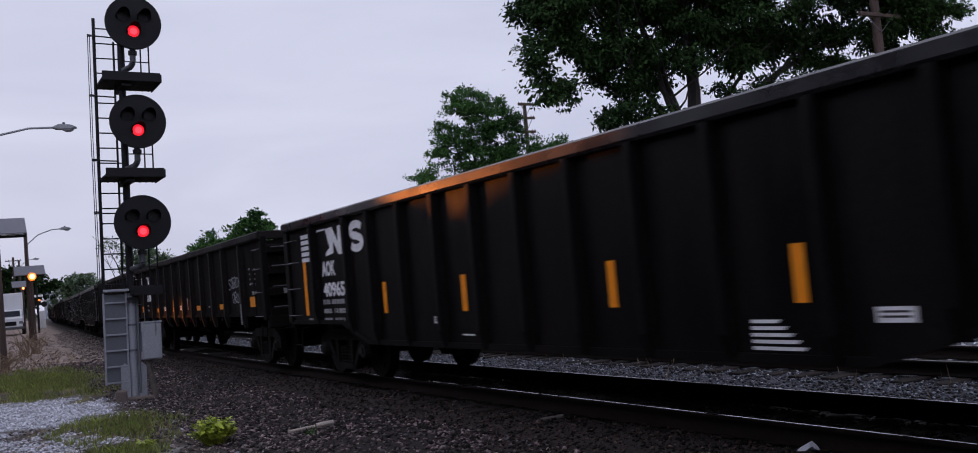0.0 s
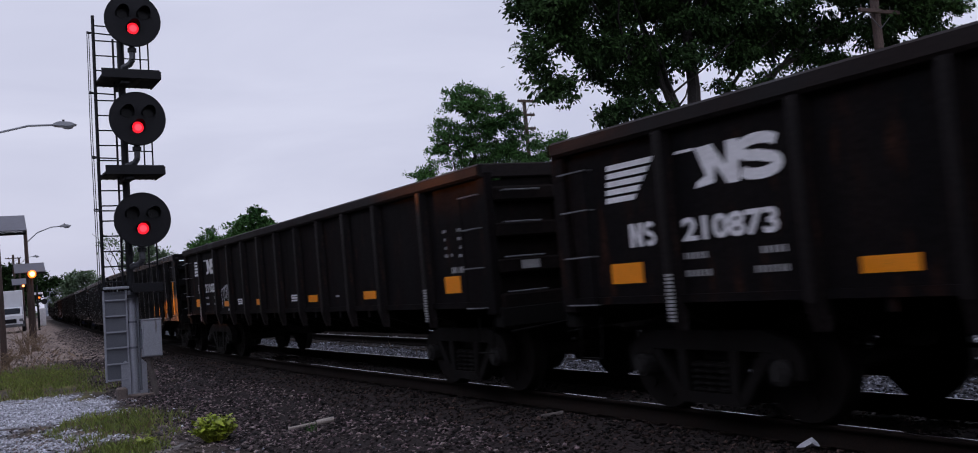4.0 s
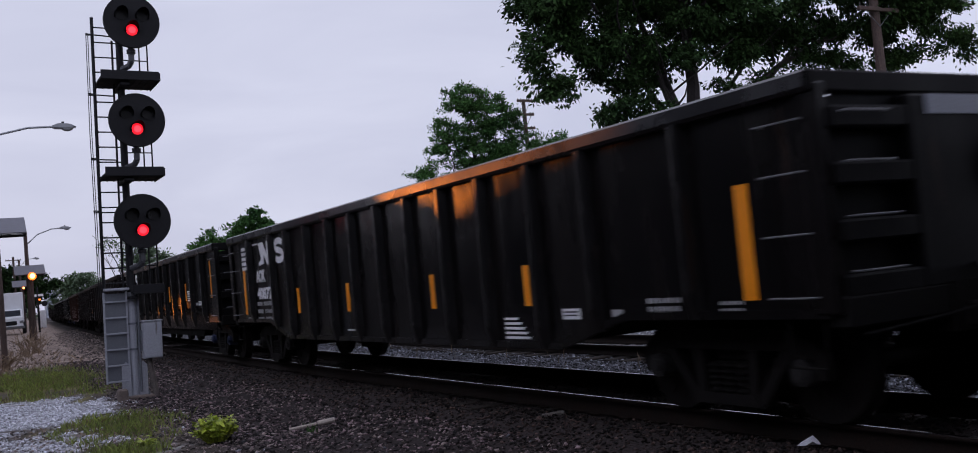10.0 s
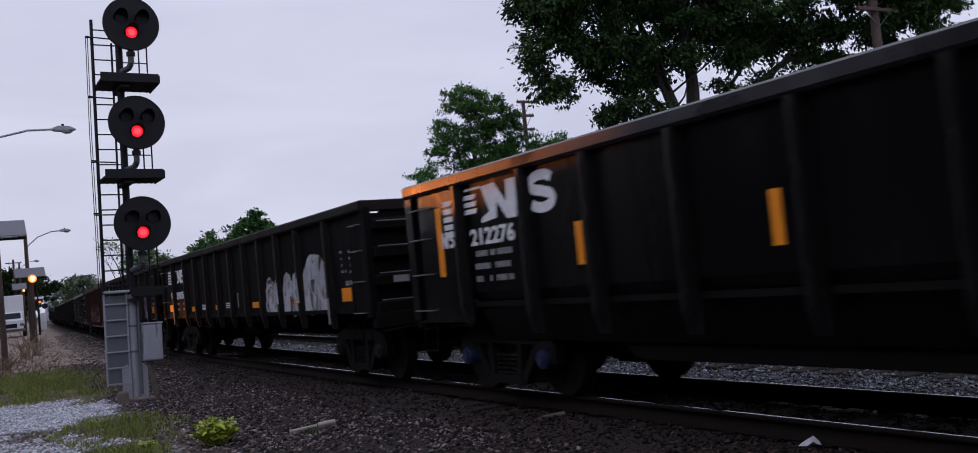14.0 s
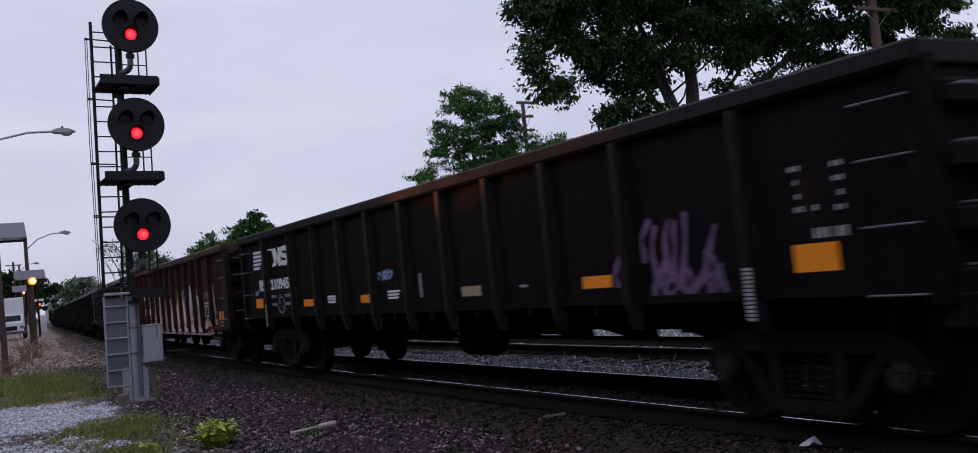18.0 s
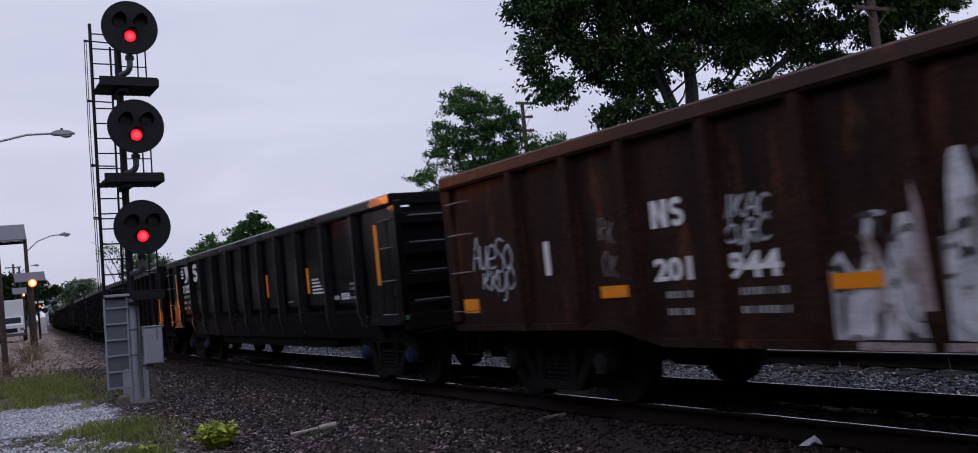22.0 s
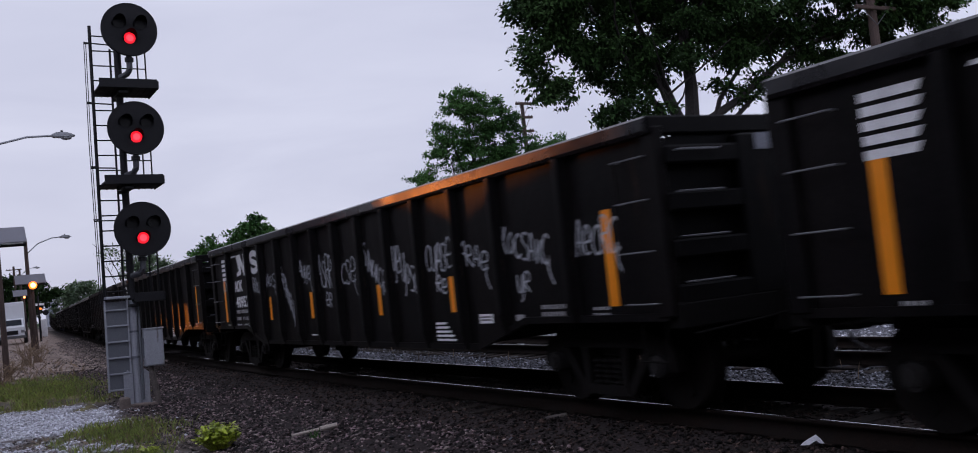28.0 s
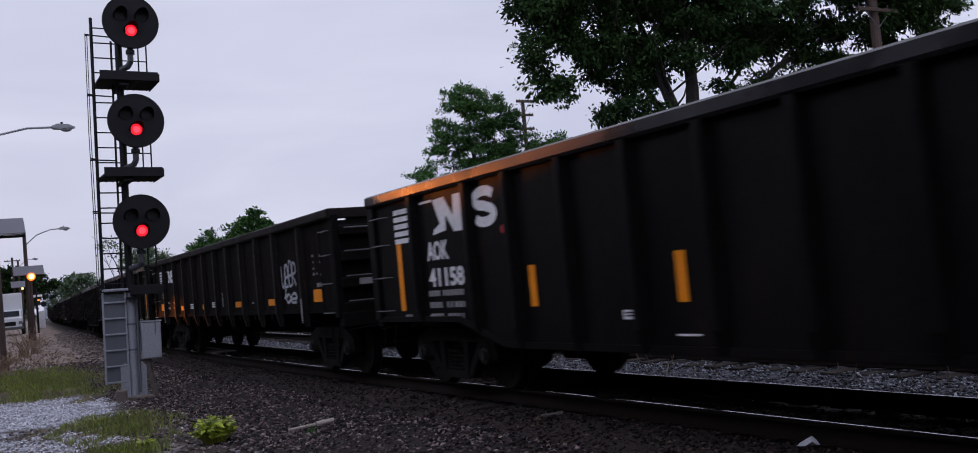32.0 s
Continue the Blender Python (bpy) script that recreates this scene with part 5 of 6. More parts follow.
def gondola(kind, paint, label, cap="dark_cap"):
    car = tagged(empty("gondola_car"), label, "freight car", "train of gondola cars")
    low = side_outline(kind)
    outline = [(yu(u), z) for u, z in low] + [(-HALF, TOP - 0.1), (HALF, TOP - 0.1)]
    for sx in (-1, 1):
        side = part("side", slab(B(), outline, "x", sx * SHEET, sx * (SHEET - 0.03)), paint, car)
        # turned-out edge along the foot of the side
        for (a, za), (b, zb) in zip(low, low[1:]):
            if b - a < 0.05 or kind == "sloped":
                continue
            bm = B()
            slab(bm, [(yu(a), za), (yu(b), zb), (yu(b), zb + 0.07), (yu(a), za + 0.07)], "x", sx * SHEET, sx * (SHEET + 0.035))
            part("side_sill", bm, paint, side)
        bm = B()
        slab(bm, [(sx * 1.36, TOP - 0.16), (sx * 1.50, TOP - 0.16), (sx * 1.525, TOP - 0.13), (sx * 1.525, TOP - 0.025), (sx * 1.49, TOP), (sx * 1.37, TOP), (sx * 1.36, TOP - 0.02)], "y", -HALF - 0.02, HALF + 0.02)
        part("top_chord", bm, {"ribbed": "worn_chord", "rusty": "rusty_chord"}.get(kind, "chord_paint"), car)
        ribs, foot = RIBS[kind]
        shared = {}
        post = {"brown_paint": "brown_post", "rusty_paint": paint, "black_paint": "dull_post"}.get(paint, "post_paint")
        for u in ribs:
            z0 = max(foot, low_edge(kind, u)) if kind in ("deep", "rusty") else foot
            if kind == "sloped" and not 1.7 < u < 14.3:
                z0 = 0.92
            key = round(z0, 3)
            if key not in shared:
                ob = part("rib", rib_mesh(z0, TOP - 0.155, sx), post, car)
                shared[key] = ob.data
            else:
                ob = new("rib", shared[key])
                ob.parent = car
            ob.matrix_basis = pose(0, yu(u), 0)
        if kind == "sloped":
            bm = B()
            slab(bm, [(sx * SHEET, 1.285), (sx * (SHEET - 0.03), 1.285), (sx * 1.07, 0.70), (sx * 1.10, 0.68)], "y", yu(14.6), yu(1.5))
            part("slope_sheet", bm, paint, car)
        if kind == "ribbed":
            for u in ribs:
                part("crossbearer", slab(B(), [(sx * 0.2, 0.62), (sx * 0.45, 0.62), (sx * 1.40, 0.97), (sx * 1.40, 1.07), (sx * 0.2, 1.07)], "y", yu(u) - 0.05, yu(u) + 0.05), "under_steel", car)
            for a, b in zip(ribs[1:-2], ribs[2:-1]):
                u = (a + b) / 2
                part("sill_lug", box(B(), sx * 1.40, sx * 1.435, yu(u) - 0.04, yu(u) + 0.04, 0.98, 1.075), paint, car)
    # floor and sills
    part("floor", box(B(), -1.39, 1.39, -HALF + 0.1, HALF - 0.1, 1.1, 1.16), "under_steel", car)
    part("centre_sill", box(B(), -0.26, 0.26, -HALF - 0.15, HALF + 0.15, 0.71 if kind == "ribbed" else 0.70, 1.09), "under_steel", car)
    if kind in ("deep", "rusty"):
        d = 0.64 if kind == "deep" else 0.72
        part("belly", slab(B(), [(yu(3.7), d + 0.03), (yu(12.4), d + 0.03), (yu(13.5), 1.08), (yu(2.6), 1.08)], "x", -1.38, 1.38), "under_steel", car)
    if kind == "sloped":
        part("belly", slab(B(), [(yu(4.1), 0.50), (yu(12.1), 0.50), (yu(12.9), 1.05), (yu(3.3), 1.05)], "x", -1.04, 1.04), "under_steel", car)
    if kind in ("ribbed", "sloped"):
        part("brake_cylinder", rod(B(), (0.45, -1.0, 0.8), (0.45, -0.2, 0.8), 0.16, seg=12), "under_steel", car)
        part("air_tank", rod(B(), (-0.5, 0.8, 0.78), (-0.5, 2.2, 0.78), 0.2, seg=12), "under_steel", car)
        part("brake_rod", rod(B(), (-0.3, -5, 0.62), (-0.3, 4.5, 0.62), 0.02, seg=6), "under_steel", car)
    # ends
    for ey in (-1, 1):
        y0 = ey * HALF
        zl = 1.0
        # the ends take the paint with shade in its colour
        end_shade = "end_paint_shade" if kind in ("deep", "sloped") else "worn_end_shade"
        # the sheet stops short under the rim at one corner and lets the sky through
        bm = slab(B(), [(ey * a, b) for a, b in ((-1.42, zl), (1.42, zl), (1.42, TOP - 0.198), (1.2, TOP - 0.198), (1.2, TOP - 0.1), (-1.42, TOP - 0.1))], "y", y0 - ey * 0.03, y0)
        end = part("end", bm, end_shade, car)
        part("end_chord", box(B(), -1.50, 1.50, y0 - ey * 0.08, y0 + ey * 0.06, TOP - 0.17, TOP - 0.004, 0.015), {"ribbed": "worn_chord", "rusty": "rusty_chord"}.get(kind, "end_paint_shade"), end)
        # a braced ladder bay on one side, a flat panel over the rest
        lo_x, hi_x = (-1.38, -0.52) if ey < 0 else (0.52, 1.38)
        for z in (1.06, 1.46, 1.88, 2.30):
            part("end_brace", box(B(), lo_x, hi_x, y0, y0 + ey * 0.13, z, z + 0.17, 0.02), end_shade, end)
        fx0, fx1 = (-0.52, 1.38) if ey < 0 else (-1.38, 0.52)
        panel = part("end_panel", box(B(), fx0, fx1, y0, y0 + ey * 0.135, 1.06, TOP - 0.19, 0.02), end_shade, end)
        if kind in ("deep", "sloped"):
            part("pale_plate", box(B(), fx0 + 0.2, fx1, y0 + ey * 0.136, y0 + ey * 0.15, 2.40, 2.555), "pale_plate", panel, "pale grey plate under the end rim")
        elif kind == "ribbed":
            for i in range(6):
                part("stencil_line", box(B(), 0.6, 0.92, y0 + ey * 0.136, y0 + ey * 0.14, 2.32 - 0.13 * i, 2.37 - 0.13 * i), "grey_stencil", panel)
            part("end_placard", box(B(), -1.1, -0.85, y0 + ey * 0.131, y0 + ey * 0.137, 1.50, 1.60), "grey_stencil", end)
        for sx in (-1, 1):
            part("corner_post", box(B(), sx * 1.36, sx * 1.475, y0 - ey * 0.12, y0 + ey * 0.09, 0.95 if kind != "ribbed" else 1.0, TOP - 0.1, 0.015), paint, end)
        part("end_sill", box(B(), -1.42, 1.42, y0 - ey * 0.05, y0 + ey * 0.14, 0.84, 1.08, 0.02), "under_steel", end)
        # end ladder rungs and the side grab irons, worn pale
        for z in (1.25, 1.65, 2.05, 2.42):
            bm = B()
            lx = -1.05 if ey < 0 else 1.05
            tube(bm, [(lx - 0.24, y0 + ey * 0.1, z), (lx - 0.24, y0 + ey * 0.19, z), (lx + 0.24, y0 + ey * 0.19, z), (lx + 0.24, y0 + ey * 0.1, z)], 0.009, 5)
            part("end_rung", bm, "worn_steel", end)
        for sx in (-1, 1):
            for z in (1.08, 1.55, 2.01, 2.4):
                a, b = y0 - ey * 0.08, y0 - ey * 0.52
                bm = B()
                tube(bm, [(sx * 1.42, a, z), (sx * 1.515, a, z), (sx * 1.515, b, z), (sx * 1.42, b, z)], 0.008, 5)
                part("grab_iron", bm, "worn_steel", end)
            if (sx < 0) == (ey < 0) or kind == "ribbed":
                part("ladder_stile", box(B(), sx * 1.49, sx * 1.505, y0 - ey * 0.53, y0 - ey * 0.50, 1.05, 2.44), paint, end)
            bm = B()
            tube(bm, [(sx * 1.40, y0 - ey * 0.1, 0.95), (sx * 1.44, y0 - ey * 0.1, 0.55), (sx * 1.44, y0 - ey * 0.45, 0.55), (sx * 1.40, y0 - ey * 0.45, 0.95)], 0.010, 5)
            part("stirrup_step", bm, "under_steel", end)
        c = part("coupler", box(B(), -0.1, 0.1, y0 + ey * 0.1, y0 + ey * 0.62, 0.72, 0.92, 0.02), "truck_steel", car, "rusty knuckle coupler")
        part("knuckle", box(B(), -0.16, 0.13, y0 + ey * 0.55, y0 + ey * 0.76, 0.68, 0.96, 0.05), "truck_steel", c)
        part("brake_hose", tube(B(), [(0.35, y0 + ey * 0.2, 0.8), (0.36, y0 + ey * 0.45, 0.5), (0.25, y0 + ey * 0.7, 0.45)], 0.022, 6), "worn_steel", c, "pale worn air hose")
        part("cut_lever", tube(B(), [(-1.35, y0 + ey * 0.2, 0.8), (-0.5, y0 + ey * 0.28, 0.86), (-0.1, y0 + ey * 0.45, 0.94)], 0.012, 5), "under_steel", c)
    # handbrake wheel on the trailing end
    part("brake_wheel", rod(B(), (0.6, -HALF - 0.22, 2.0), (0.6, -HALF - 0.18, 2.0), 0.26, seg=20), "truck_steel", car)
    part("brake_platform", box(B(), 0.1, 1.1, -HALF - 0.45, -HALF - 0.1, 1.18, 1.22), "dark_cap", car, "perforated end platform")
    truck(car, 6.5, cap)
    truck(car, -6.5, cap)
    return car


# ---- painted marks on the car sides ----
SIDE_TEXT = Matrix(((0, 0, -1, 0), (-1, 0, 0, 0), (0, 1, 0, 0), (0, 0, 0, 1)))
SKIN = -(SHEET + 0.006)


def ym(u):
    """Place along the car of a mark on the side sheet."""
    return yu(u - 0.11)


def mark(car, name, u0, u1, z0, z1, material="white_paint", x=SKIN, lean=0.0, label=""):
    """A flat painted or taped patch on the side that faces the verge."""
    bm = B()
    slab(bm, [(ym(u0), z0), (ym(u1), z0), (ym(u1 + lean), z1), (ym(u0 + lean), z1)], "x", x, x + 0.005)
    ob = part(name, bm, material, car, label)
    if name == "placard" and z1 - z0 > 0.08:
        bm = B()
        for k in (0.3, 0.62):
            zz = z0 + (z1 - z0) * k
            slab(bm, [(ym(u0 + 0.03), zz), (ym(u1 - 0.04), zz), (ym(u1 - 0.04), zz + 0.016), (ym(u0 + 0.03), zz + 0.016)], "x", x - 0.002, x + 0.002)
        part("print_line", bm, "spray_shadow", ob)
    return ob


def words(car, text, u0, u1, z0, z1, material="white_paint"):
    """Lettering that fills the field u0 to u1, z0 to z1, one piece for each letter."""
    if not text:
        return
    _, lo, hi = TYPE[text]
    fit = Matrix.Translation((SKIN + 0.0025, ym(u0), z0)) @ SIDE_TEXT @ Matrix.Diagonal(((u1 - u0) / (hi[0] - lo[0]), (z1 - z0) / (hi[1] - lo[1]), 1, 1)) @ Matrix.Translation((-lo[0], -lo[1], 0))
    for i, letter in enumerate(text):
        right = TYPE[text[:i + 1]][2]
        own = TYPE[letter][2]
        me = TYPE[letter][0].copy()
        me.materials.clear()
        me.materials.append(M[material])
        me.transform(fit @ Matrix.Translation((right[0] - own[0], 0, 0)))
        o = new("lettering", me)
        o.parent = car


def ribbon(bm, pts, widths, x0, dx):
    """One unbroken painted stroke along 2D points of the car side."""
    rows = []
    for i, q in enumerate(pts):
        d = pts[min(i + 1, len(pts) - 1)] - pts[max(i - 1, 0)]
        if d.length < 1e-6:
            d = Vector((1, 0))
        nr = Vector((-d.y, d.x)).normalized() * widths[i] * 0.5
        x = x0 - dx * i
        rows.append((bm.verts.new((x, q.x - nr.x, q.y - nr.y)), bm.verts.new((x, q.x + nr.x, q.y + nr.y))))
    for (a, b), (c, d) in zip(rows, rows[1:]):
        bm.faces.new((a, c, d, b))


def small_print(car, u, z, rows, w, h=0.045, gap=0.10, split=True, material="grey_stencil"):
    """Lines of stencilled data too small to read."""
    rng = random.Random(int(u * 100 + z * 10))
    bm = B()
    for i in range(rows):
        zz = z - i * gap
        for a, b in (((0, 0.27), (0.70, 1.0)) if split == "wide" else ((0, 0.40), (0.52, 1.0)) if split and i else ((0, 0.34), (0.42, 1.0)) if split else ((0, 1.0),)):
            q = a * w
            while q < b * w - 0.02:
                d = rng.uniform(0.022, 0.042)
                if rng.random() < 0.12:
                    q += 0.04
                    continue
                slab(bm, [(ym(u + q), zz), (ym(u + min(q + d, b * w)), zz), (ym(u + min(q + d, b * w)), zz + h), (ym(u + q), zz + h)], "x", SKIN, SKIN + 0.004)
                q += d + 0.026
    return tagged(part("stencil_data", bm, material, car), kind="stuff")


def speed_bars(car, u0, u1, z0, z1, n=5, cut=0.0, lean=0.0, pitch=1.5):
    bm = B()
    h = (z1 - z0) / ((n - 1) * pitch + 1)
    for i in range(n):
        z = z1 - i * pitch * h - h
        e = u1 - cut * i
        slab(bm, [(ym(u0 + lean * (z - z0)), z), (ym(e), z), (ym(e + 0.04), z + h), (ym(u0 + lean * (z - z0)), z + h)], "x", SKIN, SKIN + 0.005)
    return part("stripe_emblem", bm, "white_paint", car, "white stacked stripe emblem")


def emblem(car, u0, u1, z0, z1, v0, v1):
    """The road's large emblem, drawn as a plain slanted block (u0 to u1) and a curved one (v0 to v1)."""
    def at(q):
        return (ym(u0 + q[0] * (u1 - u0)), z0 + q[1] * (z1 - z0))
    bm = B()
    slab(bm, [at(q) for q in ((0.34, 0.97), (0.60, 1.0), (0.80, 0.42), (0.82, 1.0), (1.0, 1.0), (0.97, 0.0), (0.80, 0.0), (0.62, 0.5), (0.60, 0.07), (0.30, 0.0), (0.33, 0.14), (0.48, 0.28))], "x", SKIN, SKIN + 0.005)
    part("emblem_block", bm, "white_paint", car, "white slanted block emblem")
    bm = B()
    slab(bm, [at(q) for q in ((0.0, 0.93), (0.02, 1.0), (0.33, 1.0), (0.30, 0.93))], "x", SKIN, SKIN + 0.005)
    part("emblem_bar", bm, "white_paint", car)
    n, pts, wd = 16, [], []
    w, h = v1 - v0, z1 - z0
    for i in range(n + 1):
        a = radians(20 + i * 250 / n)
        pts.append(Vector((ym(v0 + w * (0.5 + 0.37 * math.cos(a))), z0 + h * (0.71 + 0.19 * math.sin(a)))))
    for i in range(1, n + 1):
        a = radians(90 - i * 250 / n)
        pts.append(Vector((ym(v0 + w * (0.5 + 0.37 * math.cos(a))), z0 + h * (0.29 + 0.19 * math.sin(a)))))
    for i in range(len(pts)):
        wd.append(h * 0.26)
    bm = B()
    ribbon(bm, pts, wd, SKIN, 0.00005)
    part("emblem_curve", bm, "white_paint", car, "white curved block emblem")


def road_mark(car, u0, u1, z0, z1):
    """The road's small mark: a plain zigzag block and a curved one."""
    m = u0 + (u1 - u0) * 0.5
    def at(q):
        return (ym(u0 + q[0] * (m - u0)), z0 + q[1] * (z1 - z0))
    bm = slab(B(), [at(q) for q in ((0, 0), (0.0, 1), (0.32, 1), (0.66, 0.42), (0.66, 1), (0.98, 1), (0.98, 0), (0.68, 0), (0.32, 0.6), (0.32, 0))], "x", SKIN, SKIN + 0.005)
    part("road_mark", bm, "white_paint", car)
    w, h, n = u1 - m, z1 - z0, 10
    pts = [Vector((ym(m + w * (0.55 + 0.3 * math.cos(radians(25 + i * 245 / n)))), z0 + h * (0.71 + 0.2 * math.sin(radians(25 + i * 245 / n))))) for i in range(n + 1)]
    pts += [Vector((ym(m + w * (0.55 + 0.3 * math.cos(radians(90 - i * 245 / n)))), z0 + h * (0.29 + 0.2 * math.sin(radians(90 - i * 245 / n))))) for i in range(1, n + 1)]
    bm = B()
    ribbon(bm, pts, [h * 0.21] * len(pts), SKIN, 0.00005)
    part("road_mark", bm, "white_paint", car)


def scrawl(car, u0, u1, z0, z1, seed, material="spray_white", strokes=6, width=0.035, loops=2.2):
    """A spray-can tag: one looping line that cannot be read."""
    rng = random.Random(seed)
    w, h = (u1 - u0) / strokes, z1 - z0
    pts = []
    for k in range(strokes):
        cu_, cz = u0 + (k + 0.5) * w, z0 + h * rng.uniform(0.4, 0.6)
        ph, f1, f2 = rng.uniform(0, 6.28), rng.uniform(0.8, loops), rng.uniform(1.0, loops)
        a1, a2 = w * rng.uniform(0.45, 0.8), h * rng.uniform(0.32, 0.5)
        tilt = rng.uniform(-0.5, 0.5)
        for i in range(17):
            q = i / 16 * 6.28 * 0.8
            pu = a1 * math.sin(f1 * q + ph) + tilt * a2 * 0.6 * math.cos(f2 * q)
            pz = a2 * math.cos(f2 * q + ph * 0.5)
            pts.append(Vector((ym(min(max(cu_ + pu, u0), u1)), min(max(cz + pz, z0), z1))))
    bm = B()
    ribbon(bm, pts, [width * rng.uniform(0.8, 1.25) for _ in pts], SKIN - 0.001, 0.00004)
    return part("graffiti", bm, material, car, "looping sprayed graffiti tag")


def arch_tag(car, legs, width):
    """A sprayed run of tall arches: each leg (top u, z, foot u, z) is tied to the next over its top."""
    rng = random.Random(52)
    for k, ((a, za, b, zb), (c, zc, d, zd)) in enumerate(zip(legs, legs[1:])):
        pts = [Vector((b, zb)), Vector((a + 0.25 * (b - a), zb + 0.55 * (za - zb))), Vector((a, za)), Vector(((a + c) / 2, max(za, zc) + 0.02)), Vector((c, zc - 0.03)), Vector((c + 0.4 * (d - c), (zc + zd) / 2)), Vector((d, zd))]
        fine = []
        for i in range(len(pts) - 1):
            p0, p1, p2, p3 = (pts[min(max(n, 0), len(pts) - 1)] for n in (i - 1, i, i + 1, i + 2))
            fine += [0.5 * (2 * p1 + (p2 - p0) * q + (2 * p0 - 5 * p1 + 4 * p2 - p3) * q * q + (3 * p1 - p0 - 3 * p2 + p3) * q ** 3) for q in (0, 0.25, 0.5, 0.75)]
        bm = B()
        ribbon(bm, [Vector((ym(p.x), p.y)) for p in fine], [width * rng.uniform(0.75, 1.25) for _ in fine], SKIN - 0.001 - 0.0006 * (k % 3), 0.00002)
        part("graffiti_stroke", bm, "spray_white", car)


STROKES = (
    ((0.85, 0.85), (0.5, 1.0), (0.15, 0.7), (0.1, 0.3), (0.45, 0.0), (0.85, 0.15)),
    ((0.1, 0.0), (0.15, 1.0), (0.7, 0.95), (0.75, 0.6), (0.2, 0.5), (0.85, 0.0)),
    ((0.1, 0.45), (0.8, 0.5), (0.75, 0.9), (0.35, 1.0), (0.1, 0.5), (0.3, 0.05), (0.85, 0.1)),
    ((0.85, 0.9), (0.4, 1.0), (0.15, 0.75), (0.75, 0.35), (0.6, 0.0), (0.1, 0.05)),
    ((0.1, 1.0), (0.2, 0.2), (0.5, 0.0), (0.75, 0.4), (0.8, 1.0), (0.85, -0.3), (0.55, -0.5)),
    ((0.2, 0.0), (0.25, 1.0), (0.3, 0.4), (0.8, 0.95), (0.35, 0.45), (0.9, -0.05)),
    ((0.1, 0.0), (0.4, 1.0), (0.6, 1.0), (0.8, 0.0), (0.65, 0.4), (0.15, 0.4)),
    ((0.5, 1.0), (0.1, 0.6), (0.4, 0.05), (0.85, 0.4), (0.55, 1.0)),
)


def tag(car, u0, z0, u1, z1, h, n, seed, material="spray_white", width=0.026, tail=None, slant=0.25):
    """A sprayed signature of n jumbled strokes that spell nothing, along a falling or rising line, with a tail."""
    rng = random.Random(seed)
    step = (u1 - u0) / n
    for k in range(n):
        g = rng.choice(STROKES)
        hh, ww, base = h * rng.uniform(0.8, 1.15), abs(step) * rng.uniform(1.0, 1.45), z0 + (z1 - z0) * k / max(1, n - 1) + rng.uniform(-0.06, 0.06) * h
        fine = []
        for i in range(len(g) - 1):
            a, b, c, d = (Vector(g[min(max(j, 0), len(g) - 1)]) for j in (i - 1, i, i + 1, i + 2))
            for q in (0, 0.25, 0.5, 0.75):
                fine.append(0.5 * (2 * b + (c - a) * q + (2 * a - 5 * b + 4 * c - d) * q * q + (3 * b - a - 3 * c + d) * q ** 3))
        fine.append(Vector(g[-1]))
        pts = [Vector((ym(u0 + k * step + (p.x + slant * p.y * 0.5) * ww), base + p.y * hh)) for p in fine]
        bm = B()
        ribbon(bm, pts, [width * rng.uniform(0.8, 1.25) for _ in pts], SKIN - 0.001 - 0.0006 * (k % 3), 0.00002)
        part("graffiti_stroke", bm, material, car)
    if tail:
        e = Vector((ym(u1), z1 + 0.3 * h))
        f = Vector((ym(tail[0]), tail[1]))
        pts = [e.lerp(f, q / 8) + Vector((0.05 * math.sin(q / 8 * 3.1), 0)) for q in range(9)]
        bm = B()
        ribbon(bm, pts, [width] * 9, SKIN - 0.0032, 0.00002)
        part("graffiti_stroke", bm, material, car)


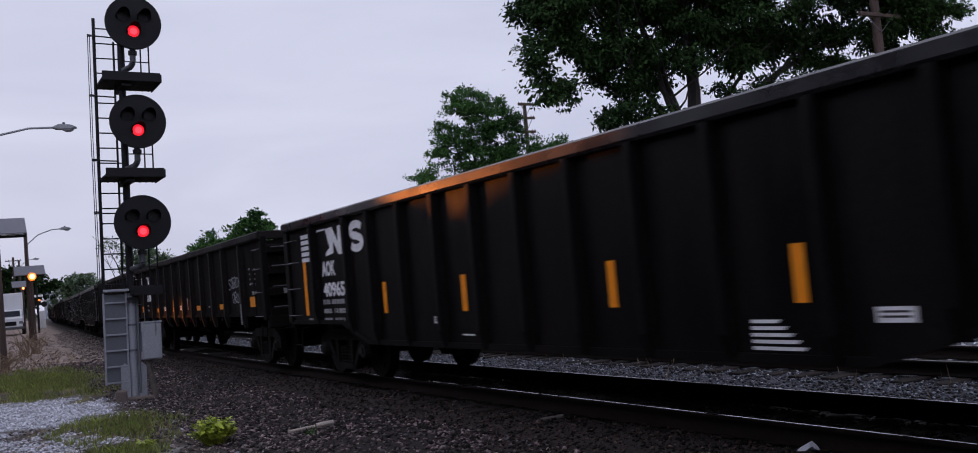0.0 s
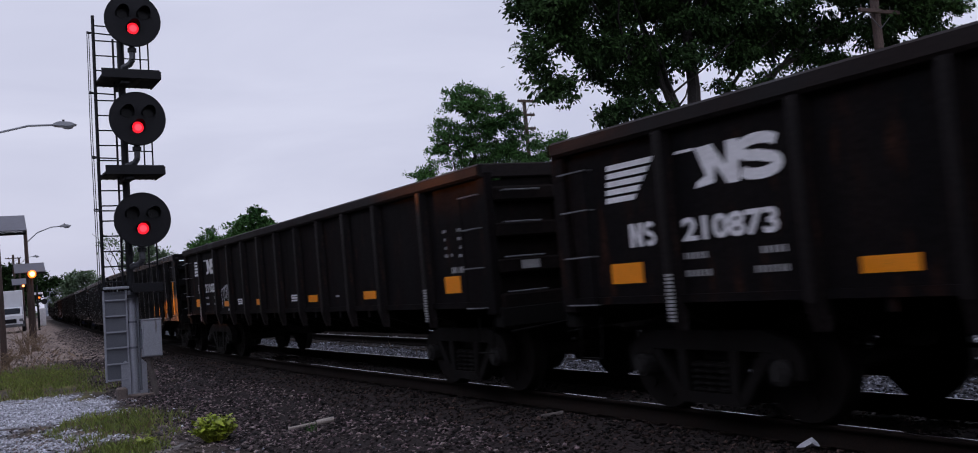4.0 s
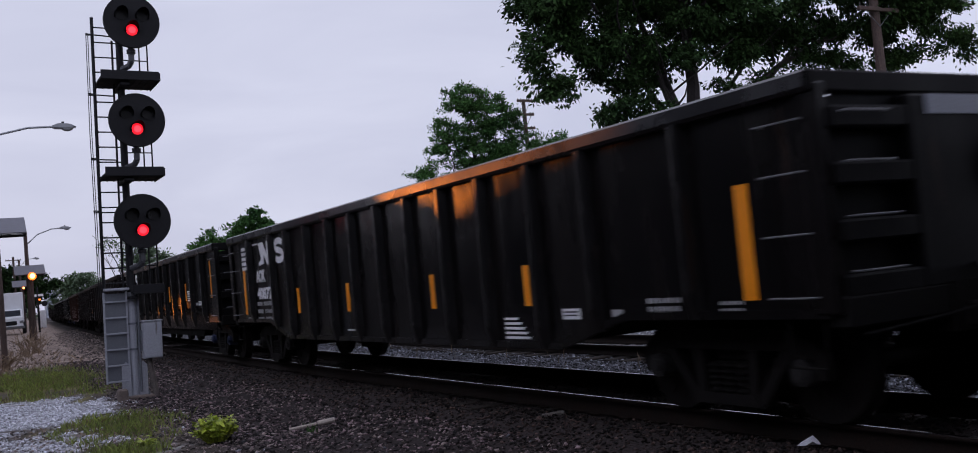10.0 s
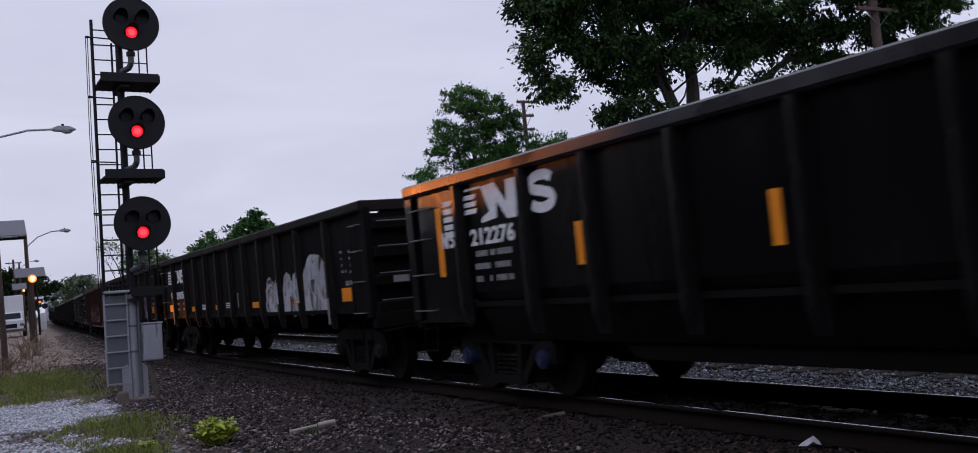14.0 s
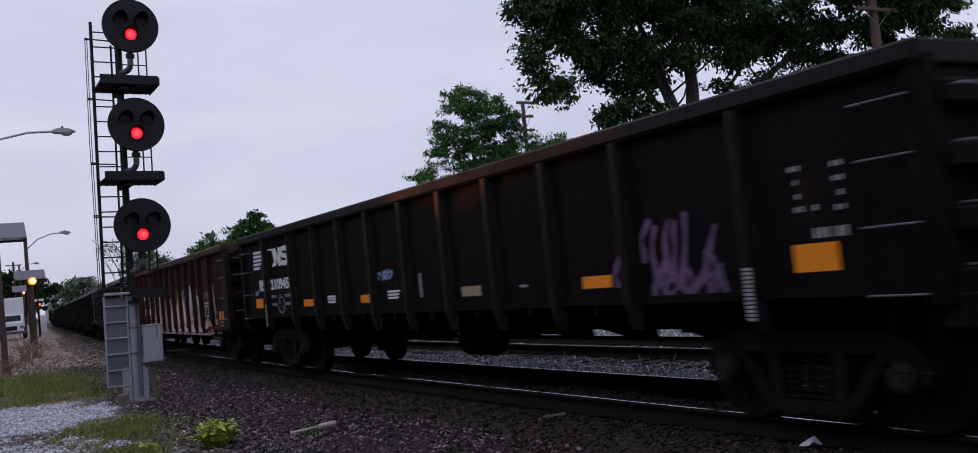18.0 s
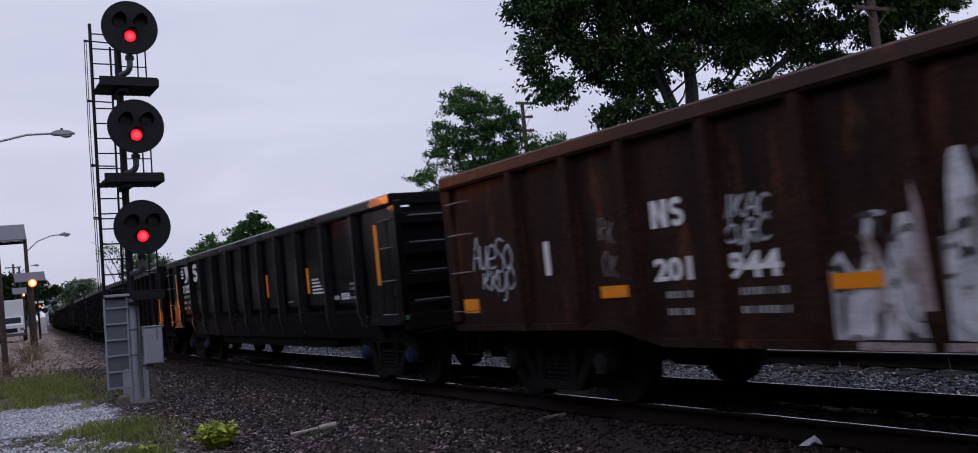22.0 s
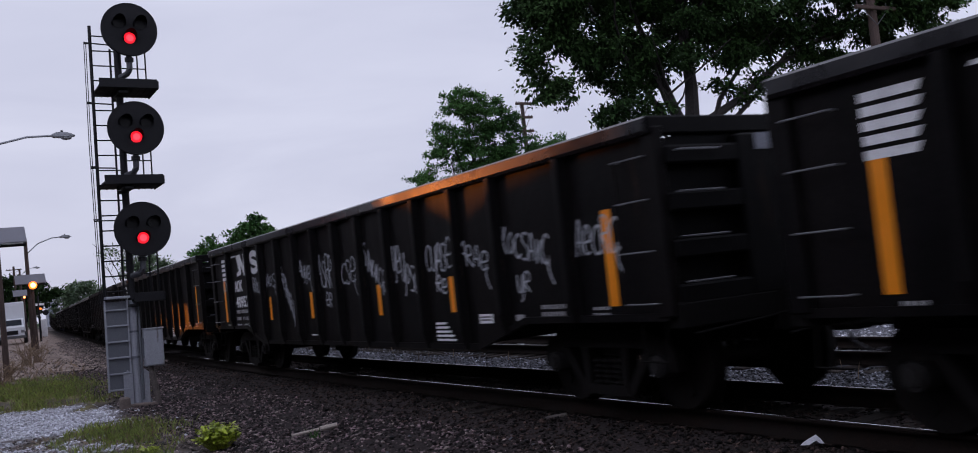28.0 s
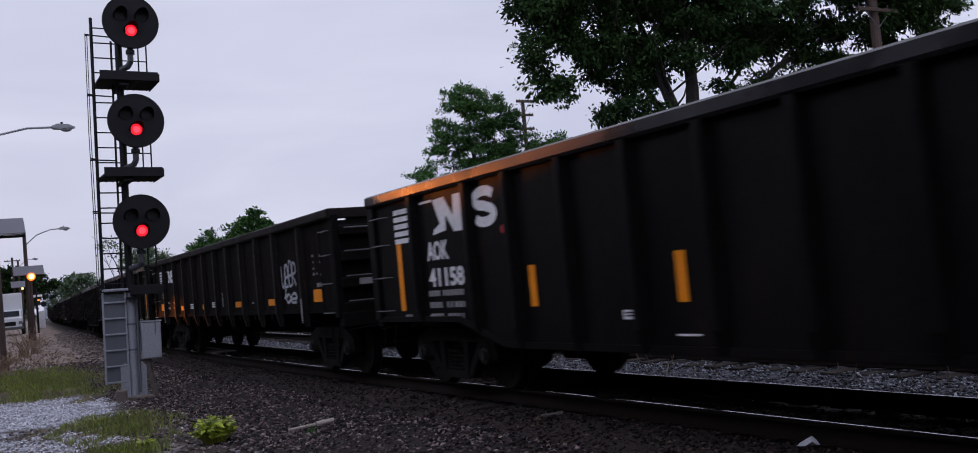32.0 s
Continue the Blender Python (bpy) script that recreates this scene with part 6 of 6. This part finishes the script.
def wash(car, ribs, tops, z0, seed, sill=True, fill="spray_wash", post="spray_pink"):
    """Old graffiti rolled on in pale washes: each bay ends in uneven finger-shaped tops, crossed by dark and pale sweeps."""
    rng = random.Random(seed)
    for k, (a, b, top) in enumerate(zip(ribs, ribs[1:], tops)):
        a, b = a + 0.19, b + 0.03
        nf = 2 + (rng.random() < 0.5) if sill else 1 + (k < 2)
        fingers = [(a + (b - a) * (i + 0.5) / nf + rng.uniform(-0.05, 0.05), (b - a) / nf * (rng.uniform(0.42, 0.62) if sill else 0.58), top - (top - z0) * rng.choice((0.0, 0.08, 0.2, 0.34) if sill else (0.0, 0.1)), rng.uniform(-0.1, 0.1)) for i in range(nf)]
        bm, rows, n = B(), [], 26
        for i in range(n + 1):
            u = a + (b - a) * i / n
            z = z0 + (top - z0) * (0.52 if sill else 0.7)
            for c, w, h, l in fingers:
                q = abs(u - c) / w
                if q < 1:
                    z = max(z, z0 + (h - z0) * (0.45 + 0.55 * (1 - q ** 2.4) ** 0.7))
            z += rng.uniform(-0.025, 0.025)
            rows.append((bm.verts.new((SKIN, ym(u), z0)), bm.verts.new((SKIN, ym(u), (z0 + z) / 2)), bm.verts.new((SKIN, ym(u), z))))
        for p, q in zip(rows, rows[1:]):
            bm.faces.new((p[0], q[0], q[1], p[1]))
            bm.faces.new((p[1], q[1], q[2], p[2]))
        part("graffiti_wash", bm, "spray_grey" if sill and k == 2 else fill, car, "pale rolled-on graffiti with finger-shaped tops")
        for j in range(24):
            c, r = a + (b - a) * rng.random(), rng.uniform(0.08, 0.34)
            zc, q0, turn = z0 + (top - z0) * rng.uniform(0.05, 0.75), rng.uniform(0, 6.28), rng.choice((-1, 1)) * rng.uniform(0.8, 2.4)
            wd_ = rng.uniform(0.015, 0.06) if j % 2 else rng.uniform(0.05, 0.13)
            pts = [Vector((ym(min(max(c + 0.7 * r * math.cos(q0 + turn * i / 9), a), b)), max(z0, min(top - 0.08, zc + 1.25 * r * math.sin(q0 + turn * i / 9))))) for i in range(10)]
            bm = B()
            ribbon(bm, pts, [wd_ * math.sin(0.3 + 2.6 * i / 9) for i in range(10)], SKIN - 0.0006 - 0.0003 * j, 0.00002)
            part("graffiti_stroke", bm, ("spray_shadow", "spray_white", "spray_pink", "spray_shadow", "spray_grey")[j % 5], car)
        # the paint runs over the foot of the post between the bays
        if k:
            h = rng.uniform(0.45, 0.95)
            bm = B()
            slab(bm, [(yu(ribs[k]) - 0.05, z0 + 0.2), (yu(ribs[k]) + 0.05, z0 + 0.2), (yu(ribs[k]) + 0.03, z0 + 0.2 + h), (yu(ribs[k]) - 0.02, z0 + 0.2 + h * 0.8)], "x", -(SHEET + 0.109), -(SHEET + 0.102))
            part("graffiti_wash", bm, post, car, "thin paint over a rusty post")
    if not sill:
        return
    bm = B()
    slab(bm, [(yu(ribs[0] + 0.3), 0.695), (yu(ribs[-1] - 0.2), 0.695), (yu(ribs[-1] - 0.2), 0.752), (yu(ribs[0] + 0.3), 0.752)], "x", -(SHEET + 0.039), -(SHEET + 0.034))
    part("graffiti_wash", bm, "spray_pink", car, "pale paint along the side sill")


def coil_tag(car, u, z, w, h, width, material):
    """A sprayed coil: two stacked loops gone over twice."""
    pts = []
    for i in range(57):
        q = i / 28 * 2 * math.pi
        k = 1.0 - 0.10 * (i > 28)
        pts.append(Vector((ym(u + k * w * 0.5 * math.cos(q)), z + k * h * 0.5 * math.sin(q) + 0.012 * (i > 28))))
    bm = B()
    ribbon(bm, pts, [width * (0.8 + 0.4 * abs(math.sin(i * 0.3))) for i in range(len(pts))], SKIN - 0.001, 0.00003)
    part("graffiti", bm, material, car, "pale blue sprayed ring")
    pts = []
    for i in range(41):
        q = i / 40 * math.pi
        pts.append(Vector((ym(u - w * 0.30 * math.sin(2 * q)), z + h * 0.62 * math.cos(q))))
    bm = B()
    ribbon(bm, pts, [width] * len(pts), SKIN - 0.0035, 0.00003)
    part("graffiti", bm, material, car, "pale blue coil across the ring")


def dress_deep(car, number):
    speed_bars(car, 0.84, 1.30, 2.0, 2.47, 5, 0.012)
    emblem(car, 1.68, 2.85, 2.04, 2.50, 3.10, 3.70)
    words(car, "AOK", 1.80, 2.40, 1.71, 1.96)
    words(car, number, 1.80, 2.76, 1.37, 1.61)
    small_print(car, 1.76, 1.25, 3, 0.95, 0.075, 0.15)
    mark(car, "reflector", 0.86, 1.0, 1.07, 2.0, "yellow_tape")
    mark(car, "reflector", 15.33, 15.48, 1.07, 2.0, "yellow_tape")
    for u in (4.31, 6.72, 9.72, 12.05):
        mark(car, "reflector", u - 0.065, u + 0.065, 1.08, 1.53, "yellow_tape")
    speed_bars(car, 11.5, 11.78, 0.715, 0.955, 5, -0.06, 0.0, 1.9)
    mark(car, "placard", 12.70, 13.02, 0.93, 1.04, "white_paint")
    mark(car, "placard", 5.85, 6.05, 0.93, 1.02, "white_paint")
    mark(car, "placard", 13.55, 13.72, 0.95, 1.02, "grey_stencil")
    small_print(car, 14.1, 1.07, 3, 0.48, 0.045, 0.075, False)
    small_print(car, 15.05, 1.04, 2, 0.28, 0.03, 0.06, False)
    small_print(car, 0.98, 0.99, 2, 0.22, 0.03, 0.06, False)
    mark(car, "consolidated_patch", 6.6, 6.9, 0.78, 0.80, "white_paint")
    bm = B()
    rod(bm, (SKIN, ym(3.78), 1.97), (SKIN + 0.004, ym(3.78), 1.97), 0.05, seg=14)
    part("red_spot", bm, "red_dot", car)


def dress_ribbed(car, number, faded=(), d=0.0):
    speed_bars(car, 0.82 + d, 1.52 + d, 2.04, 2.40, 5, 0.07, 0.15)
    emblem(car, 1.84 + d, 2.62 + d, 2.04, 2.39, 2.55 + d, 3.10 + d)
    if number:
        words(car, number, 1.86 + d, 2.96 + d, 1.60, 1.81)
    road_mark(car, 1.13 + d, 1.50 + d, 1.60, 1.82)
    small_print(car, 1.86 + d, 1.45, 2, 1.17, 0.055, 0.15, "wide")
    mark(car, "reflector", 0.80 + d, 1.27 + d, 1.27, 1.46, "yellow_tape")
    mark(car, "reflector", 14.98, 15.40, 1.27, 1.48, "yellow_tape")
    for u in (3.71, 6.35, 9.62, 12.2):
        mark(car, "reflector", u, u + 0.48, 1.25, 1.37, "faded_tape" if u in faded else "yellow_tape")
    mark(car, "placard", 4.92, 5.25, 1.28, 1.40, "white_paint")
    bars, scales = (8.66, (8.13,)) if d > 0.1 else (7.38, (8.09, 8.47))
    speed_bars(car, bars, bars + 0.38, 1.28, 1.40, 3, 0.03)
    for u in scales:
        bm = B()
        for i in range(12):
            box(bm, SKIN, SKIN + 0.004, ym(u) - 0.04, ym(u) + 0.04, 1.28 + 0.027 * i, 1.297 + 0.027 * i)
        tagged(part("height_scale", bm, "grey_stencil", car), kind="stuff")
    small_print(car, 15.02, 2.03, 3, 0.10, 0.038, 0.105, False)
    small_print(car, 15.04, 1.72, 1, 0.22, 0.042, 0.1, False)
    small_print(car, 15.42, 2.02, 4, 0.12, 0.038, 0.105, False)
    small_print(car, 15.2, 1.515, 1, 0.32, 0.075, 0.1, False)
    for u in (1.66, 14.47):
        bm = B()
        for i in range(13):
            box(bm, -(SHEET + 0.113), -(SHEET + 0.108), yu(u) - 0.045, yu(u) + 0.045, 0.92 + 0.033 * i, 0.942 + 0.033 * i)
        tagged(part("height_scale", bm, "grey_stencil", car), kind="stuff")
    mark(car, "placard", 11.0, 11.15, 1.31, 1.34, "grey_stencil")


def dress_sloped(car, number):
    speed_bars(car, 1.05, 1.24, 1.98, 2.44, 5, -0.015)
    emblem(car, 1.64, 2.84, 2.09, 2.53, 3.06, 3.62)
    speed_bars(car, 1.62, 1.88, 2.22, 2.45, 3)
    words(car, number, 1.70, 2.72, 1.83, 2.04)
    road_mark(car, 0.92, 1.28, 1.85, 2.06)
    small_print(car, 1.77, 1.70, 3, 0.92, 0.07, 0.15)
    mark(car, "reflector", 0.82, 0.96, 1.5, 2.38, "yellow_tape")
    mark(car, "reflector", 15.36, 15.5, 1.5, 2.38, "yellow_tape")
    for u in (3.95, 6.58, 9.70, 12.2):
        mark(car, "reflector", u - 0.06, u + 0.06, 1.49, 1.93, "yellow_tape")
    speed_bars(car, 12.42, 12.72, 1.47, 1.73, 5, -0.06, 0.0, 1.9)
    mark(car, "placard", 13.82, 14.15, 1.34, 1.44, "white_paint")
    mark(car, "placard", 13.48, 13.71, 1.345, 1.41, "grey_stencil")
    small_print(car, 14.21, 1.555, 2, 0.46, 0.04, 0.075, False)
    small_print(car, 14.21, 1.34, 1, 0.28, 0.04, 0.08, False)
    small_print(car, 14.59, 1.03, 3, 0.24, 0.03, 0.06, False)
    mark(car, "placard", 11.0, 11.3, 1.36, 1.38, "grey_stencil")


def dress_rusty(car):
    words(car, "201", 3.95, 4.45, 1.27, 1.48)
    words(car, "944", 4.88, 5.46, 1.25, 1.47)
    road_mark(car, 3.98, 4.43, 1.75, 2.0)
    small_print(car, 4.05, 1.12, 2, 0.38, 0.06, 0.15, False)
    small_print(car, 5.0, 1.12, 2, 0.5, 0.06, 0.15, False)
    mark(car, "reflector", 0.27, 0.64, 1.05, 1.22, "yellow_tape")
    mark(car, "reflector", 15.14, 15.56, 1.06, 1.26, "yellow_tape")
    for u, z in ((3.13, 1.15), (5.93, 1.13), (9.0, 1.12), (11.92, 1.05)):
        mark(car, "reflector", u, u + 0.44, z, z + 0.115, "yellow_tape", x=SKIN - 0.012)
    mark(car, "worn_letter", 2.17, 2.27, 1.42, 1.78, "white_paint")
    wash(car, [5.72] + [6.65 + 0.965 * i for i in range(7)] + [13.28, 14.35], (1.72, 2.02, 1.80, 1.75, 1.92, 1.92, 1.95, 1.92, 1.14), 0.765, 41)
    for i in range(26):
        a, r = (i * 2.4) % 6.283, 0.05 + 0.011 * i
        mark(car, "graffiti_dab", 13.87 + 1.3 * r * math.cos(a), 13.94 + 1.3 * r * math.cos(a), 1.62 + 0.42 * r * math.sin(a), 1.66 + 0.5 * r * math.sin(a), "spray_grey", lean=0.03)
    tag(car, 0.58, 1.58, 1.46, 1.52, 0.34, 5, 44, "spray_white", 0.026)
    tag(car, 0.75, 1.32, 1.5, 1.28, 0.24, 4, 47, "spray_white", 0.026)
    tag(car, 4.83, 1.76, 5.42, 1.72, 0.2, 4, 45, "spray_white", 0.022)
    tag(car, 4.88, 1.54, 5.36, 1.54, 0.16, 4, 43, "spray_white", 0.022)
    tag(car, 3.17, 1.72, 3.4, 1.68, 0.25, 2, 42, "spray_grey", 0.016)
    tag(car, 3.17, 1.36, 3.4, 1.34, 0.25, 2, 40, "spray_grey", 0.016)
    scrawl(car, 14.1, 14.9, 0.85, 1.9, 46, strokes=4)
    bm = B()
    for a, b, c, d in ((13.6, 14.2, 1.46, 1.5), (13.6, 14.2, 1.14, 1.175), (13.6, 13.635, 1.14, 1.5), (14.165, 14.2, 1.14, 1.5), (13.78, 13.81, 1.175, 1.46), (13.98, 14.01, 1.175, 1.46), (13.66, 13.75, 1.38, 1.41), (13.84, 13.95, 1.38, 1.41)):
        box(bm, SKIN - 0.004, SKIN + 0.002, ym(a), ym(b), c, d)
    part("graffiti", bm, "spray_white", car, "sprayed white box outline")
    small_print(car, 15.17, 0.985, 2, 0.37, 0.035, 0.07, False)
    small_print(car, 14.65, 1.05, 2, 0.2, 0.03, 0.07, False)


PLAIN = {
    "deep": gondola("deep", "black_paint", "black steel gondola car with deep sides and yellow reflectors"),
    "deep_new": gondola("deep", "new_paint", "newer black steel gondola car with deep sides and yellow reflectors"),
    "ribbed": gondola("ribbed", "brown_paint", "worn brown-black gondola car with heavy side posts"),
    "sloped": gondola("sloped", "gloss_paint", "glossy black gondola car with inward-sloped lower sides", "blue_cap"),
    "rusty": gondola("rusty", "rusty_paint", "rusty brown gondola car covered in pale graffiti"),
}
# order of the train, first to pass first
ORDER = [("deep", "40965"), ("ribbed", "210873"), ("ribbed", "211032"), ("deep_new", "40777"), ("deep_new", "40872"), ("sloped", "212276"), ("ribbed", "210756"), ("ribbed", "210945"), ("rusty", ""), ("sloped", "212028"), ("deep", "41454"), ("deep", "40952"), ("deep", "41158"), ("ribbed", ""), ("deep", "")] + [("deep", ""), ("ribbed", ""), ("deep", ""), ("sloped", ""), ("ribbed", ""), ("deep", ""), ("deep", ""), ("ribbed", ""), ("deep", ""), ("ribbed", ""), ("ribbed", ""), ("deep", ""), ("deep", "")]
TRAIN = []
for n, (kind, number) in enumerate(ORDER):
    car = copy_thing(PLAIN[kind], pose(0, 0, 0))
    TRAIN.append(car)
    if n > 14:
        continue
    if kind in ("deep", "deep_new"):
        dress_deep(car, number)
    elif kind == "ribbed":
        dress_ribbed(car, number, (9.62,) if n == 7 else (), {1: 0.03, 2: 0.11, 6: -0.05}.get(n, 0.0))
    elif kind == "sloped":
        dress_sloped(car, number)
    else:
        dress_rusty(car)
for ob in PLAIN.values():
    for o in list(ob.children_recursive) + [ob]:
        bpy.data.objects.remove(o)

# sprayed tags
tag(TRAIN[1], 13.2, 1.68, 14.2, 1.72, 0.2, 6, 51, "spray_white", 0.024, (14.3, 1.8), 0.1)
tag(TRAIN[1], 13.48, 1.36, 14.05, 1.36, 0.22, 3, 50, "spray_white", 0.026, None, 0.1)
arch_tag(TRAIN[2], ((3.53, 1.60, 3.57, 1.22), (3.70, 1.63, 3.76, 1.36), (3.84, 1.66, 3.86, 1.41), (3.99, 1.69, 3.97, 1.42), (4.11, 1.70, 4.08, 1.38), (4.24, 1.71, 4.20, 1.30), (4.38, 1.76, 4.31, 1.29)), 0.036)
tag(TRAIN[2], 4.0, 1.15, 4.34, 1.17, 0.08, 2, 48, "spray_white", 0.03)
wash(TRAIN[6], [10.5, 11.65, 12.9, 14.3], (1.82, 1.86, 2.1), 1.1, 54, False, "spray_white", "spray_white")
coil_tag(TRAIN[7], 2.45, 1.30, 0.38, 0.32, 0.013, "spray_blue")
scrawl(TRAIN[7], 0.84, 1.02, 1.52, 1.62, 49, "spray_blue", 3, 0.02)
part("green_spot", rod(B(), (-1.47, -HALF - 0.16, 1.03), (-1.44, -HALF - 0.16, 1.03), 0.03, seg=14), "green_dot", TRAIN[9], "small green disc at the car end")
# brake gear slung low under one car
part("brake_reservoir", rod(B(), (-0.25, yu(7.5), 0.58), (-0.25, yu(8.2), 0.58), 0.24, seg=14), "under_steel", TRAIN[7])
part("brake_reservoir", rod(B(), (0.35, yu(8.3), 0.72), (0.35, yu(9.3), 0.72), 0.15, seg=14), "under_steel", TRAIN[7])
for i, (u, z0, z1, hook) in enumerate(((12.76, 1.24, 1.56, 0.1), (13.2, 1.45, 1.84, 0.12), (13.34, 1.14, 1.78, 0.05), (13.5, 1.12, 1.82, 0.1), (13.62, 1.3, 1.8, 0.08), (13.74, 1.12, 1.86, 0.1), (14.02, 1.12, 1.72, 0.16), (14.2, 1.14, 1.5, -0.2))):
    bm = B()
    ribbon(bm, [Vector((ym(u + hook * (1 - q / 9) ** 3 + 0.02 * math.sin(q * 0.9 + i)), z1 + (z0 - z1) * q / 9)) for q in range(10)], [0.03 + 0.045 * abs(math.sin(q * 0.5 + i)) for q in range(10)], SKIN - 0.001 - 0.0005 * i, 0.00002)
    part("graffiti_stroke", bm, "spray_purple", TRAIN[7], "purple sprayed stroke running down the side")
scrawl(TRAIN[7], 13.3, 14.2, 1.12, 1.45, 56, "spray_purple", 5, 0.045, 1.6)
scrawl(TRAIN[7], 7.1, 7.6, 1.55, 1.7, 57, "spray_blue", 4, 0.03)
tag(TRAIN[9], 3.35, 1.68, 3.8, 1.68, 0.2, 3, 58, "spray_dim", 0.014)
tag(TRAIN[9], 3.35, 1.5, 3.8, 1.5, 0.14, 4, 61, "spray_dim", 0.014)
tag(TRAIN[9], 4.75, 1.55, 5.25, 1.6, 0.32, 3, 59, "spray_dim", 0.018)
tag(TRAIN[9], 4.75, 1.38, 5.3, 1.38, 0.16, 5, 60, "spray_dim", 0.014)
# u0, u1, lowest and highest edge, letters, fall of the line
for i, (u0, u1, z0, z1, k, fall) in enumerate((
        (0.80, 1.22, 1.76, 1.98, 3, 0.0), (3.2, 3.72, 1.62, 1.92, 4, 0.04), (4.15, 4.72, 1.72, 1.95, 3, 0.02), (5.12, 5.72, 1.12, 2.08, 6, 0.62),
        (6.18, 6.8, 1.76, 2.06, 4, 0.06), (7.2, 7.85, 1.55, 2.08, 4, 0.06), (8.25, 8.85, 1.62, 2.0, 3, 0.0), (9.26, 10.0, 1.38, 2.14, 6, 0.45),
        (10.3, 11.1, 1.34, 2.05, 6, 0.36), (11.38, 12.1, 1.62, 2.04, 5, 0.03), (12.33, 13.0, 1.55, 1.95, 4, 0.14), (13.38, 14.35, 1.55, 2.0, 7, 0.16), (14.85, 15.55, 1.58, 1.9, 5, 0.0))):
    h = z1 - z0 - fall
    tag(TRAIN[11], u0, z0 + fall, u1, z0, h, k, 200 + i, "spray_white", 0.023, (u1 + 0.06, z0 - 0.22) if i in (2, 4, 6, 8, 10, 11, 12) else None)
    if i in (5, 9, 11):
        tag(TRAIN[11], u0 + 0.25, z0 - 0.28, u0 + 0.55, z0 - 0.3, 0.22, 2, 300 + i, "spray_white", 0.023)
tag(TRAIN[13], 13.15, 1.55, 14.05, 1.6, 0.42, 4, 80, "spray_white", 0.05)
tag(TRAIN[13], 13.35, 1.28, 13.95, 1.28, 0.18, 2, 81, "spray_white", 0.05)


# ---- what moves ----
def gone(t):
    """Metres that the train has rolled since the start."""
    return 6.6 * t + 0.00333 * t * t


def motions():
    for n, car in enumerate(TRAIN):
        rows = []
        for i in range(33):
            s = 17.1 + 17.55 * n - HALF - gone(i)
            x, y, a = line(s)
            rows.append((i, pose(x, y, 0, 0, 0, -math.degrees(a))))
        walk(car, rows)
        # wheels roll while the car is near
        near = [k for k in range(961) if -14 < 17.1 + 17.55 * n - HALF - gone(k / 30) < 34]
        if len(near) < 3:
            continue
        k0, k1 = near[0], near[-1]
        ks = sorted({0, *range(k0, k1 + 1), 960})
        for tr in [c for c in car.children if c.name.startswith("truck")]:
            for w in [c for c in tr.children if c.name.startswith("wheelset")]:
                y = w.matrix_basis.translation.y
                walk(w, [(k / 30, pose(0, y, 0.457, math.degrees((gone(min(max(k, k0), k1) / 30) - gone(k0 / 30)) / 0.457), 0, 0)) for k in ks])


for letters, _, _ in TYPE.values():
    bpy.data.meshes.remove(letters)
motions()
